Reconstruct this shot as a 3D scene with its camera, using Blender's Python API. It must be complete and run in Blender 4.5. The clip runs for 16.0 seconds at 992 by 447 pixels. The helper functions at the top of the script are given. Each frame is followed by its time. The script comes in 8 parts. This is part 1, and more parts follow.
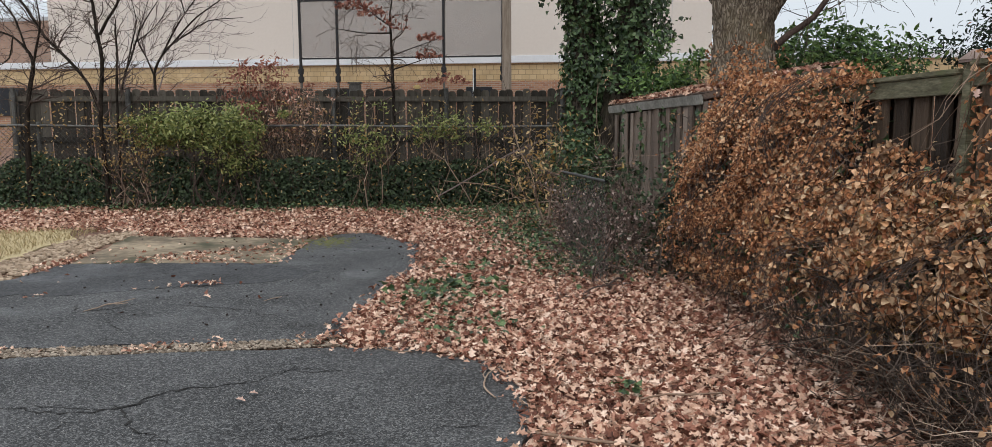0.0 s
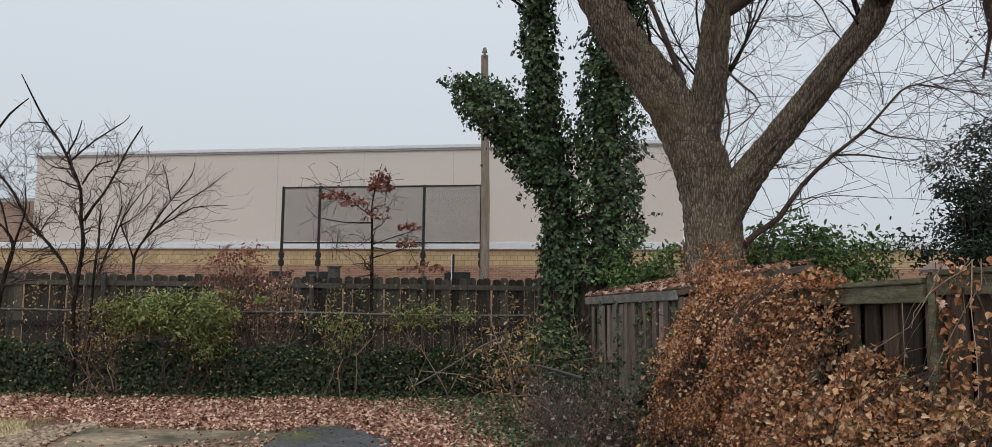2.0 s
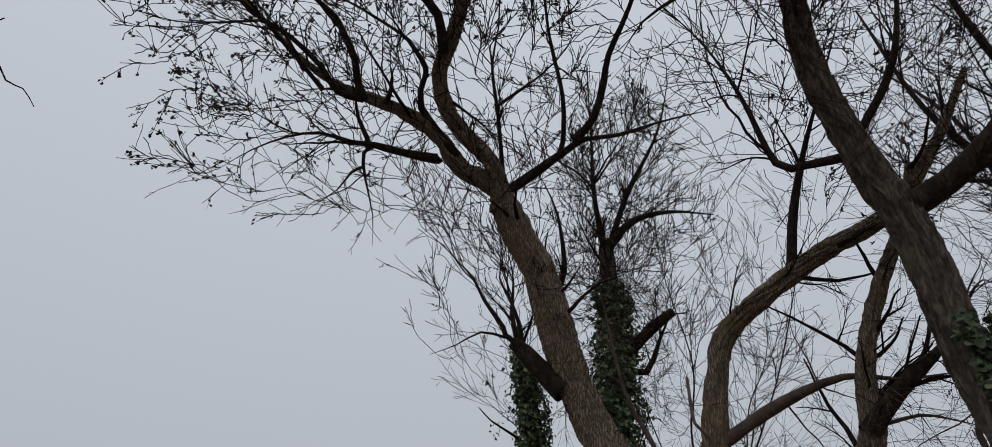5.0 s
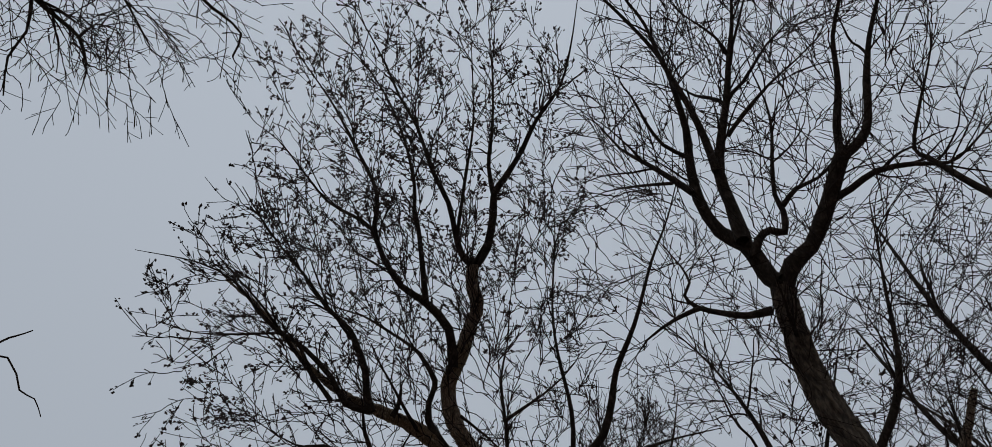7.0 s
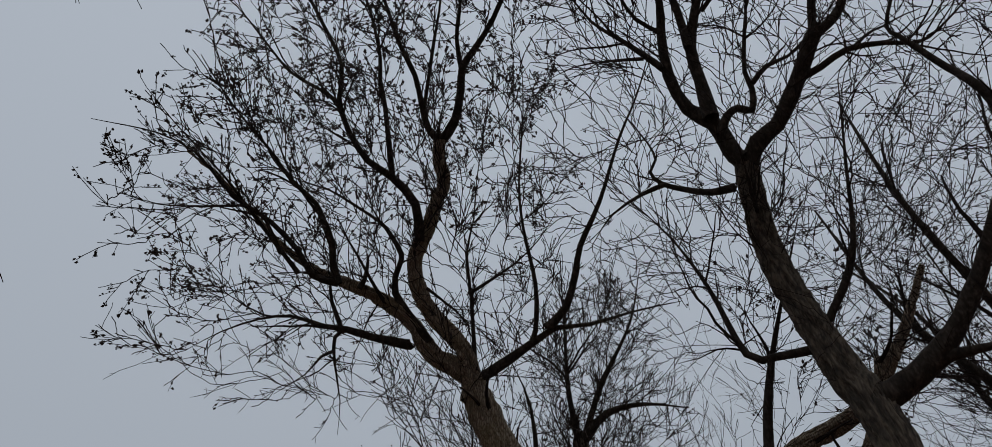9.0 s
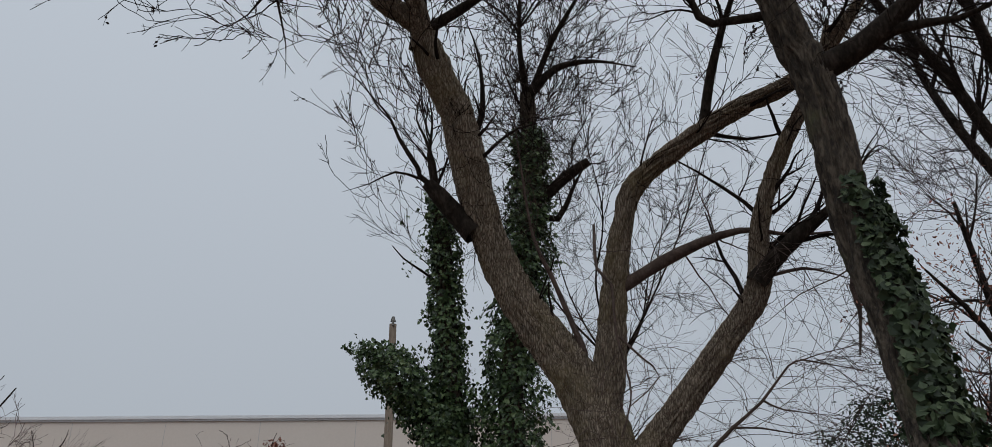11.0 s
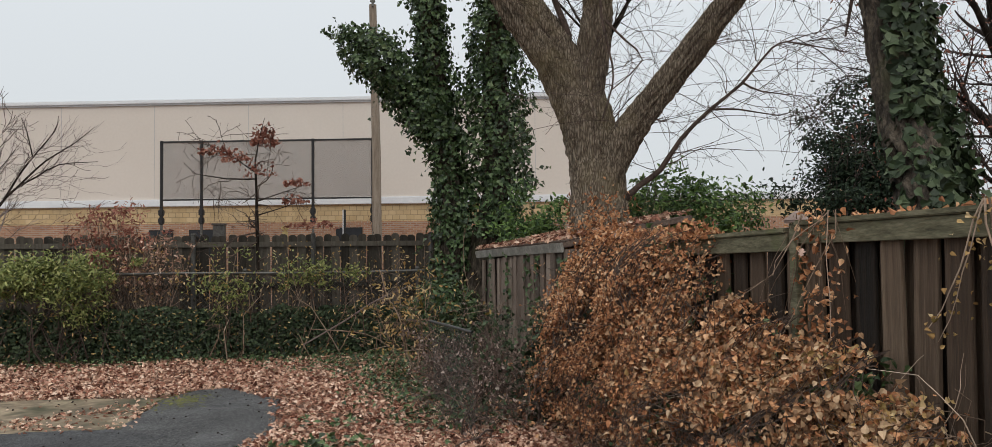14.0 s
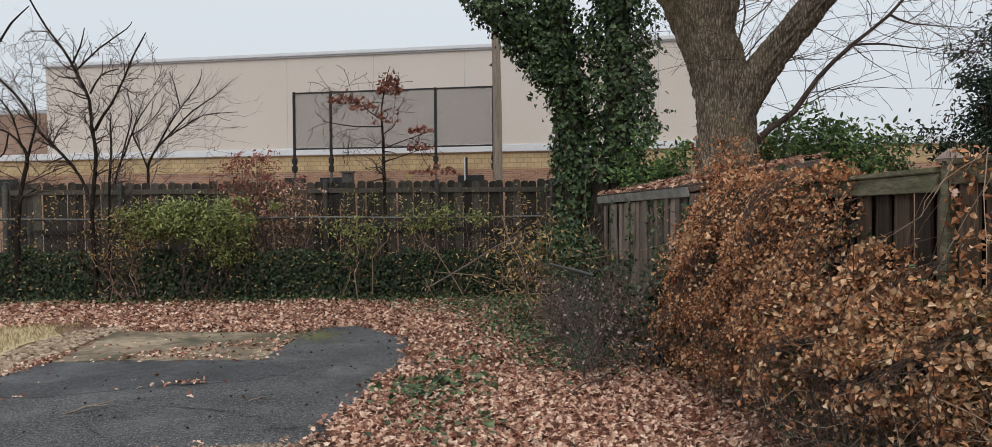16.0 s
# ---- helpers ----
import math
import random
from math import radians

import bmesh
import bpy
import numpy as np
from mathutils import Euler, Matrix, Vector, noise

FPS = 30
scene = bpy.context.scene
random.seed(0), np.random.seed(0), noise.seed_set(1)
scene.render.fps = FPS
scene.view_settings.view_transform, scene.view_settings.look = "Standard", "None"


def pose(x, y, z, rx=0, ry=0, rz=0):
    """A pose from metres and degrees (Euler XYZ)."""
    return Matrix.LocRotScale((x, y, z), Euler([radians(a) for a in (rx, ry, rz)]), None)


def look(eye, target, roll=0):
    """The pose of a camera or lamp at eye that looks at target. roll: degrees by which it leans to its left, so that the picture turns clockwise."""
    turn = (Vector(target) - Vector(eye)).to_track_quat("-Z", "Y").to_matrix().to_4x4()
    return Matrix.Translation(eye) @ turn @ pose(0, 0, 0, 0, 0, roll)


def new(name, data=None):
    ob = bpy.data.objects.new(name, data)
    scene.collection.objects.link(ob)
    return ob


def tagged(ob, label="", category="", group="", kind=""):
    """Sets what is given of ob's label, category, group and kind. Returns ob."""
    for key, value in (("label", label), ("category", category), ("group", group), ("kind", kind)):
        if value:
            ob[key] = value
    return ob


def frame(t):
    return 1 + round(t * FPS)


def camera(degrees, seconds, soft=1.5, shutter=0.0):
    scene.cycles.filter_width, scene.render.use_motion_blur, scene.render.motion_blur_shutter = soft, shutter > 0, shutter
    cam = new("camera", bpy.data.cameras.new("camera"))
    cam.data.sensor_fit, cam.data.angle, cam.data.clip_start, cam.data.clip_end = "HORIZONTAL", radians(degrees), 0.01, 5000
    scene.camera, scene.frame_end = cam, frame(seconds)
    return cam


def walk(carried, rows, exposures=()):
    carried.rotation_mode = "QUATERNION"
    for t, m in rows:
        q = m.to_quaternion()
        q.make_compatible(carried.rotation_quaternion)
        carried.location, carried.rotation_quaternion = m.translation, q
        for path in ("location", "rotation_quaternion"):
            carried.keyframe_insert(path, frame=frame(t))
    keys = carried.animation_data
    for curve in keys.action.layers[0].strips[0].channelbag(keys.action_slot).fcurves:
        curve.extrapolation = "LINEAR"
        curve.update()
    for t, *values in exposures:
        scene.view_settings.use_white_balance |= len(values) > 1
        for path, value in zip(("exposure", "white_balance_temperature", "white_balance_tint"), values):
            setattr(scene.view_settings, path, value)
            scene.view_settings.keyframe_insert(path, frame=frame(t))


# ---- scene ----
cam = camera(64.6, 16.0, soft=0.4)
# seconds, x, y, z, pitch, roll, yaw
ROWS = [
    (0, 0.005, 0.019, 1.515, -7.82, 0.02, 0.06),
    (0.5, -0.001, 0.007, 1.517, -6.84, 0.10, 0.17),
    (1, 0.007, 0.012, 1.552, -3.67, 0.21, -0.17),
    (1.5, 0.005, 0.013, 1.600, 1.83, 0.46, -0.77),
    (2, 0.003, 0.012, 1.622, 5.45, 0.73, -1.50),
    (2.5, -0.019, -0.021, 1.650, 9.32, 0.69, -2.18),
    (3, 0.003, 0.012, 1.688, 13.15, 0.53, -2.68),
    (3.5, -0.025, -0.046, 1.689, 18.48, 0.24, -2.48),
    (4, 0.011, -0.018, 1.644, 24.71, 0.29, -1.92),
    (4.5, -0.038, -0.037, 1.595, 30.53, 0.49, -1.86),
    (5, -0.060, -0.005, 1.581, 36.41, 0.60, -1.64),
    (5.2, -0.026, -0.041, 1.630, 38.48, 0.58, -1.28),
    (7.3, -0.025, -0.114, 1.562, 60.75, 3.39, 0.88),
    (7.5, -0.015, -0.110, 1.558, 61.45, 3.48, 0.96),
    (8, 0.000, -0.066, 1.549, 60.36, 3.18, 0.46),
    (8.5, -0.035, -0.013, 1.542, 56.61, 1.90, -1.04),
    (9, -0.016, 0.004, 1.530, 50.24, 0.17, -3.90),
    (9.5, 0.046, -0.003, 1.566, 43.51, 0.23, -5.54),
    (10, 0.062, 0.045, 1.523, 36.88, 0.29, -6.57),
    (10.2, 0.062, 0.056, 1.517, 34.59, 0.31, -6.94),
    (12.3, 0.031, -0.035, 1.725, 11.42, 0.22, -9.16),
    (12.5, 0.042, -0.022, 1.715, 9.90, 0.17, -9.14),
    (13, 0.034, -0.024, 1.693, 6.78, -0.26, -9.27),
    (13.5, 0.055, 0.006, 1.665, 4.96, -0.43, -9.27),
    (14, 0.070, 0.027, 1.645, 2.03, -0.61, -9.21),
    (14.5, 0.056, 0.011, 1.645, 1.29, -0.74, -9.33),
    (15, 0.067, 0.036, 1.637, 1.29, -0.62, -8.95),
    (15.5, 0.060, 0.042, 1.634, 0.60, -0.64, -4.33),
    (16, 0.045, 0.036, 1.598, -1.63, -0.42, -0.46),
]
EXPOSURES = [(0, 0.4, 6500, 10), (1, 0.26, 6500, 10), (1.5, 0.15, 6500, 10), (3, 0.08, 6500, 10), (5, -0.42, 6500, 12), (7.3, -0.79, 6250, 11), (9, -0.82, 6250, 11), (10, -0.78, 6250, 11), (12.3, 0.05, 6550, 10), (13, 0.08, 6650, 10), (14, 0.26, 6800, 10), (15, 0.31, 6750, 10), (16, 0.26, 6600, 10)]
walk(cam, [(t, look((x, y, z), (x - math.sin(radians(yaw)) * math.cos(radians(pitch)), y + math.cos(radians(yaw)) * math.cos(radians(pitch)), z + math.sin(radians(pitch))), roll))
           for t, x, y, z, pitch, roll, yaw in ROWS], EXPOSURES)

# ---- light: a thick, even overcast ----
world = bpy.data.worlds.new("overcast_sky")
scene.world = world
world.use_nodes = True
wn, wl = world.node_tree.nodes, world.node_tree.links
sky = wn.new("ShaderNodeTexSky")
sky.sky_type, sky.sun_disc = "NISHITA", False
sky.sun_elevation, sky.sun_rotation = radians(64), radians(192)
sky.air_density, sky.dust_density = 1.0, 4.0
dim = wn.new("ShaderNodeVectorMath")
dim.operation = "SCALE"
dim.inputs["Scale"].default_value = 0.07
wl.new(sky.outputs[0], dim.inputs[0])
cloud = wn.new("ShaderNodeMix")
cloud.data_type = "RGBA"
cloud.inputs[0].default_value = 0.88
cloud.inputs[7].default_value = (0.6, 0.65, 0.7, 1)
wl.new(dim.outputs[0], cloud.inputs[6])
# the zenith of an overcast sky is brighter than its rim
way, parts, rise = wn.new("ShaderNodeTexCoord"), wn.new("ShaderNodeSeparateXYZ"), wn.new("ShaderNodeMapRange")
wl.new(way.outputs["Generated"], parts.inputs[0])
wl.new(parts.outputs["Z"], rise.inputs[0])
rise.inputs[3].default_value, rise.inputs[4].default_value = 0.95, 1.45
grade = wn.new("ShaderNodeVectorMath")
grade.operation = "SCALE"
wl.new(cloud.outputs[2], grade.inputs[0])
wl.new(rise.outputs[0], grade.inputs["Scale"])
wl.new(grade.outputs[0], wn["Background"].inputs[0])
wn["Background"].inputs[1].default_value = 1.0
sun = new("sun", bpy.data.lights.new("sun", "SUN"))
sun.data.energy, sun.data.angle, sun.data.color = 1.5, radians(70), (1.0, 0.97, 0.93)
sun.matrix_world = look((0, 0, 30), (3, 14, 0))


# ---- materials ----
def material(name, colours, scale=8.0, rough=0.8, bump=0.3, stretch=(1, 1, 1), spots=None, island=0.0, metal=0.0, per_object=0.0, two_sided=0.0, fine=6.0, spec=0.4, depth=0.02, grain=0.45, span=None, wet=None):
    """A surface of several tones mixed by noise at two scales; spots: (colour, scale, threshold) for stains or moss."""
    m = bpy.data.materials.new(name)
    m.use_nodes = True
    n, l = m.node_tree.nodes, m.node_tree.links
    b = n["Principled BSDF"]
    b.inputs["Metallic"].default_value = metal
    b.inputs["Specular IOR Level"].default_value = spec
    co = n.new("ShaderNodeTexCoord")
    mp = n.new("ShaderNodeMapping")
    mp.inputs["Scale"].default_value = stretch
    l.new(co.outputs["Object"], mp.inputs[0])
    big, small = n.new("ShaderNodeTexNoise"), n.new("ShaderNodeTexNoise")
    big.inputs["Scale"].default_value, big.inputs["Detail"].default_value = scale, 5
    small.inputs["Scale"].default_value, small.inputs["Detail"].default_value = scale * fine, 4
    for x in (big, small):
        l.new(mp.outputs[0], x.inputs["Vector"])
    mix = n.new("ShaderNodeMath")
    mix.operation = "MULTIPLY_ADD"
    mix.inputs[1].default_value, mix.inputs[2].default_value = grain, 0.0
    l.new(small.outputs[0], mix.inputs[0])
    add = n.new("ShaderNodeMath")
    add.operation = "MULTIPLY_ADD"
    add.inputs[1].default_value = 1 - grain
    l.new(big.outputs[0], add.inputs[0])
    l.new(mix.outputs[0], add.inputs[2])
    value = add.outputs[0]
    for amount, node, socket in ((island, "ShaderNodeNewGeometry", "Random Per Island"), (per_object, "ShaderNodeObjectInfo", "Random")):
        if amount:
            g, mm = n.new(node), n.new("ShaderNodeMath")
            mm.operation = "MULTIPLY_ADD"
            mm.inputs[1].default_value = amount
            l.new(g.outputs[socket], mm.inputs[0])
            sc = n.new("ShaderNodeMath")
            sc.operation = "MULTIPLY_ADD"
            sc.inputs[1].default_value, sc.inputs[2].default_value = 1 - amount, 0.0
            l.new(value, sc.inputs[0])
            l.new(sc.outputs[0], mm.inputs[2])
            value = mm.outputs[0]
    ramp = n.new("ShaderNodeValToRGB")
    e = ramp.color_ramp.elements
    lo, hi = (0.04, 0.96) if island > 0.5 or per_object > 0.5 else (0.3, 0.7)
    lo, hi = span or (lo, hi)
    while len(e) < len(colours):
        e.new(0.5)
    for i, c in enumerate(colours):
        e[i].position, e[i].color = lo + (hi - lo) * i / max(1, len(colours) - 1), (*c, 1)
    l.new(value, ramp.inputs[0])
    out = ramp.outputs[0]
    if spots:
        colour, sscale, edge = spots
        sp, sr, sm = n.new("ShaderNodeTexNoise"), n.new("ShaderNodeValToRGB"), n.new("ShaderNodeMix")
        sp.inputs["Scale"].default_value, sp.inputs["Detail"].default_value = sscale, 6
        l.new(co.outputs["Object"], sp.inputs["Vector"])
        sr.color_ramp.elements[0].position, sr.color_ramp.elements[1].position = edge, edge + 0.12
        l.new(sp.outputs[0], sr.inputs[0])
        sm.data_type = "RGBA"
        sm.inputs[7].default_value = (*colour, 1)
        l.new(sr.outputs[0], sm.inputs[0])
        l.new(out, sm.inputs[6])
        out = sm.outputs[2]
    l.new(out, b.inputs["Base Color"])
    rr = n.new("ShaderNodeMapRange")
    rr.inputs[3].default_value, rr.inputs[4].default_value = max(0.02, rough - 0.12), min(1, rough + 0.12)
    l.new(small.outputs[0], rr.inputs[0])
    l.new(rr.outputs[0], b.inputs["Roughness"])
    if wet:
        damp, level = n.new("ShaderNodeTexNoise"), n.new("ShaderNodeMapRange")
        damp.inputs["Scale"].default_value, damp.inputs["Detail"].default_value = wet[0], 3
        l.new(co.outputs["Object"], damp.inputs["Vector"])
        level.inputs[1].default_value, level.inputs[2].default_value = 0.36, 0.62
        level.inputs[3].default_value, level.inputs[4].default_value = wet[1], wet[2]
        l.new(damp.outputs[0], level.inputs[0])
        l.new(level.outputs[0], b.inputs["Roughness"])
    if bump:
        bp = n.new("ShaderNodeBump")
        bp.inputs["Strength"].default_value, bp.inputs["Distance"].default_value = bump, depth
        l.new(add.outputs[0], bp.inputs["Height"])
        l.new(bp.outputs[0], b.inputs["Normal"])
    if two_sided:
        tr, ms = n.new("ShaderNodeBsdfTranslucent"), n.new("ShaderNodeMixShader")
        ms.inputs[0].default_value = two_sided
        l.new(out, tr.inputs[0])
        l.new(b.outputs[0], ms.inputs[1])
        l.new(tr.outputs[0], ms.inputs[2])
        l.new(ms.outputs[0], n["Material Output"].inputs[0])
    return m


M_SOIL = material("leaf_mould_soil", [(0.06, 0.035, 0.025), (0.16, 0.09, 0.06), (0.28, 0.16, 0.11)], 9, 0.95, 0.8)
M_CRACK = material("crack_shadow_dirt", [(0.008, 0.008, 0.008), (0.02, 0.018, 0.016)], 20, 0.95, 0.2)
M_CONCRETE = material("mossy_concrete", [(0.09, 0.07, 0.045), (0.19, 0.145, 0.095), (0.33, 0.265, 0.18)], 1.6, 0.75, 0.4, span=(0.38, 0.62), spots=((0.055, 0.052, 0.026), 1.1, 0.46))
M_MOSS = material("green_moss", [(0.045, 0.048, 0.018), (0.12, 0.122, 0.04), (0.22, 0.21, 0.075)], 14, 0.95, 0.6)
M_CHIP = material("pale_aggregate_chip", [(0.05, 0.049, 0.046), (0.13, 0.127, 0.12), (0.34, 0.33, 0.31)], 12, 0.8, 0.1, island=0.8)
M_STONE = material("river_stone", [(0.15, 0.105, 0.07), (0.3, 0.22, 0.15), (0.48, 0.38, 0.28)], 12, 0.85, 0.3, island=0.7)
M_GRAVEL = material("grimy_grey_tan_gravel", [(0.05, 0.036, 0.026), (0.15, 0.115, 0.085), (0.27, 0.22, 0.17), (0.42, 0.36, 0.29)], 12, 0.9, 0.3, island=0.8)
M_LITTER = material("dry_oak_leaf_litter", [(0.035, 0.013, 0.009), (0.18, 0.068, 0.042), (0.43, 0.205, 0.14), (0.62, 0.405, 0.295), (0.77, 0.545, 0.415), (0.88, 0.71, 0.59)], 14, 0.75, 0.25, island=0.82, two_sided=0.12)
M_VINE = material("dry_orange_brown_vine_leaf", [(0.06, 0.024, 0.013), (0.25, 0.1, 0.047), (0.49, 0.22, 0.1), (0.64, 0.36, 0.185), (0.76, 0.54, 0.36)], 1.5, 0.75, 0.2, island=0.45, span=(0.2, 0.8), two_sided=0.15)
M_TANVINE = material("tan_vine_leaf", [(0.1, 0.055, 0.03), (0.29, 0.165, 0.09), (0.47, 0.3, 0.17), (0.64, 0.48, 0.32)], 14, 0.75, 0.15, island=0.8, two_sided=0.15)
M_VINE_GOLD = material("yellowing_vine_leaf", [(0.14, 0.12, 0.03), (0.34, 0.2, 0.07), (0.48, 0.33, 0.14), (0.58, 0.45, 0.27)], 14, 0.7, 0.2, island=0.8, two_sided=0.2)
M_DARKSTEM = material("dark_dead_vine_stem", [(0.015, 0.01, 0.008), (0.05, 0.035, 0.027), (0.12, 0.09, 0.07)], 20, 0.9, 0.3, island=0.6)
M_VINE_STEM = material("vine_stem", [(0.08, 0.05, 0.035), (0.2, 0.13, 0.09), (0.32, 0.24, 0.18)], 20, 0.9, 0.3, island=0.5)
M_DRYLEAF = material("pale_pinkish_tan_dry_leaf", [(0.12, 0.06, 0.04), (0.3, 0.16, 0.11), (0.48, 0.29, 0.21), (0.66, 0.5, 0.39)], 14, 0.75, 0.1, island=0.85, two_sided=0.15)
M_CANE = material("pale_bramble_cane", [(0.13, 0.09, 0.065), (0.28, 0.2, 0.145), (0.45, 0.35, 0.27)], 10, 0.85, 0.2, island=0.5)
M_SHRUB = material("dark_purplish_shrub_twig", [(0.035, 0.025, 0.021), (0.105, 0.073, 0.06), (0.235, 0.175, 0.147)], 6, 0.9, 0.2, island=0.6)
M_WITHERED = material("brownish_purple_withered_leaf", [(0.04, 0.026, 0.021), (0.13, 0.085, 0.07), (0.27, 0.2, 0.17), (0.42, 0.34, 0.3)], 14, 0.8, 0.1, island=0.85)
M_IVY_TALL = material("ivy_leaf_on_trunk", [(0.012, 0.024, 0.01), (0.035, 0.066, 0.024), (0.072, 0.125, 0.045), (0.15, 0.21, 0.09)], 14, 0.42, 0.1, island=0.85, two_sided=0.06)
M_IVY = material("dark_ivy_leaf", [(0.01, 0.017, 0.008), (0.022, 0.04, 0.016), (0.042, 0.068, 0.028), (0.085, 0.115, 0.055)], 14, 0.62, 0.1, island=0.85, two_sided=0.06)
M_GREEN = material("yellow_green_shrub_leaf", [(0.042, 0.054, 0.017), (0.135, 0.17, 0.044), (0.245, 0.275, 0.083), (0.4, 0.4, 0.165)], 14, 0.55, 0.1, island=0.85, two_sided=0.15)
M_LAUREL = material("privet_leaf", [(0.02, 0.045, 0.016), (0.06, 0.12, 0.035), (0.12, 0.21, 0.055), (0.2, 0.31, 0.085)], 14, 0.45, 0.1, island=0.85, two_sided=0.1)
M_EVERGREEN = material("holly_leaf", [(0.008, 0.015, 0.01), (0.02, 0.037, 0.021), (0.05, 0.075, 0.042)], 14, 0.7, 0.1, island=0.85, spec=0.2)
M_RED = material("russet_oak_sapling_leaf", [(0.12, 0.035, 0.025), (0.27, 0.1, 0.07), (0.42, 0.21, 0.15)], 14, 0.75, 0.1, island=0.85, two_sided=0.15)
M_BARK_B = material("mossy_brown_bark", [(0.019, 0.0145, 0.01), (0.05, 0.039, 0.028), (0.105, 0.085, 0.063)], 14, 0.92, 0.9, stretch=(1, 1, 0.3), fine=3, depth=0.05, span=(0.4, 0.6), spots=((0.075, 0.072, 0.037), 1.6, 0.57))
# near-black base colour: the limbs' backlit look against the sky is painted in
M_LIMB = material("silhouette_dark_limb_bark", [(0.008, 0.0065, 0.0055), (0.024, 0.019, 0.015), (0.06, 0.048, 0.039)], 12, 0.97, 0.9, spec=0.1, stretch=(1, 1, 0.4), fine=3, depth=0.03)
M_TWIG = material("bare_twig_bark", [(0.02, 0.014, 0.012), (0.045, 0.032, 0.027), (0.08, 0.058, 0.048)], 6, 0.9, 0.2)
M_LOWTWIG = material("thin_brown_twig", [(0.03, 0.02, 0.016), (0.075, 0.052, 0.042), (0.14, 0.1, 0.082)], 6, 0.9, 0.2)
# high twigs coloured darker than low ones, for contrast with the bright sky
M_HIGHTWIG = material("silhouette_dark_twig_bark", [(0.008, 0.006, 0.005), (0.018, 0.013, 0.011), (0.035, 0.027, 0.023)], 6, 0.97, 0.2, spec=0.08)
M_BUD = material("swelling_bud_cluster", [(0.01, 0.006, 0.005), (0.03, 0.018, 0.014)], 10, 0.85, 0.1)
M_REDTWIG = material("grey_brown_bramble_cane", [(0.05, 0.038, 0.036), (0.14, 0.105, 0.098), (0.29, 0.24, 0.225)], 6, 0.85, 0.2, island=0.5)
M_FENCE = material("weathered_grey_brown_fence_board", [(0.02, 0.017, 0.013), (0.058, 0.05, 0.039), (0.125, 0.112, 0.09)], 3.0, 0.9, 0.5, stretch=(9, 9, 0.5), per_object=0.35)
M_FENCE_R = material("stained_brown_fence_board", [(0.007, 0.005, 0.0035), (0.037, 0.024, 0.0155), (0.09, 0.06, 0.04), (0.19, 0.136, 0.094)], 2.6, 0.85, 1.0, stretch=(16, 16, 0.45), per_object=0.42, span=(0.26, 0.76), spots=((0.1, 0.095, 0.05), 1.4, 0.6))
M_FENCE_PALE = material("bleached_pinkish_board", [(0.04, 0.029, 0.022), (0.18, 0.135, 0.107), (0.34, 0.275, 0.225)], 3.0, 0.88, 0.6, stretch=(12, 12, 0.5), per_object=0.3)
M_RAIL = material("algae_green_rail", [(0.045, 0.042, 0.025), (0.13, 0.122, 0.075), (0.25, 0.23, 0.155)], 4, 0.85, 0.5, stretch=(1, 1, 4), spots=((0.12, 0.13, 0.06), 2.2, 0.6))
M_CAP = material("weathered_copper_brown_cap", [(0.18, 0.13, 0.11), (0.3, 0.23, 0.2)], 9, 0.7, 0.3)
M_GALV = material("dull_galvanised_steel", [(0.06, 0.058, 0.055), (0.11, 0.108, 0.1), (0.18, 0.18, 0.172)], 8, 0.55, 0.1, metal=0.6)
M_WIRE = material("dark_weathered_wire", [(0.05, 0.05, 0.048), (0.1, 0.1, 0.095)], 8, 0.65, 0.0, metal=0.5)
M_BLACK = material("black_painted_steel", [(0.008, 0.008, 0.009), (0.016, 0.016, 0.017)], 8, 0.5, 0.05)
M_STUCCO = material("warm_grey_stucco_panel", [(0.575, 0.525, 0.472), (0.605, 0.553, 0.5), (0.635, 0.582, 0.528)], 0.25, 0.9, 0.15, fine=40)
M_TRIM = material("pale_metal_trim", [(0.6, 0.63, 0.66), (0.7, 0.72, 0.74)], 2, 0.5, 0.05)
M_ROOFEDGE = material("grey_roof_edge", [(0.3, 0.31, 0.32), (0.42, 0.43, 0.44)], 2, 0.5, 0.05)
M_POLE = material("weathered_wood_pole", [(0.12, 0.095, 0.075), (0.22, 0.18, 0.14), (0.3, 0.26, 0.21)], 6, 0.9, 0.4, stretch=(4, 4, 0.3))
M_SHINGLE = material("leaf_strewn_shingle", [(0.06, 0.045, 0.035), (0.14, 0.1, 0.08), (0.22, 0.17, 0.14)], 9, 0.95, 0.7)
M_FASCIA = material("peeling_grey_fascia", [(0.1, 0.1, 0.085), (0.22, 0.21, 0.185), (0.4, 0.385, 0.35)], 6, 0.8, 0.3)
M_GRASS = material("dry_straw_grass", [(0.2, 0.155, 0.08), (0.38, 0.3, 0.16), (0.55, 0.46, 0.28)], 10, 0.9, 0.2, island=0.7, two_sided=0.1)
M_GLASS = material("dark_window_glass", [(0.02, 0.022, 0.025), (0.04, 0.043, 0.05)], 1, 0.55, 0.0, spec=0.15)
M_YELLOW = material("faded_yellow_pipe", [(0.5, 0.4, 0.17), (0.6, 0.5, 0.25)], 5, 0.6, 0.1)
M_WHITE = material("bleached_pale_leaf", [(0.5, 0.44, 0.38), (0.62, 0.56, 0.5)], 12, 0.8, 0.1)
M_PINKLEAF = material("pale_pink_brown_leaf", [(0.42, 0.28, 0.23), (0.52, 0.36, 0.3)], 12, 0.8, 0.1)
M_TIMBER = material("grey_rotting_timber", [(0.07, 0.055, 0.045), (0.16, 0.13, 0.11), (0.27, 0.23, 0.2)], 5, 0.95, 0.7, stretch=(3, 1, 3))


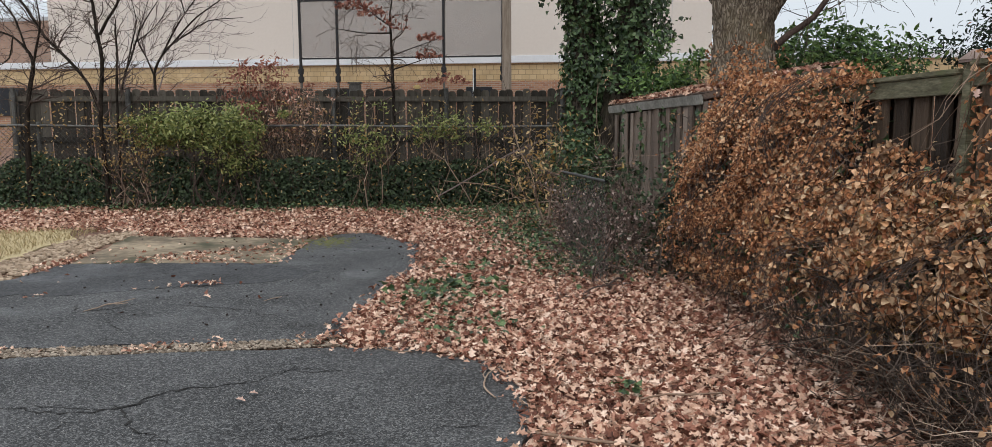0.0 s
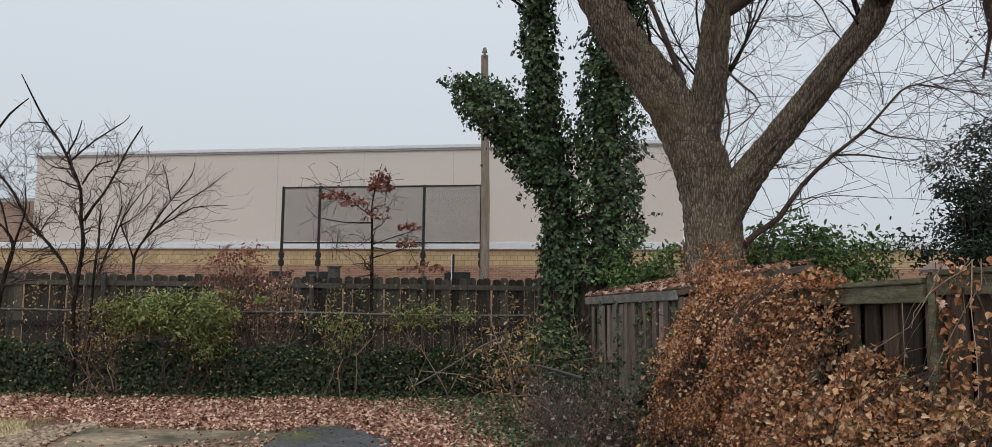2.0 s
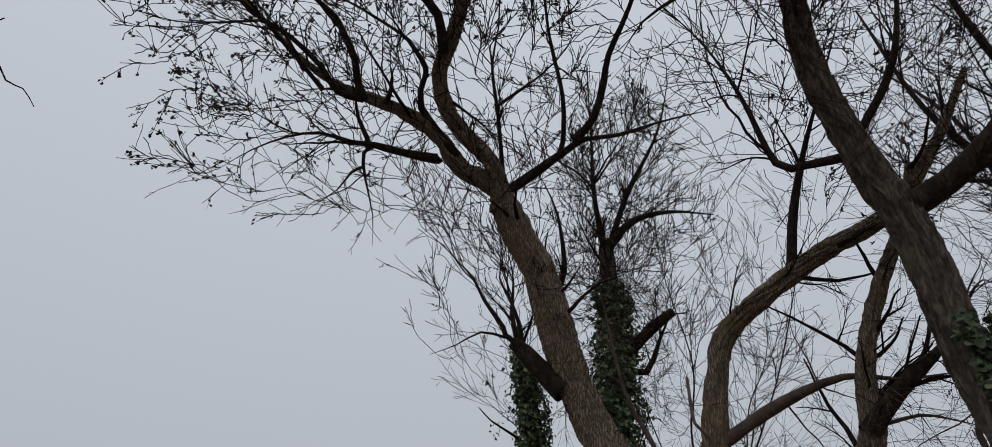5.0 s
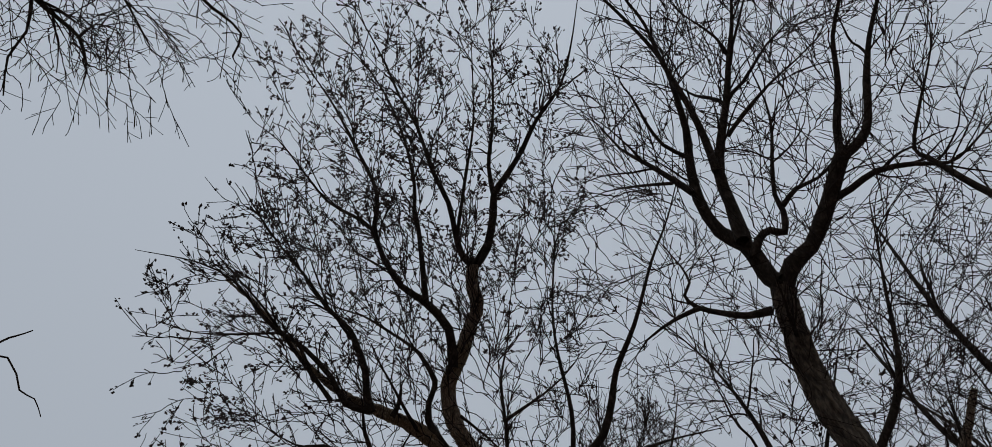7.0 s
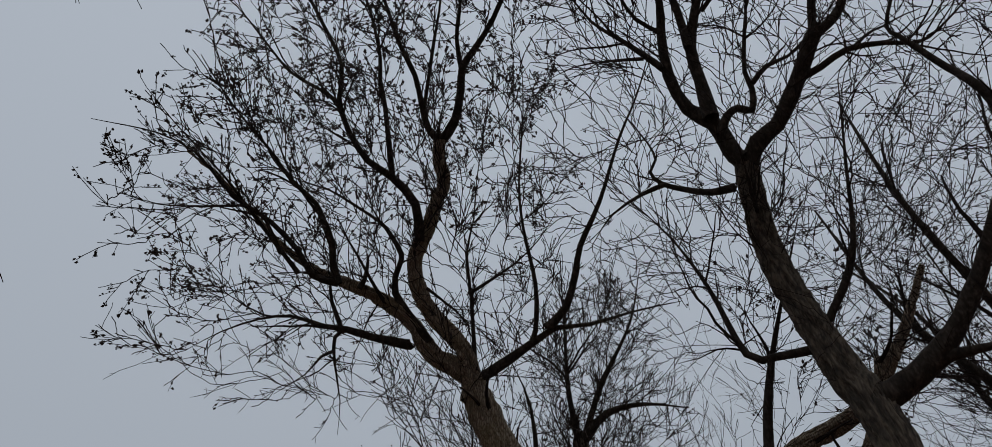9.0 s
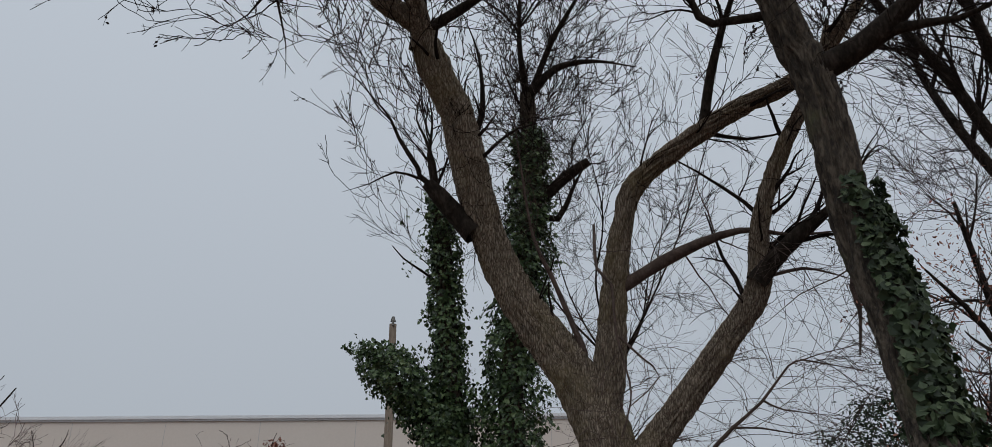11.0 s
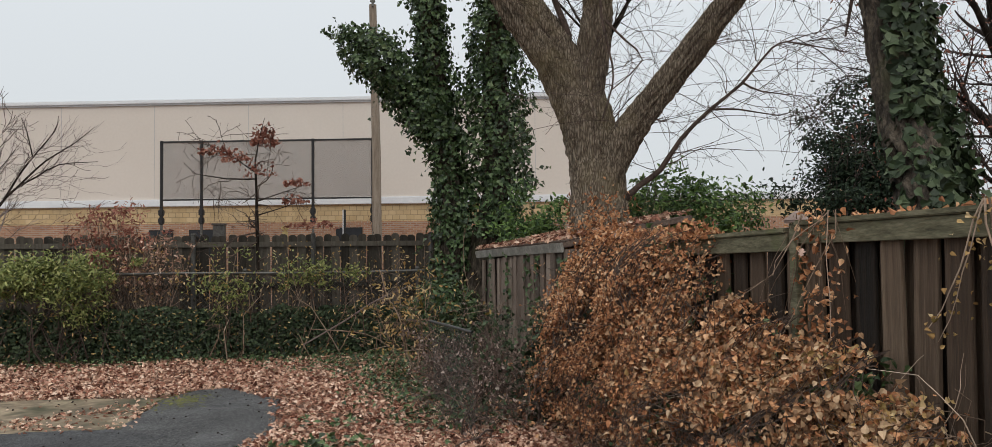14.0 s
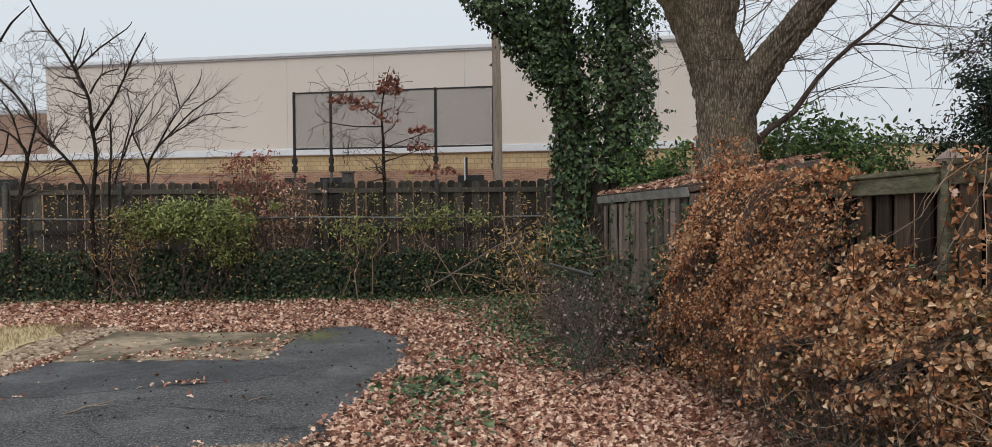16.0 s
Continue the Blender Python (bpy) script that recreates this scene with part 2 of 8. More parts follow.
def asphalt_material(name, tones, stones, size, wet):
    """Bound stone: grains of uneven tone, worn paler areas, damp patches."""
    m = bpy.data.materials.new(name)
    m.use_nodes = True
    n, l = m.node_tree.nodes, m.node_tree.links
    b, co = n["Principled BSDF"], n.new("ShaderNodeTexCoord")
    cells, fine, worn, damp = n.new("ShaderNodeTexVoronoi"), n.new("ShaderNodeTexNoise"), n.new("ShaderNodeTexNoise"), n.new("ShaderNodeTexNoise")
    cells.inputs["Scale"].default_value = 1 / size
    fine.inputs["Scale"].default_value, fine.inputs["Detail"].default_value = 38, 8
    worn.inputs["Scale"].default_value, worn.inputs["Detail"].default_value = 1.3, 6
    damp.inputs["Scale"].default_value, damp.inputs["Detail"].default_value = 1.1, 4
    for t in (cells, fine, worn, damp):
        l.new(co.outputs["Object"], t.inputs["Vector"])
    bright, pick, sp = n.new("ShaderNodeValToRGB"), n.new("ShaderNodeSeparateColor"), n.new("ShaderNodeMix")
    l.new(cells.outputs["Color"], pick.inputs[0])
    e = bright.color_ramp.elements
    e[0].position, e[1].position = 0.5, 0.98
    e[0].color, e[1].color = (0, 0, 0, 1), (1, 1, 1, 1)
    l.new(pick.outputs[0], bright.inputs[0])
    mix = n.new("ShaderNodeMath")
    mix.operation = "MULTIPLY_ADD"
    mix.inputs[1].default_value = 0.55
    half = n.new("ShaderNodeMath")
    half.operation = "MULTIPLY"
    half.inputs[1].default_value = 0.45
    l.new(worn.outputs[0], half.inputs[0])
    l.new(fine.outputs[0], mix.inputs[0])
    l.new(half.outputs[0], mix.inputs[2])
    ramp = n.new("ShaderNodeValToRGB")
    r = ramp.color_ramp.elements
    r.new(0.5)
    for k, (at, c) in enumerate(zip((0.36, 0.5, 0.64), tones)):
        r[k].position, r[k].color = at, (*c, 1)
    l.new(mix.outputs[0], ramp.inputs[0])
    share = n.new("ShaderNodeMath")
    share.operation = "MULTIPLY"
    l.new(bright.outputs[0], share.inputs[0])
    l.new(mix.outputs[0], share.inputs[1])
    sp.data_type = "RGBA"
    sp.inputs[7].default_value = (*stones, 1)
    l.new(share.outputs[0], sp.inputs[0])
    l.new(ramp.outputs[0], sp.inputs[6])
    l.new(sp.outputs[2], b.inputs["Base Color"])
    level = n.new("ShaderNodeMapRange")
    level.inputs[1].default_value, level.inputs[2].default_value = wet, wet + 0.14
    level.inputs[3].default_value, level.inputs[4].default_value = 0.82, 0.4
    l.new(damp.outputs[0], level.inputs[0])
    l.new(level.outputs[0], b.inputs["Roughness"])
    b.inputs["Specular IOR Level"].default_value = 0.4
    height, bp = n.new("ShaderNodeMath"), n.new("ShaderNodeBump")
    height.operation = "MULTIPLY_ADD"
    height.inputs[1].default_value = -0.5
    l.new(cells.outputs["Distance"], height.inputs[0])
    l.new(mix.outputs[0], height.inputs[2])
    bp.inputs["Strength"].default_value, bp.inputs["Distance"].default_value = 0.7, 0.012
    l.new(height.outputs[0], bp.inputs["Height"])
    l.new(bp.outputs[0], b.inputs["Normal"])
    return m


M_ASPHALT = asphalt_material("worn_grey_asphalt", ((0.011, 0.0112, 0.0118), (0.033, 0.0335, 0.035), (0.07, 0.071, 0.073)), (0.26, 0.26, 0.258), 0.009, 0.55)
M_ASPHALT_DARK = asphalt_material("damp_sealed_asphalt", ((0.012, 0.012, 0.0135), (0.034, 0.035, 0.038), (0.085, 0.088, 0.094)), (0.13, 0.13, 0.13), 0.01, 0.5)


def bark_material(name, dark, mid, light, moss, scale, moss_edge):
    """Deep furrows between long broken ridges, with grain and a bloom of algae."""
    m = bpy.data.materials.new(name)
    m.use_nodes = True
    n, l = m.node_tree.nodes, m.node_tree.links
    b, co, mp = n["Principled BSDF"], n.new("ShaderNodeTexCoord"), n.new("ShaderNodeMapping")
    mp.inputs["Scale"].default_value = (1, 1, 0.15)
    bend, shift = n.new("ShaderNodeTexNoise"), n.new("ShaderNodeVectorMath")
    bend.inputs["Scale"].default_value = 3.0
    l.new(co.outputs["Object"], bend.inputs["Vector"])
    shift.operation = "MULTIPLY_ADD"
    shift.inputs[1].default_value = (0.06, 0.06, 0.0)
    l.new(bend.outputs["Color"], shift.inputs[0])
    l.new(co.outputs["Object"], shift.inputs[2])
    l.new(shift.outputs[0], mp.inputs[0])
    ridge, grain, stain = n.new("ShaderNodeTexVoronoi"), n.new("ShaderNodeTexNoise"), n.new("ShaderNodeTexNoise")
    ridge.feature = "DISTANCE_TO_EDGE"
    ridge.inputs["Scale"].default_value = scale
    grain.inputs["Scale"].default_value, grain.inputs["Detail"].default_value = scale * 2.6, 6
    stain.inputs["Scale"].default_value, stain.inputs["Detail"].default_value = 1.5, 5
    l.new(mp.outputs[0], ridge.inputs["Vector"])
    l.new(mp.outputs[0], grain.inputs["Vector"])
    l.new(co.outputs["Object"], stain.inputs["Vector"])
    crest, mix, ramp = n.new("ShaderNodeMapRange"), n.new("ShaderNodeMath"), n.new("ShaderNodeValToRGB")
    crest.inputs[1].default_value, crest.inputs[2].default_value = 0.0, 0.32
    l.new(ridge.outputs["Distance"], crest.inputs[0])
    mix.operation = "MULTIPLY_ADD"
    mix.inputs[1].default_value = 0.55
    half = n.new("ShaderNodeMath")
    half.operation = "MULTIPLY"
    half.inputs[1].default_value = 0.5
    l.new(crest.outputs[0], half.inputs[0])
    l.new(grain.outputs[0], mix.inputs[0])
    l.new(half.outputs[0], mix.inputs[2])
    e = ramp.color_ramp.elements
    e.new(0.5)
    for i, (at, c) in enumerate(((0.26, dark), (0.52, mid), (0.82, light))):
        e[i].position, e[i].color = at, (*c, 1)
    l.new(mix.outputs[0], ramp.inputs[0])
    sr, sm = n.new("ShaderNodeValToRGB"), n.new("ShaderNodeMix")
    sr.color_ramp.elements[0].position, sr.color_ramp.elements[1].position = moss_edge, moss_edge + 0.2
    sr.color_ramp.elements[1].color = (0.6, 0.6, 0.6, 1)
    l.new(stain.outputs[0], sr.inputs[0])
    sm.data_type = "RGBA"
    sm.inputs[7].default_value = (*moss, 1)
    l.new(sr.outputs[0], sm.inputs[0])
    l.new(ramp.outputs[0], sm.inputs[6])
    l.new(sm.outputs[2], b.inputs["Base Color"])
    b.inputs["Roughness"].default_value, b.inputs["Specular IOR Level"].default_value = 0.93, 0.25
    bp = n.new("ShaderNodeBump")
    bp.inputs["Strength"].default_value, bp.inputs["Distance"].default_value = 0.8, 0.03
    l.new(mix.outputs[0], bp.inputs["Height"])
    l.new(bp.outputs[0], b.inputs["Normal"])
    return m


M_BARK = bark_material("ridged_grey_brown_bark", (0.072, 0.056, 0.041), (0.205, 0.164, 0.12), (0.315, 0.262, 0.202), (0.17, 0.135, 0.07), 36, 0.5)


def brick_material(name, c1, c2, mortar, w, h):
    m = bpy.data.materials.new(name)
    m.use_nodes = True
    n, l = m.node_tree.nodes, m.node_tree.links
    b, co, mp, br = n["Principled BSDF"], n.new("ShaderNodeTexCoord"), n.new("ShaderNodeMapping"), n.new("ShaderNodeTexBrick")
    mp.inputs["Rotation"].default_value = (radians(90), 0, 0)
    l.new(co.outputs["Object"], mp.inputs[0])
    l.new(mp.outputs[0], br.inputs[0])
    br.inputs["Color1"].default_value, br.inputs["Color2"].default_value, br.inputs["Mortar"].default_value = (*c1, 1), (*c2, 1), (*mortar, 1)
    br.inputs["Scale"].default_value, br.inputs["Mortar Size"].default_value = 1.0, 0.012
    br.inputs["Brick Width"].default_value, br.inputs["Row Height"].default_value = w, h
    no, mx = n.new("ShaderNodeTexNoise"), n.new("ShaderNodeMix")
    no.inputs["Scale"].default_value, no.inputs["Detail"].default_value = 1.3, 6
    l.new(co.outputs["Object"], no.inputs["Vector"])
    mx.data_type, mx.blend_type = "RGBA", "MULTIPLY"
    mx.inputs[0].default_value = 0.5
    l.new(br.outputs[0], mx.inputs[6])
    l.new(no.outputs[0], mx.inputs[7])
    l.new(mx.outputs[2], b.inputs["Base Color"])
    b.inputs["Roughness"].default_value = 0.85
    bp = n.new("ShaderNodeBump")
    bp.inputs["Strength"].default_value, bp.inputs["Distance"].default_value, bp.invert = 0.6, 0.01, True
    l.new(br.outputs["Fac"], bp.inputs["Height"])
    l.new(bp.outputs[0], b.inputs["Normal"])
    return m


M_TANBRICK = brick_material("tan_block_wall", (0.62, 0.45, 0.24), (0.7, 0.53, 0.31), (0.38, 0.285, 0.165), 0.30, 0.2)
M_REDBRICK = brick_material("orange_red_brick_wall", (0.36, 0.16, 0.09), (0.52, 0.29, 0.17), (0.42, 0.36, 0.3), 0.24, 0.08)
M_BROWNBRICK = brick_material("brown_brick_wall", (0.34, 0.2, 0.14), (0.4, 0.25, 0.18), (0.3, 0.24, 0.2), 0.3, 0.1)


def screen_material():
    """Woven windscreen: half the light goes through between the threads."""
    m = bpy.data.materials.new("grey_woven_windscreen")
    m.use_nodes = True
    n, l = m.node_tree.nodes, m.node_tree.links
    b, tr, mx = n["Principled BSDF"], n.new("ShaderNodeBsdfTransparent"), n.new("ShaderNodeMixShader")
    no = n.new("ShaderNodeTexNoise")
    no.inputs["Scale"].default_value = 2.5
    rg = n.new("ShaderNodeMapRange")
    rg.inputs[3].default_value, rg.inputs[4].default_value = 0.42, 0.48
    l.new(no.outputs[0], rg.inputs[0])
    b.inputs["Base Color"].default_value = (0.26, 0.245, 0.235, 1)
    b.inputs["Roughness"].default_value = 0.9
    l.new(rg.outputs[0], mx.inputs[0])
    l.new(tr.outputs[0], mx.inputs[1])
    l.new(b.outputs[0], mx.inputs[2])
    l.new(mx.outputs[0], n["Material Output"].inputs[0])
    return m


M_SCREEN = screen_material()


# ---- building helpers ----
rng = np.random.default_rng(7)


def np_mesh(name, V, F, mat, smooth=False):
    """A mesh from vertex and face arrays; all faces have the same number of corners."""
    V, F = np.asarray(V, np.float32), np.asarray(F, np.int32)
    me = bpy.data.meshes.new(name)
    me.vertices.add(len(V))
    me.vertices.foreach_set("co", V.ravel())
    me.loops.add(F.size)
    me.loops.foreach_set("vertex_index", F.ravel())
    me.polygons.add(len(F))
    me.polygons.foreach_set("loop_start", np.arange(0, F.size, F.shape[1], dtype=np.int32))
    me.polygons.foreach_set("use_smooth", np.full(len(F), smooth))
    me.update(calc_edges=True)
    me.materials.append(mat)
    return me


def bm_mesh(name, bm, mat, smooth=False):
    me = bpy.data.meshes.new(name)
    bm.to_mesh(me)
    bm.free()
    me.materials.append(mat)
    if smooth:
        me.polygons.foreach_set("use_smooth", np.ones(len(me.polygons), bool))
    return me


def part(name, shape, mat, parent=None, label="", smooth=False):
    """One mesh object from a bmesh, a (V, F) pair or a ready mesh, under a thing or part."""
    if isinstance(shape, tuple):
        me = np_mesh(name, *shape, mat, smooth)
    elif isinstance(shape, bpy.types.Mesh):
        me = shape
    else:
        me = bm_mesh(name, shape, mat, smooth)
    ob = new(name, me)
    ob.parent = parent
    return tagged(ob, label)


def thing(name, label, category, group="", kind="", at=None):
    ob = new(name)
    ob.empty_display_size = 0.1
    if at is not None:
        ob.matrix_world = at
    return tagged(ob, label, category, group, kind)


def box(bm, x0, x1, y0, y1, z0, z1, bevel=0.0, m=None):
    r = bmesh.ops.create_cube(bm, size=1)
    for v in r["verts"]:
        v.co = Vector(((x0 + x1) / 2 + v.co.x * (x1 - x0), (y0 + y1) / 2 + v.co.y * (y1 - y0), (z0 + z1) / 2 + v.co.z * (z1 - z0)))
        if m is not None:
            v.co = m @ v.co
    if bevel:
        edges = list({e for v in r["verts"] for e in v.link_edges})
        bmesh.ops.bevel(bm, geom=edges, offset=bevel, segments=2, affect="EDGES")
    return bm


def a_box(*args, **kw):
    return box(bmesh.new(), *args, **kw)


def slab(outline, z0, z1, bevel=0.0):
    """A flat piece with an irregular outline."""
    bm = bmesh.new()
    f = bm.faces.new([bm.verts.new((x, y, z0)) for x, y in outline])
    if f.normal.z < 0:
        f.normal_flip()
    up = bmesh.ops.extrude_face_region(bm, geom=[f])
    for v in up["geom"]:
        if isinstance(v, bmesh.types.BMVert):
            v.co.z = z1
    bmesh.ops.recalc_face_normals(bm, faces=bm.faces)
    if bevel:
        bmesh.ops.bevel(bm, geom=[e for e in bm.edges if all(abs(v.co.z - z1) < 1e-6 for v in e.verts)], offset=bevel, segments=2, affect="EDGES")
    return bm


def unit(v):
    return v / np.maximum(np.linalg.norm(v, axis=-1, keepdims=True), 1e-9)


def tubes(P, R, sides=3):
    """Tapered tubes along M polylines of K points each."""
    P, R = np.asarray(P, float), np.asarray(R, float)
    M, K = P.shape[:2]
    T = unit(np.gradient(P, axis=1))
    ref = np.where(np.abs(T[:, :1, 2:3]) > 0.9, np.array([1.0, 0, 0]), np.array([0, 0, 1.0]))
    n = unit(np.cross(T, np.broadcast_to(ref, T.shape)))
    b = np.cross(T, n)
    a = np.arange(sides) * 2 * np.pi / sides
    ring = np.cos(a)[:, None] * n[:, :, None, :] + np.sin(a)[:, None] * b[:, :, None, :]
    V = (P[:, :, None, :] + R[:, :, None, None] * ring).reshape(-1, 3)
    i, k, s = np.meshgrid(np.arange(M), np.arange(K - 1), np.arange(sides), indexing="ij")
    at = lambda kk, ss: (i * K + kk) * sides + ss % sides
    F = np.stack([at(k, s), at(k, s + 1), at(k + 1, s + 1), at(k + 1, s)], -1).reshape(-1, 4)
    return V, F


def merge(shapes):
    V, F, n = [], [], 0
    for v, f in shapes:
        V.append(v)
        F.append(np.asarray(f) + n)
        n += len(v)
    return np.concatenate(V), np.concatenate(F)


def turns(normals, spin):
    """Frames whose z is the given normal, spun about it."""
    z = unit(normals)
    ref = np.where(np.abs(z[:, 2:3]) > 0.95, np.array([1.0, 0, 0]), np.array([0, 0, 1.0]))
    x = unit(np.cross(ref, z))
    y = np.cross(z, x)
    c, s = np.cos(spin)[:, None], np.sin(spin)[:, None]
    return np.stack([c * x + s * y, -s * x + c * y, z], -1)


def scatter(template, places, normals, spin, size):
    tv, tf = template
    R = turns(normals, spin)
    V = np.einsum("nij,vj->nvi", R, tv) * size[:, None, None] + places[:, None, :]
    F = tf[None] + (np.arange(len(places)) * len(tv))[:, None, None]
    return V.reshape(-1, 3), F.reshape(-1, tf.shape[1])


def leaf_shape(outline, fold=0.25, curl=0.3):
    """A leaf in the xy plane, stalk at the origin, 1 long along y, folded on its midrib and curled."""
    pts = [(0, 0)] + outline + [(0, 1)] + [(-x, y) for x, y in reversed(outline)]
    tv = np.array([(x, y, fold * abs(x) - curl * (y - 0.4) ** 2 + curl * 0.16) for x, y in pts] + [(0, 0.45, 0.0)])
    n = len(pts)
    tf = np.array([(i, (i + 1) % n, n) for i in range(n)])
    return tv - np.array([0, 0.45, 0]), tf


OAK = leaf_shape([(0.1, 0.12), (0.34, 0.2), (0.16, 0.36), (0.46, 0.58), (0.17, 0.66), (0.2, 0.86)], 0.3, 0.5)
OAK_FLAT = leaf_shape([(0.12, 0.12), (0.38, 0.26), (0.2, 0.42), (0.42, 0.66), (0.15, 0.74)], -0.25, -0.55)
HEART = leaf_shape([(0.3, 0.08), (0.36, 0.4)], 0.35, 0.6)
HEART_CURL = leaf_shape([(0.26, 0.1), (0.28, 0.5)], 0.8, -0.9)
IVY = leaf_shape([(0.28, 0.02), (0.48, 0.3), (0.24, 0.5)], 0.2, 0.3)
OVAL_IVY = leaf_shape([(0.4, 0.2), (0.26, 0.55)], 0.2, 0.3)
FALLEN = leaf_shape([(0.34, 0.24), (0.3, 0.62)], 0.35, 0.55)
OVAL = leaf_shape([(0.16, 0.2), (0.19, 0.6)], 0.25, 0.3)
BUD = (np.array([(0.5, 0, 0), (-0.3, 0.45, 0), (-0.3, -0.45, 0.1), (0, 0, 0.8), (0, 0.1, -0.8)]), np.array([(0, 1, 3), (1, 2, 3), (2, 0, 3), (1, 0, 4), (2, 1, 4), (0, 2, 4)]))


def leaves(template, places, size=(0.05, 0.08), normals=None, wild=0.6):
    """Leaves at the places, facing roughly along the normals (or anywhere)."""
    n = len(places)
    r = rng.normal(size=(n, 3))
    normals = unit(r) if normals is None else unit(unit(np.asarray(normals)) + wild * r * 0.6)
    return scatter(template, np.asarray(places), normals, rng.uniform(0, 2 * np.pi, n), rng.uniform(*size, n))


def smooth_path(rows, step=0.2):
    """Rows of x, y, z, radius, joined by a smooth curve."""
    P = np.asarray(rows, float)
    E = np.vstack([2 * P[0] - P[1], P, 2 * P[-1] - P[-2]])
    out = []
    for i in range(1, len(E) - 2):
        k = max(2, int(np.linalg.norm(E[i + 1, :3] - E[i, :3]) / step))
        for t in np.arange(k) / k:
            a, b, c, d = E[i - 1:i + 3]
            out.append(0.5 * (2 * b + (c - a) * t + (2 * a - 5 * b + 4 * c - d) * t ** 2 + (3 * b - a - 3 * c + d) * t ** 3))
    out.append(P[-1])
    out = np.array(out)
    out[:, 3] = np.maximum(out[:, 3], 0.003)
    return out


def limb_mesh(path, sides=12, knobs=0.06, ridges=0.0):
    """A limb with an uneven, knobbly section and, on thick ones, furrowed bark."""
    V, F = tubes(path[None, :, :3], path[None, :, 3], sides)
    C = np.repeat(path[:, :3], sides, 0)
    k = np.array([noise.noise(Vector(v * 3.1)) + 0.6 * noise.noise(Vector(v * 9.0)) for v in V])
    out = C + (V - C) * (1 + knobs * 2.2 * k[:, None])
    if ridges:
        s = np.repeat(np.r_[0, np.cumsum(np.linalg.norm(np.diff(path[:, :3], axis=0), axis=1))], sides)
        a = np.tile(np.arange(sides) * 2 * np.pi / sides, len(path))
        q = np.repeat(path[:, 3], sides) / 0.05
        f = np.array([abs(noise.noise(Vector((math.cos(x) * w, math.sin(x) * w, z * 3.2)))) + 0.4 * abs(noise.noise(Vector((math.cos(x) * w * 2.2, math.sin(x) * w * 2.2, z * 9)))) for x, w, z in zip(a, q, s)])
        out += unit(V - C) * ((0.18 - f) * ridges)[:, None]
    return out, F


def sprout(P, R, per_m, length, angle, rng, lift=0.15, wob=0.12, K=5, lo=0.15, thin=0.6, tip=0.25, rmax=0.05, origin=None, pull=0.0):
    """Side shoots along M polylines: their own polylines and radii; with an origin they lean away from it."""
    L = np.linalg.norm(np.diff(P, axis=1), axis=2).sum(1)
    count = rng.poisson(per_m * L * (1 - lo))
    who = np.repeat(np.arange(len(P)), count)
    u = rng.uniform(lo, 1, len(who)) * (P.shape[1] - 1)
    i = np.minimum(u.astype(int), P.shape[1] - 2)
    w = (u - i)[:, None]
    start = P[who, i] * (1 - w) + P[who, i + 1] * w
    T = unit(P[who, i + 1] - P[who, i])
    r0 = R[who, i] * (1 - w[:, 0]) + R[who, i + 1] * w[:, 0]
    side = unit(np.cross(T, rng.normal(size=T.shape)))
    a = np.radians(rng.normal(angle, angle * 0.42, len(who)))[:, None]
    d = unit(np.cos(a) * T + np.sin(a) * side)
    if origin is not None:
        d = unit(d + pull * unit(start - origin))
    n = rng.uniform(*length, len(who)) * (1.15 - 0.5 * u / (P.shape[1] - 1))
    Q = np.empty((len(who), K, 3))
    Q[:, 0] = start
    for k in range(1, K):
        d = unit(d + wob * rng.normal(size=d.shape) + np.array([0, 0, lift / K]))
        Q[:, k] = Q[:, k - 1] + d * (n / (K - 1))[:, None]
    base = np.minimum(r0 * thin, rmax)
    return Q, base[:, None] * np.linspace(1, tip, K)[None]


def resample(path, K):
    s = np.r_[0, np.cumsum(np.linalg.norm(np.diff(path[:, :3], axis=0), axis=1))]
    t = np.linspace(0, s[-1], K)
    return np.stack([np.interp(t, s, path[:, i]) for i in range(4)], -1)


def within(P, hull):
    """Which points lie in a rounded hull: centre, rise of its long axis, half sizes across, along and through."""
    c, tilt, a, b, d = hull
    q = P - np.array(c)
    u = q[..., 1] * -math.cos(tilt) + q[..., 2] * math.sin(tilt)
    w = q[..., 1] * math.sin(tilt) + q[..., 2] * math.cos(tilt)
    return np.abs(q[..., 0] / a) ** 2.6 + np.abs(u / b) ** 2.6 + np.abs(w / d) ** 2.6 < 1


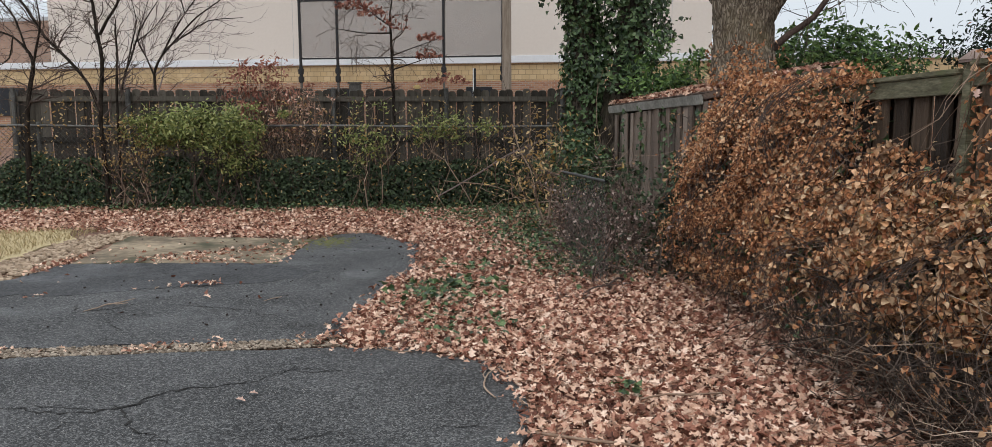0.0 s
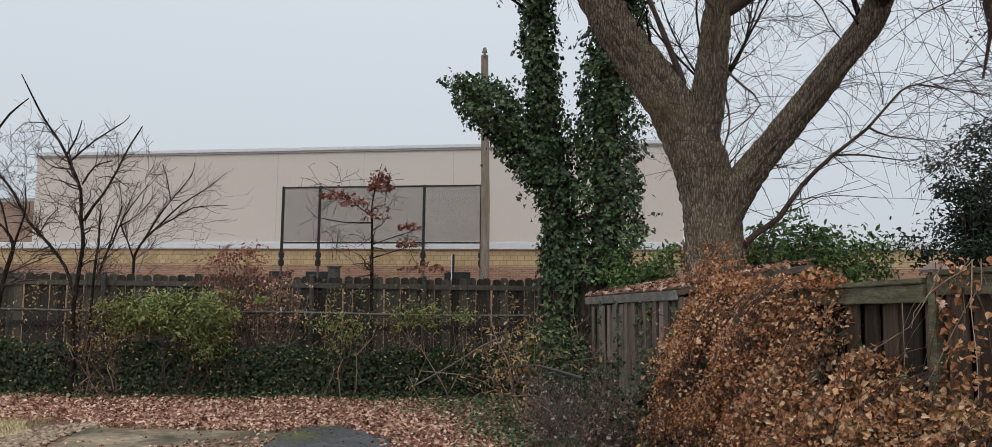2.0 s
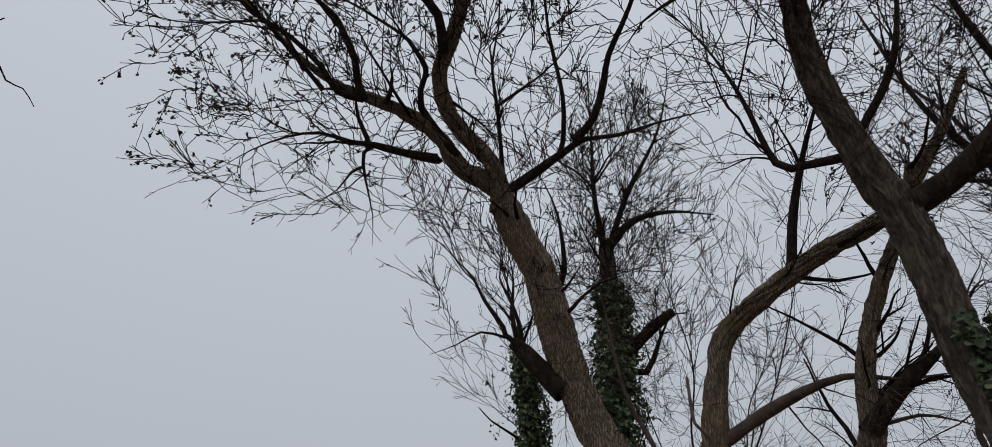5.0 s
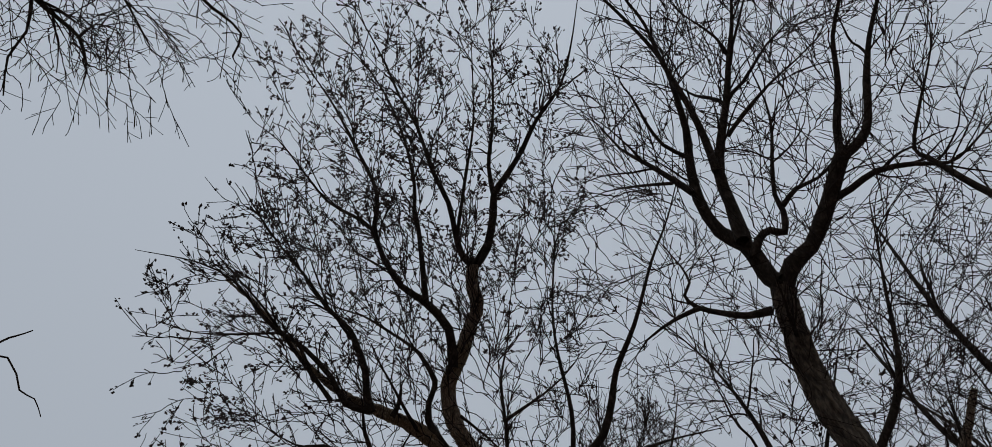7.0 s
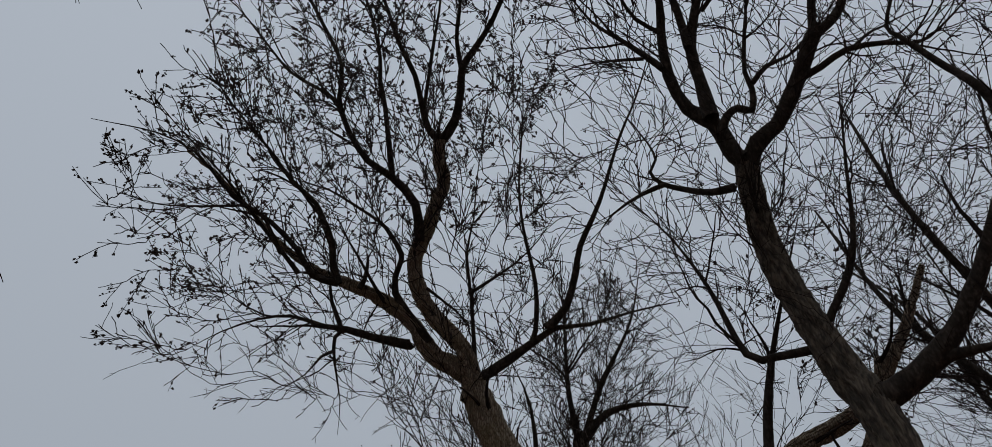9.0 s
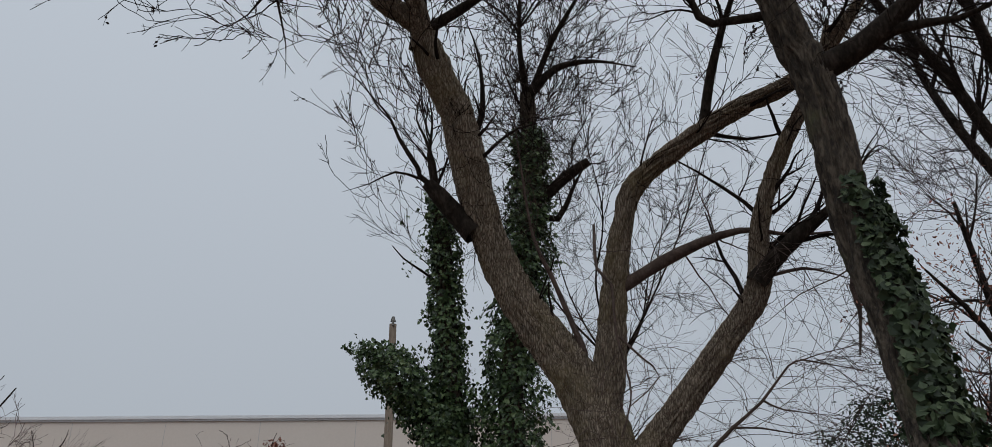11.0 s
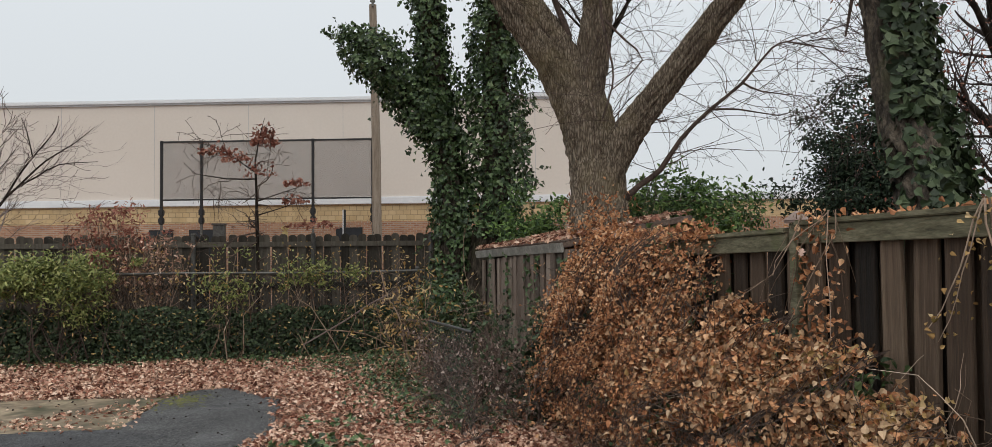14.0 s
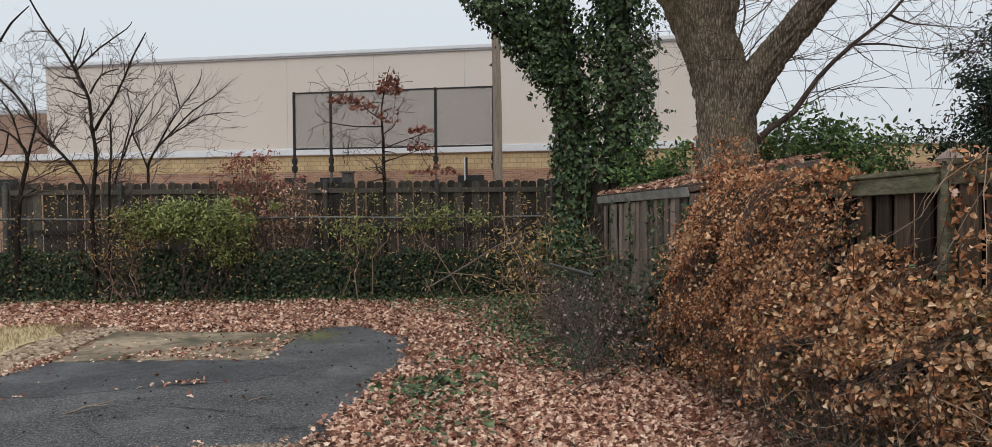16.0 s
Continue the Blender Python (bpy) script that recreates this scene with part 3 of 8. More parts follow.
def reach(P0, R0, hull, count, origin, g, K=8):
    """Boughs that grow outwards from the nearest wood to places spread through the crown."""
    c, tilt, a, b, d = hull
    q = g.uniform(-1, 1, (count * 3, 3)) * (a, b, d)
    at = np.array(c) + np.stack([q[:, 0], -q[:, 1] * math.cos(tilt) + q[:, 2] * math.sin(tilt), q[:, 1] * math.sin(tilt) + q[:, 2] * math.cos(tilt)], -1)
    at = at[within(at, hull)][:count]
    N = P0[:, 2:].reshape(-1, 3)
    T = unit(np.gradient(P0, axis=1))[:, 2:].reshape(-1, 3)
    R = R0[:, 2:].reshape(-1)
    near = np.array([np.linalg.norm(N - x, axis=1).min() for x in at])
    out, rad = [], []
    for x in at[np.argsort(near)]:
        v = x - N
        e = np.linalg.norm(v, axis=1)
        away = unit(x - origin)
        cosine = (v * T).sum(1) / (e + 1e-6)
        j = np.argmin(e * (2.9 - cosine - (v @ away) / (e + 1e-6)) + (R < 0.004) * 0.15)
        L = e[j]
        if L < 0.15 or L > 2.8:
            continue
        s = np.linspace(0, 1, K)[:, None]
        m0 = unit(T[j] * 1.1 + v[j] / L * 0.5 + g.normal(0, 0.15, 3)) * L
        m1 = unit(v[j] / L + away * 0.7 + np.array([0, 0, 0.15]) + g.normal(0, 0.2, 3)) * L
        p = (2 * s ** 3 - 3 * s ** 2 + 1) * N[j] + (s ** 3 - 2 * s ** 2 + s) * m0 + (3 * s ** 2 - 2 * s ** 3) * x + (s ** 3 - s ** 2) * m1
        p[1:-1] += g.normal(0, 0.008 * L + 0.004, (K - 2, 3))
        r = np.linspace(min(R[j] * 0.75, 0.006 + 0.011 * L), 0.0035, K)
        out.append(p)
        rad.append(r)
        N, T, R = np.concatenate([N, p[2:]]), np.concatenate([T, unit(np.gradient(p, axis=0))[2:]]), np.concatenate([R, r[2:]])
    return np.array(out).reshape(-1, K, 3), np.array(rad).reshape(-1, K)


def crown(paths, seed, first=2.4, l1=(0.8, 2.0), l2=(0.35, 0.9), l3=(0.12, 0.35), second=5, third=8, angle=38, lift=0.3, buds=0.0, budsize=(0.02, 0.04), lo=0.25, wob=0.12, min_r=0.0032, thin_to=0.0026, boughs=1.0, bough_len=(1.2, 2.8), bud_low=0.0, hulls=(), origin=None, sub2=(3.0, 4.5), pull=0.0):
    """Three orders of shoots on the given limbs, and buds at the last ones."""
    g = np.random.default_rng(seed)
    S = np.array([resample(p, 9) for p in paths])
    P0, R0 = S[:, :, :3], S[:, :, 3]
    away = dict(origin=np.array(origin), pull=pull) if pull else {}
    B, BR = sprout(P0, R0, boughs, bough_len, angle * 1.1, g, lift + 0.15, wob * 0.8, 9, lo, 0.6, 0.25, 0.034, **away)

    def prune(P, R):
        """Drop the shoots that leave the crown's hulls."""
        if not hulls:
            return P, R
        k = np.any([within(P[:, -1], h[1:]) for h in hulls], axis=0)
        return P[k], R[k]

    B, BR = prune(B, BR)
    P0, R0 = np.concatenate([P0, B]), np.concatenate([R0, BR])
    P1, R1 = sprout(P0, R0, first, l1, angle, g, lift, wob, 7, lo, 0.55, 0.3, 0.016, **away)
    P1, R1 = prune(P1, R1)
    P2, R2 = sprout(P1, R1, second, l2, angle, g, lift, wob, 5, 0.1, 0.6, 0.4, 0.008, **away)
    P2, R2 = prune(P2, R2)
    P3, R3 = sprout(P2, R2, third, l3, angle + 5, g, lift, wob, 3, 0.1, 0.7, 0.6, 0.004, **away)
    if hulls:
        got = [reach(S[:, :, :3], S[:, :, 3], h[1:], h[0], np.array(origin), g) for h in hulls]
        F, FR = np.concatenate([q[0] for q in got]), np.concatenate([q[1] for q in got])
        F2, F2R = sprout(F, FR, sub2[0], l2, angle, g, lift, wob * 0.6, 5, 0.1, 0.7, 0.5, 0.006, **away)
        F3, F3R = sprout(F2, F2R, sub2[1], l3, angle + 4, g, lift, wob * 0.6, 3, 0.1, 0.8, 0.7, 0.004, **away)
        P2, R2 = np.concatenate([P2, F2]), np.concatenate([R2, F2R])
        P3, R3 = np.concatenate([P3, F3]), np.concatenate([R3, F3R])
    # twigs near the ground are finer than those of the high crown
    least = (lambda P, r: np.interp(P[..., 2], (6.0, 9.0), (0.4 * r, r))) if hulls else (lambda P, r: r)
    shoots = merge([tubes(B, np.maximum(BR, 0.004), 6), tubes(P1, np.maximum(R1, least(P1, min_r * 1.3)), 4)])
    twigs = merge([tubes(P2, np.maximum(R2, least(P2, min_r)), 3), tubes(P3, np.maximum(R3, least(P3, thin_to)), 3)])
    if hulls:
        shoots = merge([shoots, tubes(F, np.maximum(FR, least(F, min_r * 1.1)), 5)])
    bud = None
    if buds and len(P3):
        # tufts of buds sit along the outer twigs, several together; bare twigs between
        far = np.linalg.norm(P3[:, -1] - np.array(origin if origin is not None else (0, 0, 0)), axis=1)
        far = far / np.percentile(far, 97)
        pick = np.flatnonzero((g.uniform(size=len(P3)) < np.clip(buds * (0.15 + 1.5 * (far - 0.45)), 0.03, 1)) & (P3[:, -1, 2] > bud_low))
        tufts = np.repeat(pick, g.integers(2, 5, len(pick)))
        n = len(tufts)
        u = g.uniform(0.35, 1.0, n)[:, None]
        at = P3[tufts, 0] * (1 - u) + P3[tufts, 2] * u + g.normal(size=(n, 3)) * 0.016
        bud = scatter(BUD, at, P3[tufts, 2] - P3[tufts, 0] + 0.08 * g.normal(size=(n, 3)), g.uniform(0, 6, n), g.uniform(*budsize, n))
    return shoots, twigs, bud


TAPERED = ("maple_tree", "ivy_trunk_tree", "ivy_clad_tree")


def tree(name, label, category, limbs, bark, seed, group="", sides=12, **kw):
    """A bare tree: trunk, limbs and a crown of fine twigs."""
    t = thing(name, label, category, group)
    wispy, twig = kw.pop("wispy", ()), kw.pop("twig", None) or M_TWIG
    paths = [smooth_path(r) for r in limbs]
    for i, p in enumerate(paths):
        thick = p[0, 3] > 0.15
        if thick:
            p = smooth_path(limbs[i], 0.05)
        elif name in TAPERED and p[-1, 3] < 0.055:
            u = np.linspace(0, 1, len(p))
            p[:, 3] *= np.interp(u, (0, 0.35, 1), (1, 0.9, 0.3))
            paths[i] = p
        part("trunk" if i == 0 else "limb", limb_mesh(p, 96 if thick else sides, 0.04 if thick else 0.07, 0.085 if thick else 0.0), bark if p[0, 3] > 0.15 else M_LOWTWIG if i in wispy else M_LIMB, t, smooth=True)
    low = [p * np.array([1, 1, 1, 0.4]) for i, p in enumerate(paths) if i in wispy]
    shoots, twigs, bud = crown([p[p[:, 3] < 0.17] if (p[:, 3] < 0.17).sum() > 3 else p for i, p in enumerate(paths) if i not in wispy], seed, **kw)
    if low:
        thin = crown(low, seed + 1, first=5.0, l1=(0.5, 1.8), l2=(0.25, 0.9), second=2.6, third=1.8, angle=48, lift=-0.1, lo=0.12, wob=0.18, min_r=0.0022, thin_to=0.0018, boughs=0.3, bough_len=(0.6, 1.4))
        tagged(part("low_spray", merge([thin[0], thin[1]]), M_LOWTWIG, t, "long thin wispy brown twigs"), kind="stuff")
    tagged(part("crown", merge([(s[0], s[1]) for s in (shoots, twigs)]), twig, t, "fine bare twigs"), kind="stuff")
    if bud is not None:
        tagged(part("bud_spray", bud, M_BUD, t, "dark swelling buds on the twigs"), kind="stuff")
    return t


def wrapped(path, bulge, per_m2, size, seed, template=IVY, around=(0, 2 * np.pi)):
    """Leaves that clothe a limb; bulge: extra radius at the path's start, middle and end."""
    g = np.random.default_rng(seed)
    s = np.r_[0, np.cumsum(np.linalg.norm(np.diff(path[:, :3], axis=0), axis=1))]
    extra = np.interp(np.linspace(0, 1, len(path)), np.linspace(0, 1, len(bulge)), bulge)
    n = int(per_m2 * 2 * np.pi * (path[:, 3] + extra).mean() * s[-1])
    u = g.uniform(0, s[-1], n)
    C = np.stack([np.interp(u, s, path[:, i]) for i in range(3)], -1)
    rad = np.interp(u, s, path[:, 3]) + np.interp(u, s, extra) * np.sqrt(g.uniform(0.05, 1, n))
    a = g.uniform(*around, n)
    lump = np.array([1 + 0.4 * noise.noise(Vector((math.cos(x) * 1.3, math.sin(x) * 1.3, v * 1.7))) + 0.4 * noise.noise(Vector((math.cos(x) * 2.6, math.sin(x) * 2.6, v * 4.6 + seed))) for x, v in zip(a, u)])
    out = np.stack([np.cos(a), np.sin(a), 0 * a], -1)
    at = C + out * (rad * lump)[:, None]
    return leaves(template, at, size, out + np.array([0, 0, 0.35]), 0.8)


def ivy_trails(paths, seed):
    """Loose leafy tips that stand off or hang from the clad stems."""
    g, at = np.random.default_rng(seed), []
    for k, lo, hi, r in ((0, 8, 38, 0.3), (3, 8, 42, 0.42), (2, 3, 10, 0.42)):
        p = paths[k]
        for i in g.integers(lo, min(hi, len(p)), 26):
            a = g.uniform(0, 2 * np.pi)
            q = p[i, :3] + (p[i, 3] + r * g.uniform(0.5, 1.0)) * np.array([math.cos(a), math.sin(a), 0])
            d = np.array([math.cos(a) * 0.5, math.sin(a) * 0.5, g.normal(-0.3, 0.6)])
            for u in np.linspace(0, g.uniform(0.15, 0.5), 9):
                at.append(q + unit(d) * u + np.array([0, 0, -0.6 * u * u]) + g.normal(0, 0.025, 3))
    return leaves(IVY, np.array(at), (0.05, 0.1))


def inside(x, y, outline):
    """Which of the points lie in a polygon."""
    x, y = np.asarray(x), np.asarray(y)
    hit = np.zeros(len(x), bool)
    for (x0, y0), (x1, y1) in zip(outline, outline[1:] + outline[:1]):
        cross = (y0 > y) != (y1 > y)
        hit ^= cross & (x < (x1 - x0) * (y - y0) / ((y1 - y0) or 1e-9) + x0)
    return hit


# ---- ground, drive and yard ----
def ground_sheet():
    n = 60
    c = np.sign(np.linspace(-1, 1, n)) * np.abs(np.linspace(-1, 1, n)) ** 3 * 600
    X, Y = np.meshgrid(c, c + 8, indexing="ij")
    Z = np.full(X.shape, -0.03)
    i, j = np.meshgrid(np.arange(n - 1), np.arange(n - 1), indexing="ij")
    F = np.stack([i * n + j, (i + 1) * n + j, (i + 1) * n + j + 1, i * n + j + 1], -1).reshape(-1, 4)
    return np.stack([X, Y, Z], -1).reshape(-1, 3), F


tagged(part("ground", ground_sheet(), M_SOIL), "brown earth under the leaf litter", "ground", kind="structure")

NEAR_SLAB = [(-7.5, -6), (0.4, -6), (0.3, 0), (0.2, 2.6), (0.14, 3.5), (0.17, 4.0), (0.08, 4.4), (-0.05, 4.68), (-0.45, 4.97), (-1.05, 5.06), (-1.9, 4.95), (-3.2, 4.79), (-4.6, 4.72), (-7.5, 4.6)]
FAR_SLAB = [(-7.5, 4.8), (-4.6, 4.9), (-3.2, 4.97), (-1.9, 5.14), (-1.06, 5.27), (-1.12, 5.55), (-1.0, 6.1), (-0.97, 6.8), (-0.82, 7.6), (-0.86, 8.5), (-0.98, 9.25), (-1.25, 9.6), (-1.68, 10.12), (-1.95, 10.05), (-2.2, 9.7), (-2.3, 8.6), (-2.24, 7.95), (-3.3, 7.99), (-4.42, 7.98), (-4.5, 7.2), (-4.75, 6.8), (-7.5, 6.3)]
PAD = [(-4.42, 8.0), (-3.3, 8.01), (-2.26, 7.97), (-2.32, 8.6), (-2.24, 9.6), (-3.4, 9.76), (-4.62, 9.86), (-4.5, 8.9)]


def ragged(outline, seed, amount=0.03, step=0.18):
    """An outline broken up into short uneven steps."""
    g, out = np.random.default_rng(seed), []
    for (x0, y0), (x1, y1) in zip(outline, outline[1:] + outline[:1]):
        k = max(1, int(math.hypot(x1 - x0, y1 - y0) / step))
        for i in range(k):
            dx, dy = g.normal(0, amount, 2)
            out.append((x0 + (x1 - x0) * i / k + dx, y0 + (y1 - y0) * i / k + dy))
    return out


driveway = thing("driveway", "cracked damp dark asphalt drive in two slabs", "driveway", kind="structure")
part("slab", slab(ragged(NEAR_SLAB, 1), -0.08, 0.0), M_ASPHALT, driveway)
part("slab", slab(ragged(FAR_SLAB, 2), -0.08, 0.004), M_ASPHALT, driveway)
OVERLAY = [(-5.2, 6.6), (-4.39, 6.36), (-4.15, 6.47), (-3.41, 6.58), (-3.07, 6.78), (-2.72, 6.88), (-2.05, 7.09), (-1.84, 7.25), (-1.75, 7.6), (-2.26, 7.92), (-3.3, 7.95), (-4.38, 7.94), (-4.5, 7.2), (-4.75, 6.85)]
part("overlay", slab(ragged(OVERLAY, 9, 0.03, 0.1), 0.0, 0.0075), M_ASPHALT_DARK, driveway, "darker sealed asphalt layer")
pad = thing("concrete_pad", "stained mossy concrete pad set in the asphalt", "concrete pad", kind="structure")
part("slab", slab(ragged(PAD, 3, 0.015), -0.08, 0.002), M_CONCRETE, pad)


def crack(points, width, seed, z):
    """A jagged, tapering crack, laid on the surface."""
    g = np.random.default_rng(seed)
    P = smooth_path([(x, y, z, width) for x, y in points], 0.03)
    off = np.cumsum(g.normal(0, 0.014, (len(P), 2)), 0)
    P[:, :2] += off - np.linspace(0, 1, len(P))[:, None] * off[-1] + g.normal(0, 0.009, (len(P), 2))
    T = unit(np.gradient(P[:, :2], axis=0))
    W = width * 0.55 * g.uniform(0.05, 1.3, len(P)) * np.sin(np.linspace(0.15, 3.0, len(P)))
    N = np.stack([-T[:, 1], T[:, 0]], -1) * W[:, None]
    V = np.concatenate([np.c_[P[:, :2] + N, P[:, 2]], np.c_[P[:, :2] - N, P[:, 2]]])
    n = len(P)
    i = np.arange(n - 1)
    return V, np.stack([i, i + 1, i + 1 + n, i + n], -1)


for k, (pts, w) in enumerate([
    ([(-3.4, 3.85), (-2.59, 3.94), (-2.06, 4.05), (-1.91, 4.22), (-1.45, 4.35), (-1.23, 4.52), (-0.96, 4.67)], 0.015), ([(-1.45, 4.35), (-1.28, 4.56), (-1.25, 4.78), (-1.19, 4.94)], 0.007), ([(-1.23, 4.52), (-1.02, 4.52), (-0.85, 4.58)], 0.011),
    ([(-2.04, 4.01), (-1.78, 3.71), (-1.66, 3.59), (-1.64, 3.47)], 0.014), ([(-1.28, 3.55), (-1.18, 3.64), (-1.08, 3.66)], 0.007), ([(-0.37, 3.62), (-0.19, 3.66), (0.0, 3.67)], 0.01), ([(-1.21, 3.91), (-1.1, 3.76), (-0.98, 3.59), (-0.77, 3.62), (-0.63, 3.64)], 0.008), ([(-2.23, 3.55), (-2.13, 3.66), (-2.14, 3.81)], 0.006)]):
    part("crack", crack(pts, w, 30 + k, 0.004), M_CRACK, driveway)
    if len(pts) > 3:
        part("crack", crack([(x + 0.05 + 0.04 * i, y - 0.04 - 0.03 * i) for i, (x, y) in enumerate(pts[1:4])], w * 0.5, 130 + k, 0.004), M_CRACK, driveway)
for k, (pts, w) in enumerate([
    ([(-3.53, 6.3), (-3.19, 6.04), (-2.93, 6.08), (-2.8, 6.26), (-2.64, 6.48)], 0.014), ([(-2.73, 6.23), (-2.24, 6.08), (-1.9, 5.96), (-1.68, 5.81), (-1.46, 5.73)], 0.015), ([(-3.0, 6.17), (-2.92, 5.81), (-2.71, 5.49), (-2.67, 5.08)], 0.01),
    ([(-1.69, 5.64), (-1.49, 5.52), (-1.31, 5.56), (-1.13, 5.52)], 0.012), ([(-1.55, 5.34), (-1.51, 5.59), (-1.42, 5.7)], 0.01), ([(-3.36, 7.38), (-3.11, 7.47), (-2.96, 7.57)], 0.016), ([(-2.9, 7.6), (-2.3, 7.75), (-1.6, 7.5), (-1.0, 7.6)], 0.008)]):
    part("crack", crack(pts, w, 50 + k, 0.008), M_CRACK, driveway)


def pebbles(n, xs, ys, size, seed, z=0.0):
    """Small rounded stones."""
    g = np.random.default_rng(seed)
    bm = bmesh.new()
    bmesh.ops.create_icosphere(bm, subdivisions=1, radius=0.5)
    tv = np.array([v.co for v in bm.verts]) * np.array([1, 0.8, 0.55])
    tf = np.array([[v.index for v in f.verts] for f in bm.faces])
    bm.free()
    at = np.stack([xs(g, n), ys(g, n), np.full(n, z)], -1)
    nor = np.array([0, 0, 1.0]) + 0.25 * g.normal(size=(n, 3))
    return scatter((tv, tf), at, nor, g.uniform(0, 6.3, n), g.uniform(*size, n) * g.uniform(0.6, 1, n))


def band(line, half, n, size, seed, z=0.0):
    """Stones spread in a band along a bent line."""
    L = np.array(line, float)
    g = np.random.default_rng(seed)
    s = np.r_[0, np.cumsum(np.linalg.norm(np.diff(L, axis=0), axis=1))]
    u = g.uniform(0, s[-1], n)
    x, y = np.interp(u, s, L[:, 0]), np.interp(u, s, L[:, 1])
    dx, dy = half * g.uniform(-1, 1, (2, n))
    return pebbles(n, lambda g, n: x + dx, lambda g, n: y + 0.95 * dy, size, seed + 500, z)


tagged(part("cobble_border", band([(-5.3, 6.4), (-4.85, 7.3), (-4.9, 8.4), (-5.0, 9.6), (-4.6, 10.3)], 0.3, 1700, (0.035, 0.1), 11, -0.015), M_STONE), "band of tan cobbles between drive and lawn", "cobbles", kind="stuff")
tagged(part("moss_patch", pebbles(420, lambda g, n: g.normal(-2.02, 0.13, n), lambda g, n: g.normal(9.35, 0.22, n), (0.02, 0.055), 13, 0.0), M_MOSS), "yellow-green moss cushions on the asphalt corner", "moss", kind="stuff")
tagged(part("aggregate", merge([pebbles(5200, lambda g, n: g.uniform(-3.6, 0.1, n), lambda g, n: g.uniform(2.8, 4.85, n), (0.004, 0.0105), 17, 0.0005), pebbles(1500, lambda g, n: g.uniform(-4.4, -1.1, n), lambda g, n: g.uniform(5.2, 6.5, n), (0.006, 0.012), 18, 0.0045)]), M_CHIP, driveway, "pale stone chips worn out of the asphalt"), kind="stuff")
tagged(part("joint_gravel", band([(-7.4, 4.7), (-3.2, 4.88), (-1.9, 5.045), (-1.0, 5.17)], 0.1, 7000, (0.014, 0.042), 12, 0.002), M_GRAVEL), "fine gravel filling the joint between asphalt slabs", "gravel", kind="stuff")


def grass_blades(n, seed, xs, ys, h):
    g = np.random.default_rng(seed)
    tv = np.array([(-0.06, 0, 0), (0.06, 0, 0), (0.03, 0.12, 0.6), (-0.02, 0.4, 1.0)])
    tf = np.array([(0, 1, 2, 3)])
    at = np.stack([g.uniform(*xs, n), g.uniform(*ys, n), np.full(n, -0.02)], -1)
    return at, scatter((tv, tf), at, np.array([0, 0, 1.0]) + 0.3 * g.normal(size=(n, 3)), g.uniform(0, 6.3, n), g.uniform(*h, n))


tagged(part("lawn_base", slab(ragged([(-12, 6.0), (-5.5, 6.2), (-5.2, 7.6), (-5.25, 9.6), (-5.7, 10.5), (-12, 10.8)], 14, 0.08, 0.3), -0.06, -0.01), M_GRASS), "flat mat of straw-coloured winter lawn", "lawn", kind="structure")
tagged(part("lawn_grass", grass_blades(14000, 15, (-10.5, -5.3), (6.5, 10.5), (0.03, 0.08))[1], M_GRASS), "short dry straw-yellow winter grass", "grass", kind="stuff")


# ---- leaf litter ----
def litter(n, seed, xs, ys, keep, size=(0.03, 0.068), z=(-0.02, 0.05), template=OAK):
    g = np.random.default_rng(seed)
    x, y = g.uniform(*xs, n), g.uniform(*ys, n)
    ok = keep(x, y, g)
    x, y = x[ok], y[ok]
    at = np.stack([x, y, g.uniform(*z, len(x)) + 0.02 * np.sin(x * 3) * np.cos(y * 2.3)], -1)
    nor = np.array([0, 0, 1.0]) + 0.5 * g.normal(size=(len(x), 3))
    return scatter(template, at, nor, g.uniform(0, 6.3, len(x)), g.uniform(*size, len(x)))


def off_drive(x, y, g):
    j = g.normal(0, 0.065, (2, len(x)))
    x, y = x + j[0], y + j[1]
    under = (x > 2.95 - 0.11 * y - np.interp(y, [3.4, 4.6], [0.75, 0.42])) & (y < 6.6) & (g.uniform(size=len(x)) < 0.75)
    return ~(under | inside(x, y, NEAR_SLAB) | inside(x, y, FAR_SLAB) | inside(x, y, PAD) | ((x < -4.5 + 0.1 * np.sin(3 * y)) & (y < 10.2 + 0.25 * np.sin(2 * x))))


tagged(part("leaf_litter", merge([litter(32000, 21, (-1.2, 3.2), (1.5, 7.2), off_drive, (0.024, 0.07)), litter(22000, 22, (-1.2, 3.2), (1.5, 7.2), off_drive, (0.024, 0.07), template=OAK_FLAT)]), M_LITTER), "thick carpet of tan and russet fallen oak leaves", "fallen leaves", kind="stuff")
tagged(part("leaf_litter", merge([litter(22000, 23, (-9.5, 2.6), (6.8, 13.2), off_drive, (0.035, 0.075)), litter(34000, 24, (-9.5, 2.6), (6.8, 13.2), off_drive, (0.03, 0.07), template=FALLEN)]), M_LITTER), "thick carpet of tan and russet fallen oak leaves", "fallen leaves", kind="stuff")

tagged(part("leaf_litter", merge([litter(7000, 31, (0.2, 4.5), (-5.0, 1.5), lambda x, y, g: ~inside(x, y, NEAR_SLAB) & (x < 2.85 - 0.11 * y), (0.04, 0.085)), litter(4000, 32, (2.6, 9.5), (-4.0, 14.0), lambda x, y, g: x > 3.05 - 0.11 * y, (0.05, 0.1), template=FALLEN)]), M_LITTER), "thinner drift of brown leaves along and behind the fence", "fallen leaves", kind="stuff")


def on_pad(x, y, g):
    return inside(x, y, [(-3.9, 8.05), (-2.3, 8.05), (-2.25, 9.1), (-2.7, 9.2), (-3.4, 8.6)]) & (g.uniform(size=len(x)) < 0.75) | (g.uniform(size=len(x)) < 0.05)


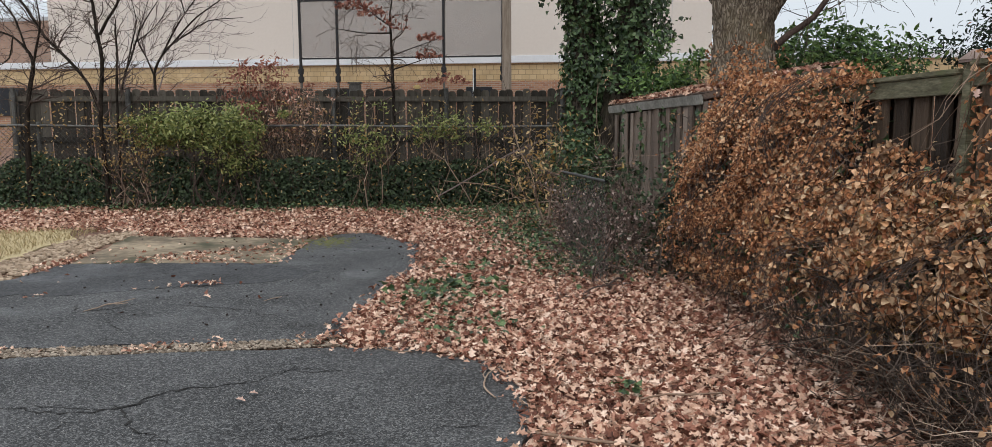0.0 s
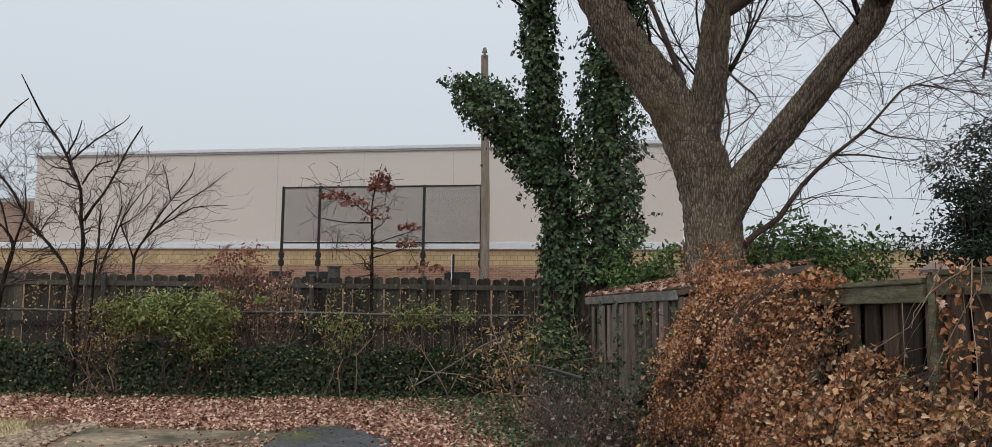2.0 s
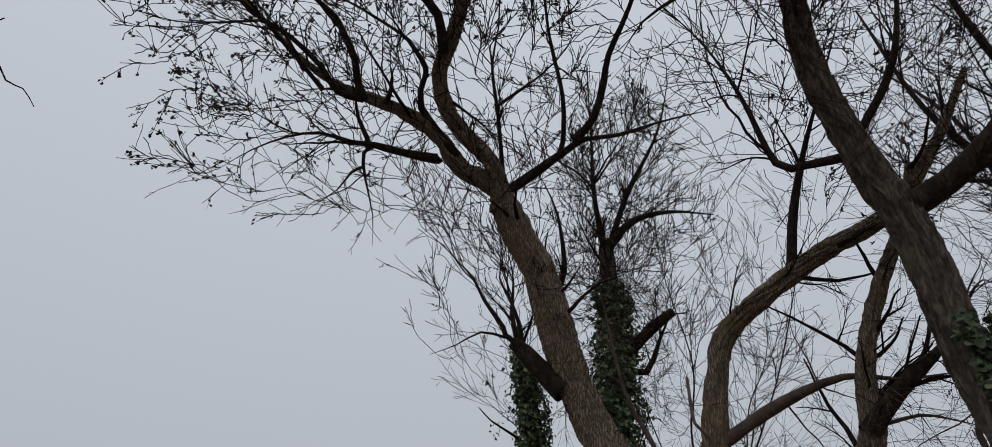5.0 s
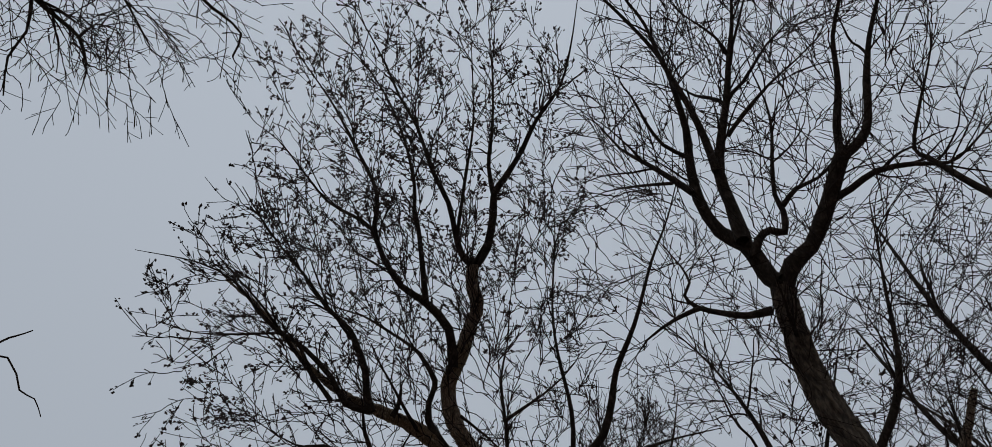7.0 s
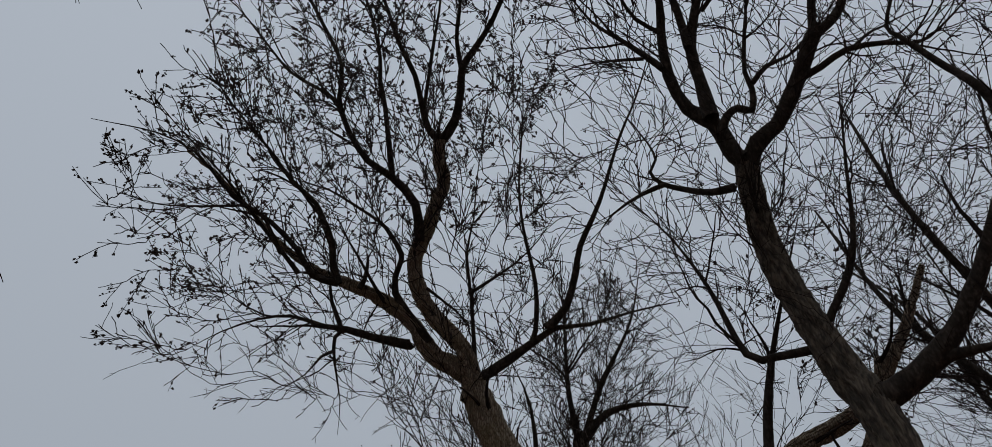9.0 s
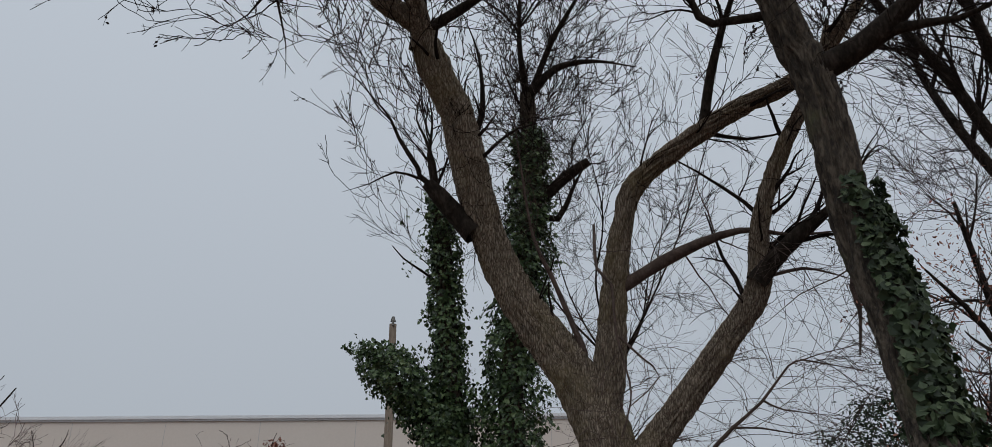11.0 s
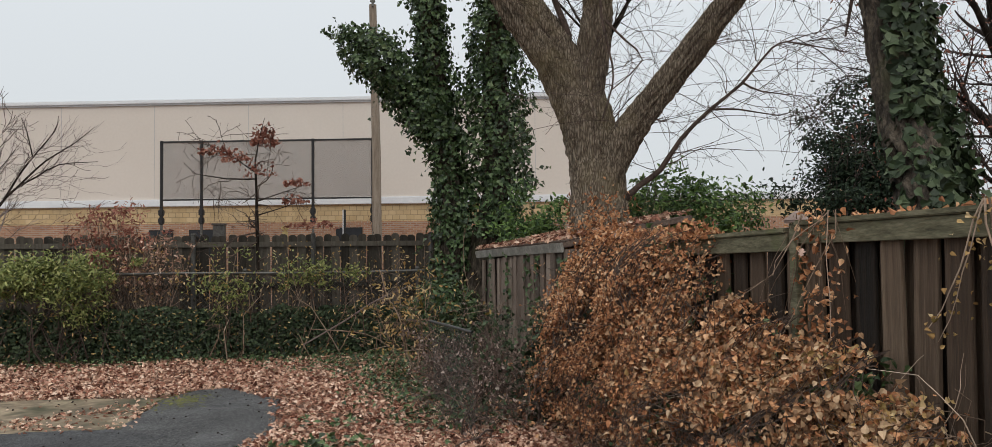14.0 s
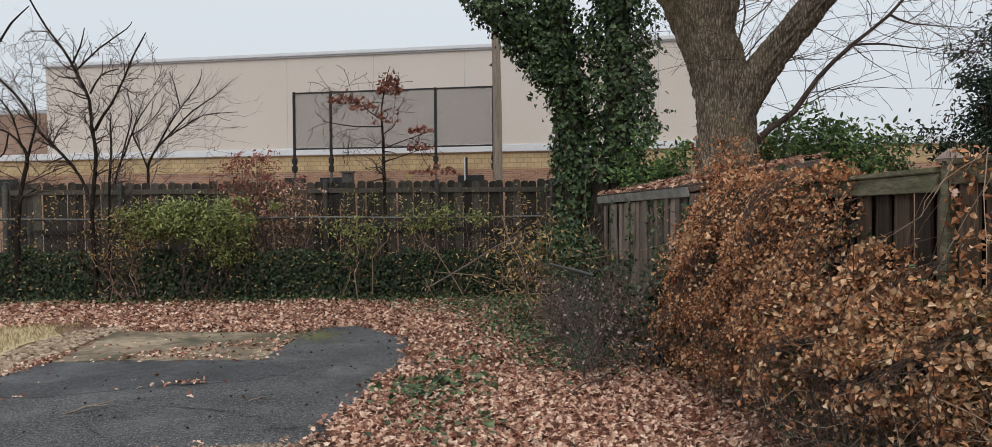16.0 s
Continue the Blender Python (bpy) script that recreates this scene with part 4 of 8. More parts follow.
def on_seam(x, y, g):
    return (np.abs(y - np.interp(x, [-4.2, -3.4, -2.7, -1.9], [6.46, 6.57, 6.87, 7.15])) < 0.05) & (np.sin(x * 4.2) + g.normal(0, 0.5, len(x)) > 0.75)


def near_joint(x, y, g):
    return np.abs(y - np.interp(x, [-5, -3.2, -1.9, -1.0], [4.8, 4.9, 5.07, 5.19])) < 0.12


tagged(part("scattered_leaves", merge([litter(1500, 25, (-4.4, -2.2), (8, 9.6), on_pad, (0.03, 0.065), (0.0, 0.02)), litter(2600, 26, (-5, -0.9), (4.7, 5.4), lambda x, y, g: near_joint(x, y, g) & (np.sin(x * 5) + np.sin(x * 13) + g.normal(0, 0.8, len(x)) > 0.9), (0.018, 0.045), (0.004, 0.025)),
                                       litter(1500, 29, (-4.0, -1.7), (6.4, 7.3), on_seam, (0.03, 0.06), (0.005, 0.03)), litter(40, 27, (-4.5, 0), (3.0, 9.6), lambda x, y, g: x < -1, (0.035, 0.07), (0.004, 0.015))]), M_LITTER), "stray brown leaves on the concrete and in the joint", "fallen leaves", kind="stuff")
tagged(part("seed_pods", pebbles(120, lambda g, n: np.where(g.uniform(size=n) < 0.6, g.uniform(-4.4, -1.2, n), g.uniform(-3, -0.9, n)), lambda g, n: 9.9 - 4.4 * g.uniform(size=n) ** 1.6, (0.018, 0.038), 28, 0.012), M_BUD), "small dark spiky seed balls strewn on the drive", "seed balls", kind="stuff")


# ---- far building and its surroundings ----
WALL = pose(0, 33, 0, 0, 0, -11.3)  # along the long wall; -y faces the yard
building = thing("commercial_building", "long flat-roofed warm-grey stucco building on tan block base", "building", kind="", at=WALL)
part("upper_wall", a_box(-21.1, 8.55, 0.0, 14, 3.96, 8.0), M_STUCCO, building, "smooth warm-grey stucco upper wall")
part("base_wall", a_box(-48, 26, 0.04, 13.9, 2.95, 3.66), M_TANBRICK, building, "tan block base wall")
part("lower_wall", a_box(-48, 26, 0.045, 13.9, -0.1, 2.95), M_REDBRICK, building, "orange-red brick foot of the wall")
part("trim_band", a_box(-48, 26.1, -0.07, 13.95, 3.66, 3.96, bevel=0.02), M_TRIM, building, "pale metal trim band")
roof_edge = part("roof_edge", a_box(-21.2, 8.65, -0.1, 14.1, 8.0, 8.16, bevel=0.02), M_TRIM, building, "pale metal coping")
part("drip_edge", a_box(-21.18, 8.63, -0.06, 14.05, 7.93, 8.0), M_ROOFEDGE, roof_edge)
part("side_block", a_box(-48, -21.1, 2.5, 14, 3.96, 6.2), M_BROWNBRICK, building, "lower brown brick block beside the stucco wall")
part("side_roof_edge", a_box(-48, -21.1, 2.45, 14, 6.2, 6.38), M_ROOFEDGE, building)
for x0, x1, z0, z1 in [(-9.2, -8.2, 1.5, 2.68), (-7.5, -6.4, 1.5, 2.68), (-1.3, -0.2, 1.5, 2.7), (-24.5, -22.7, 1.5, 2.8), (-27.5, -25.7, 1.5, 2.8)]:
    w = part("window", a_box(x0, x1, -0.02, 0.06, z0, z1), M_BLACK, building, "dark low window")
    part("pane", a_box(x0 + 0.06, x1 - 0.06, -0.03, 0.0, z0 + 0.06, (z0 + z1) / 2 - 0.02), M_GLASS, w)
    part("pane", a_box(x0 + 0.06, x1 - 0.06, -0.03, 0.0, (z0 + z1) / 2 + 0.02, z1 - 0.06), M_GLASS, w)
for k in range(7):
    part("panel_joint", a_box(-17 + 4 * k, -16.985 + 4 * k, -0.004, 0.01, 3.98, 7.9), M_ROOFEDGE, building)

# framed windscreen on tall posts
SCREEN = pose(0, 29, 0, 0, 0, -11.3)
screen = thing("ball_screen", "grey mesh windscreen in a black steel frame", "screen fence", at=SCREEN)
SX = (-7.62, -6.12, -1.98, 0.22)
for x in SX:
    post = part("post", a_box(x - 0.035, x + 0.035, -0.035, 0.035, -0.1, 5.82), M_GALV, screen)
    part("sleeve", a_box(x - 0.045, x + 0.045, -0.045, 0.045, 3.3, 5.85, bevel=0.008), M_BLACK, post, "black upper post")
    for z in (2.78, 3.08):
        part("clamp", a_box(x - 0.085, x + 0.085, -0.09, 0.09, z, z + 0.22, bevel=0.02), M_BLACK, post, "black steel clamp")
    part("stem", a_box(x - 0.05, x + 0.05, -0.05, 0.05, 2.75, 3.4), M_BLACK, post)
for z in (3.66, 5.8):
    part("rail", a_box(SX[0], SX[-1], -0.03, 0.03, z - 0.03, z + 0.03), M_BLACK, screen)
for x0, x1 in zip(SX, SX[1:]):
    part("mesh_panel", a_box(x0 + 0.05, x1 - 0.05, -0.004, 0.004, 3.7, 5.77), M_SCREEN, screen, "grey woven mesh panel")

pole = thing("utility_pole", "tall weathered wooden utility pole with a small lamp", "utility pole")
part("shaft", tubes(np.array([[(0.36, 27.5, -0.2), (0.34, 27.5, 5), (0.24, 27.5, 10.3)]]), np.array([[0.17, 0.155, 0.13]]), 14), M_POLE, pole, smooth=True)
bm = bmesh.new()
bmesh.ops.create_cone(bm, cap_ends=True, segments=12, radius1=0.1, radius2=0.05, depth=0.18, matrix=pose(0.24, 27.45, 10.48))
part("lamp_head", bm, M_GALV, pole, "small grey photocell lamp")
part("bracket", a_box(0.2, 0.28, 27.3, 27.5, 10.2, 10.42, bevel=0.01), M_GALV, pole)


def yard_thing(name, label, cat, shape, mat, rest=()):
    t = thing(name, label, cat)
    part("body", shape, mat, t)
    for nm, sh, mt in rest:
        part(nm, sh, mt, t)
    return t


yard_thing("standpipe", "faded yellow standpipe beside the brick wall", "pipe", a_box(-3.25, -3.05, 31.4, 31.6, 0, 2.55, bevel=0.05), M_YELLOW, [("cap", a_box(-3.3, -3.0, 31.35, 31.65, 2.55, 2.72, bevel=0.06), M_YELLOW)])
yard_thing("meter_cabinet", "grey metal meter cabinet on a post", "cabinet", a_box(-5.8, -5.35, 31.2, 31.5, 1.7, 2.75, bevel=0.03), M_GALV, [("post", a_box(-5.63, -5.53, 31.3, 31.4, 0, 1.7), M_GALV), ("hood", a_box(-5.84, -5.31, 31.16, 31.54, 2.75, 2.82, bevel=0.01), M_GALV)])
yard_thing("sign_panel", "narrow white-edged dark sign on a post", "sign", a_box(-0.86, -0.82, 28.6, 28.64, 2.1, 3.2, bevel=0.008), M_TRIM, [("back", a_box(-0.83, -0.74, 28.6, 28.66, 2.1, 3.2, bevel=0.008), M_BLACK), ("post", a_box(-0.83, -0.76, 28.66, 28.72, 0, 3.0), M_WIRE)])


# ---- weathered board fence at the back ----
def picket(w, h, depth=0.018):
    """A dog-eared board with a rounded top."""
    bm = bmesh.new()
    top = [(w / 2, h - 0.045), (w * 0.4, h - 0.015), (w * 0.2, h), (-w * 0.2, h), (-w * 0.4, h - 0.015), (-w / 2, h - 0.045)]
    f = bm.faces.new([bm.verts.new((x, 0, z)) for x, z in [(-w / 2, 0), (w / 2, 0)] + top])
    up = bmesh.ops.extrude_face_region(bm, geom=[f])
    for v in up["geom"]:
        if isinstance(v, bmesh.types.BMVert):
            v.co.y = depth
    bmesh.ops.recalc_face_normals(bm, faces=bm.faces)
    return bm_mesh("picket", bm, M_FENCE)


back_fence = thing("board_fence", "weathered grey-brown picket fence with rounded board tops", "fence", at=pose(0, 14.0, 0))
pickets = [picket(0.142, 1.91 + 0.012 * k) for k in range(4)]
x, k = -8.5, 0
while x < 2.6:
    p = part("picket", pickets[k % 4], M_FENCE, back_fence)
    p.location = (x, 0.01 * rng.normal() - 0.02, 0.04 + 0.006 * rng.normal())
    p.rotation_euler = (0, radians(0.5) * rng.normal(), 0)
    x, k = x + 0.146 + 0.003 * rng.normal(), k + int(rng.integers(1, 4))
for z in (0.35, 1.05, 1.76):
    part("rail", a_box(-8.5, 2.6, -0.06, -0.021, z, z + 0.09, bevel=0.006), M_FENCE, back_fence)
for px in (-8.45, -6.45, -2.85, -0.88, 1.15):
    part("post", tubes(np.array([[(px, -0.1, 0), (px, -0.1, 1.96)]]), np.array([[0.042, 0.042]]), 10), M_GALV, back_fence, "dull grey steel post")
    part("post_cap", a_box(px - 0.05, px + 0.05, -0.15, -0.05, 1.95, 2.0, bevel=0.02), M_GALV, back_fence)


# ---- chain-link fences ----
def chain_link(name, label, length, height, posts, m, cell=0.085, wire=0.0032, sag=0.0, rail=0.022):
    t = thing(name, label, "fence", at=m)
    n = int((length + height) / cell)
    a = np.arange(n) * cell
    lines = []
    for sgn in (1, -1):
        x0 = a - height if sgn > 0 else a
        x1 = x0 + sgn * height
        P = np.stack([np.stack([x0, np.full(n, 0.004 * sgn), np.zeros(n)], -1), np.stack([x1, np.full(n, 0.004 * sgn), np.full(n, height)], -1)], 1)
        for j in range(n):
            (xa, _, za), (xb, _, zb) = P[j]
            lo, hi = sorted((xa, xb))
            ta, tb = (max(lo, 0) - xa) / (xb - xa), (min(hi, length) - xa) / (xb - xa)
            if min(hi, length) > max(lo, 0):
                lines.append((P[j, 0] + (P[j, 1] - P[j, 0]) * ta, P[j, 0] + (P[j, 1] - P[j, 0]) * tb))
    P = np.array(lines)
    tagged(part("wire_mesh", tubes(P, np.full(P.shape[:2], wire), 3), M_WIRE, t, "diamond wire mesh"), kind="stuff")
    K = 24
    xs = np.linspace(0, length, K)
    part("top_rail", tubes(np.stack([xs, 0 * xs, height + sag * np.sin(xs * 1.3)], -1)[None], np.full((1, K), rail), 8), M_WIRE if rail < 0.02 else M_GALV, t, smooth=True)
    for px in posts:
        p = part("post", tubes(np.array([[(px, 0.03, -0.05), (px, 0.03, height + 0.04)]]), np.array([[0.03, 0.03]]), 10), M_GALV, t)
        bm = bmesh.new()
        bmesh.ops.create_uvsphere(bm, u_segments=10, v_segments=6, radius=0.036, matrix=pose(px, 0.03, height + 0.04))
        part("post_cap", bm, M_GALV, p, smooth=True)
    return t


chain_link("chain_link_fence", "rusting chain-link fence overgrown with ivy", 10.0, 1.34, (1.55, 4.8, 7.18, 9.9), pose(-9.05, 12.92, 0), sag=0.012)
chain_link("chain_link_fence", "leaning chain-link side fence buried in bare shrubs", 1.3, 0.96, (), pose(0.72, 7.86, 0, 3, 0, -79), wire=0.0015, sag=0.01, rail=0.014)


# ---- board fence beside the drive ----
def fence_x(y):
    return 2.95 - 0.11 * y


def fence_top(y):
    return float(np.interp(y, [2.0, 2.95, 4.13, 4.14, 5.25, 7.85, 11.2], [1.82, 1.81, 1.785, 1.75, 1.69, 1.69, 1.55]))


def fence_foot(y):
    return float(np.interp(y, [2.0, 3.4, 5.0, 11.2], [0.74, 0.7, 0.35, 0.05]))


side_fence = thing("side_fence", "dark brown vertical-board fence with mossy rail and capped posts", "fence")
ANG = math.degrees(math.atan2(1, -0.11))


def fence_board(y, w, out, top):
    h = top - fence_foot(y)
    bm = a_box(-w / 2, w / 2, -0.011, 0.011, 0, h, bevel=0.003)
    ob = part("board", bm, M_FENCE_PALE if y > 7.2 else M_FENCE_R, side_fence)
    ob.matrix_local = pose(fence_x(y) - out, y, fence_foot(y), 0.6 * rng.normal(), 0.5 * rng.normal(), ANG)


y = -3.0
while y < 11.2:
    fence_board(y, 0.138 + 0.005 * rng.normal(), 0.02, fence_top(y) - 0.03)
    fence_board(y + 0.092, 0.172, -0.05, fence_top(y) - 0.03)
    y += 0.184
for y0, y1 in [(-3.0, 1.5), (1.58, 4.1), (4.19, 6.55)]:
    za, zb, L = fence_top(y0), fence_top(y1), math.hypot(y1 - y0, 0.11 * (y1 - y0))
    ym = (y0 + y1) / 2
    lean = math.degrees(math.atan2(zb - za, L))
    m = pose(fence_x(ym) - 0.05, ym, (za + zb) / 2, 0, 0, ANG) @ pose(0, 0, 0, 0, -lean, 0)
    ob = part("fascia_rail", a_box(-L / 2, L / 2, -0.018, 0.018, -0.118, -0.018, bevel=0.004), M_RAIL, side_fence, "mossy green-grey face rail")
    ob.matrix_local = m
    ob = part("cap_rail", a_box(-L / 2, L / 2, -0.065, 0.065, -0.016, 0.014, bevel=0.006), M_RAIL, side_fence, "mossy flat cap rail")
    ob.matrix_local = m @ pose(0, -0.03, 0)
for py in (1.54, 4.14, 6.58):
    top = fence_top(py) + 0.04
    ob = part("post", a_box(-0.034, 0.034, -0.034, 0.034, fence_foot(py) - 0.3, top, bevel=0.006), M_RAIL, side_fence, "square mossy post")
    ob.matrix_local = pose(fence_x(py) - 0.03, py, 0, 0, 0, ANG)
    bm = bmesh.new()
    bmesh.ops.create_cone(bm, cap_ends=True, segments=4, radius1=0.076, radius2=0.01, depth=0.052, matrix=pose(0, 0, top + 0.04, 0, 0, 45))
    box(bm, -0.05, 0.05, -0.05, 0.05, top, top + 0.016)
    part("post_cap", bm, M_CAP, ob, "brown pyramid post cap")
for k in range(4):
    z0 = 0.0 + 0.17 * k
    yy0, yy1 = -3.0, 5.6 - 0.5 * k
    ym, L = (yy0 + yy1) / 2, (yy1 - yy0) * 1.006
    ob = tagged(part("landscape_timber", a_box(-L / 2, L / 2, -0.07, 0.07, z0, z0 + 0.16, bevel=0.035), M_TIMBER), "grey rotting landscape timber under the board fence", "timber", group="retaining timbers")
    ob.matrix_world = pose(fence_x(ym) - 0.02, ym, 0, 0, 0, ANG)

# low shed roof behind the fence, thick with leaves
shed = thing("shed", "low shed with leaf-covered shingle roof and peeling fascia", "shed")
ob = part("walls", a_box(0.02, 1.2, -1.4, 2.1, -0.05, 1.6), M_FENCE, shed, "weathered board walls")
ob.matrix_local = pose(2.1, 9.4, 0, 0, 0, 6.3)
ROOF = pose(2.1, 9.4, 1.71, 0, 0, 6.3) @ pose(0, 0, 0, -1.2, -11, 0)
ob = part("roof", a_box(-0.22, 1.3, -1.5, 2.2, -0.03, 0.03, bevel=0.008), M_SHINGLE, shed, "leaf-strewn shingle roof")
ob.matrix_local = ROOF
for j in range(6):
    ob = part("shingle_course", a_box(-0.2 + 0.22 * j, 0.04 + 0.22 * j, -1.48, 2.18, 0.03, 0.042, bevel=0.003), M_SHINGLE, shed)
    ob.matrix_local = ROOF @ pose(0, 0, 0, 0, 1.5, 0)
ob = part("fascia", a_box(-0.25, -0.222, -1.5, 2.2, -0.07, 0.03, bevel=0.006), M_FASCIA, shed, "peeling grey fascia board")
ob.matrix_local = ROOF
g = np.random.default_rng(61)
n = 2600
U = np.stack([g.uniform(-0.22, 1.3, n), g.uniform(-1.5, 2.2, n), g.uniform(0.05, 0.09, n)], -1)
RM = np.array(ROOF)
tagged(part("roof_leaves", leaves(OAK, U @ RM[:3, :3].T + RM[:3, 3], (0.04, 0.085), np.tile((0, 0, 1.0), (n, 1)), 0.7), M_LITTER), "brown leaves lying on the shed roof", "fallen leaves", kind="stuff")


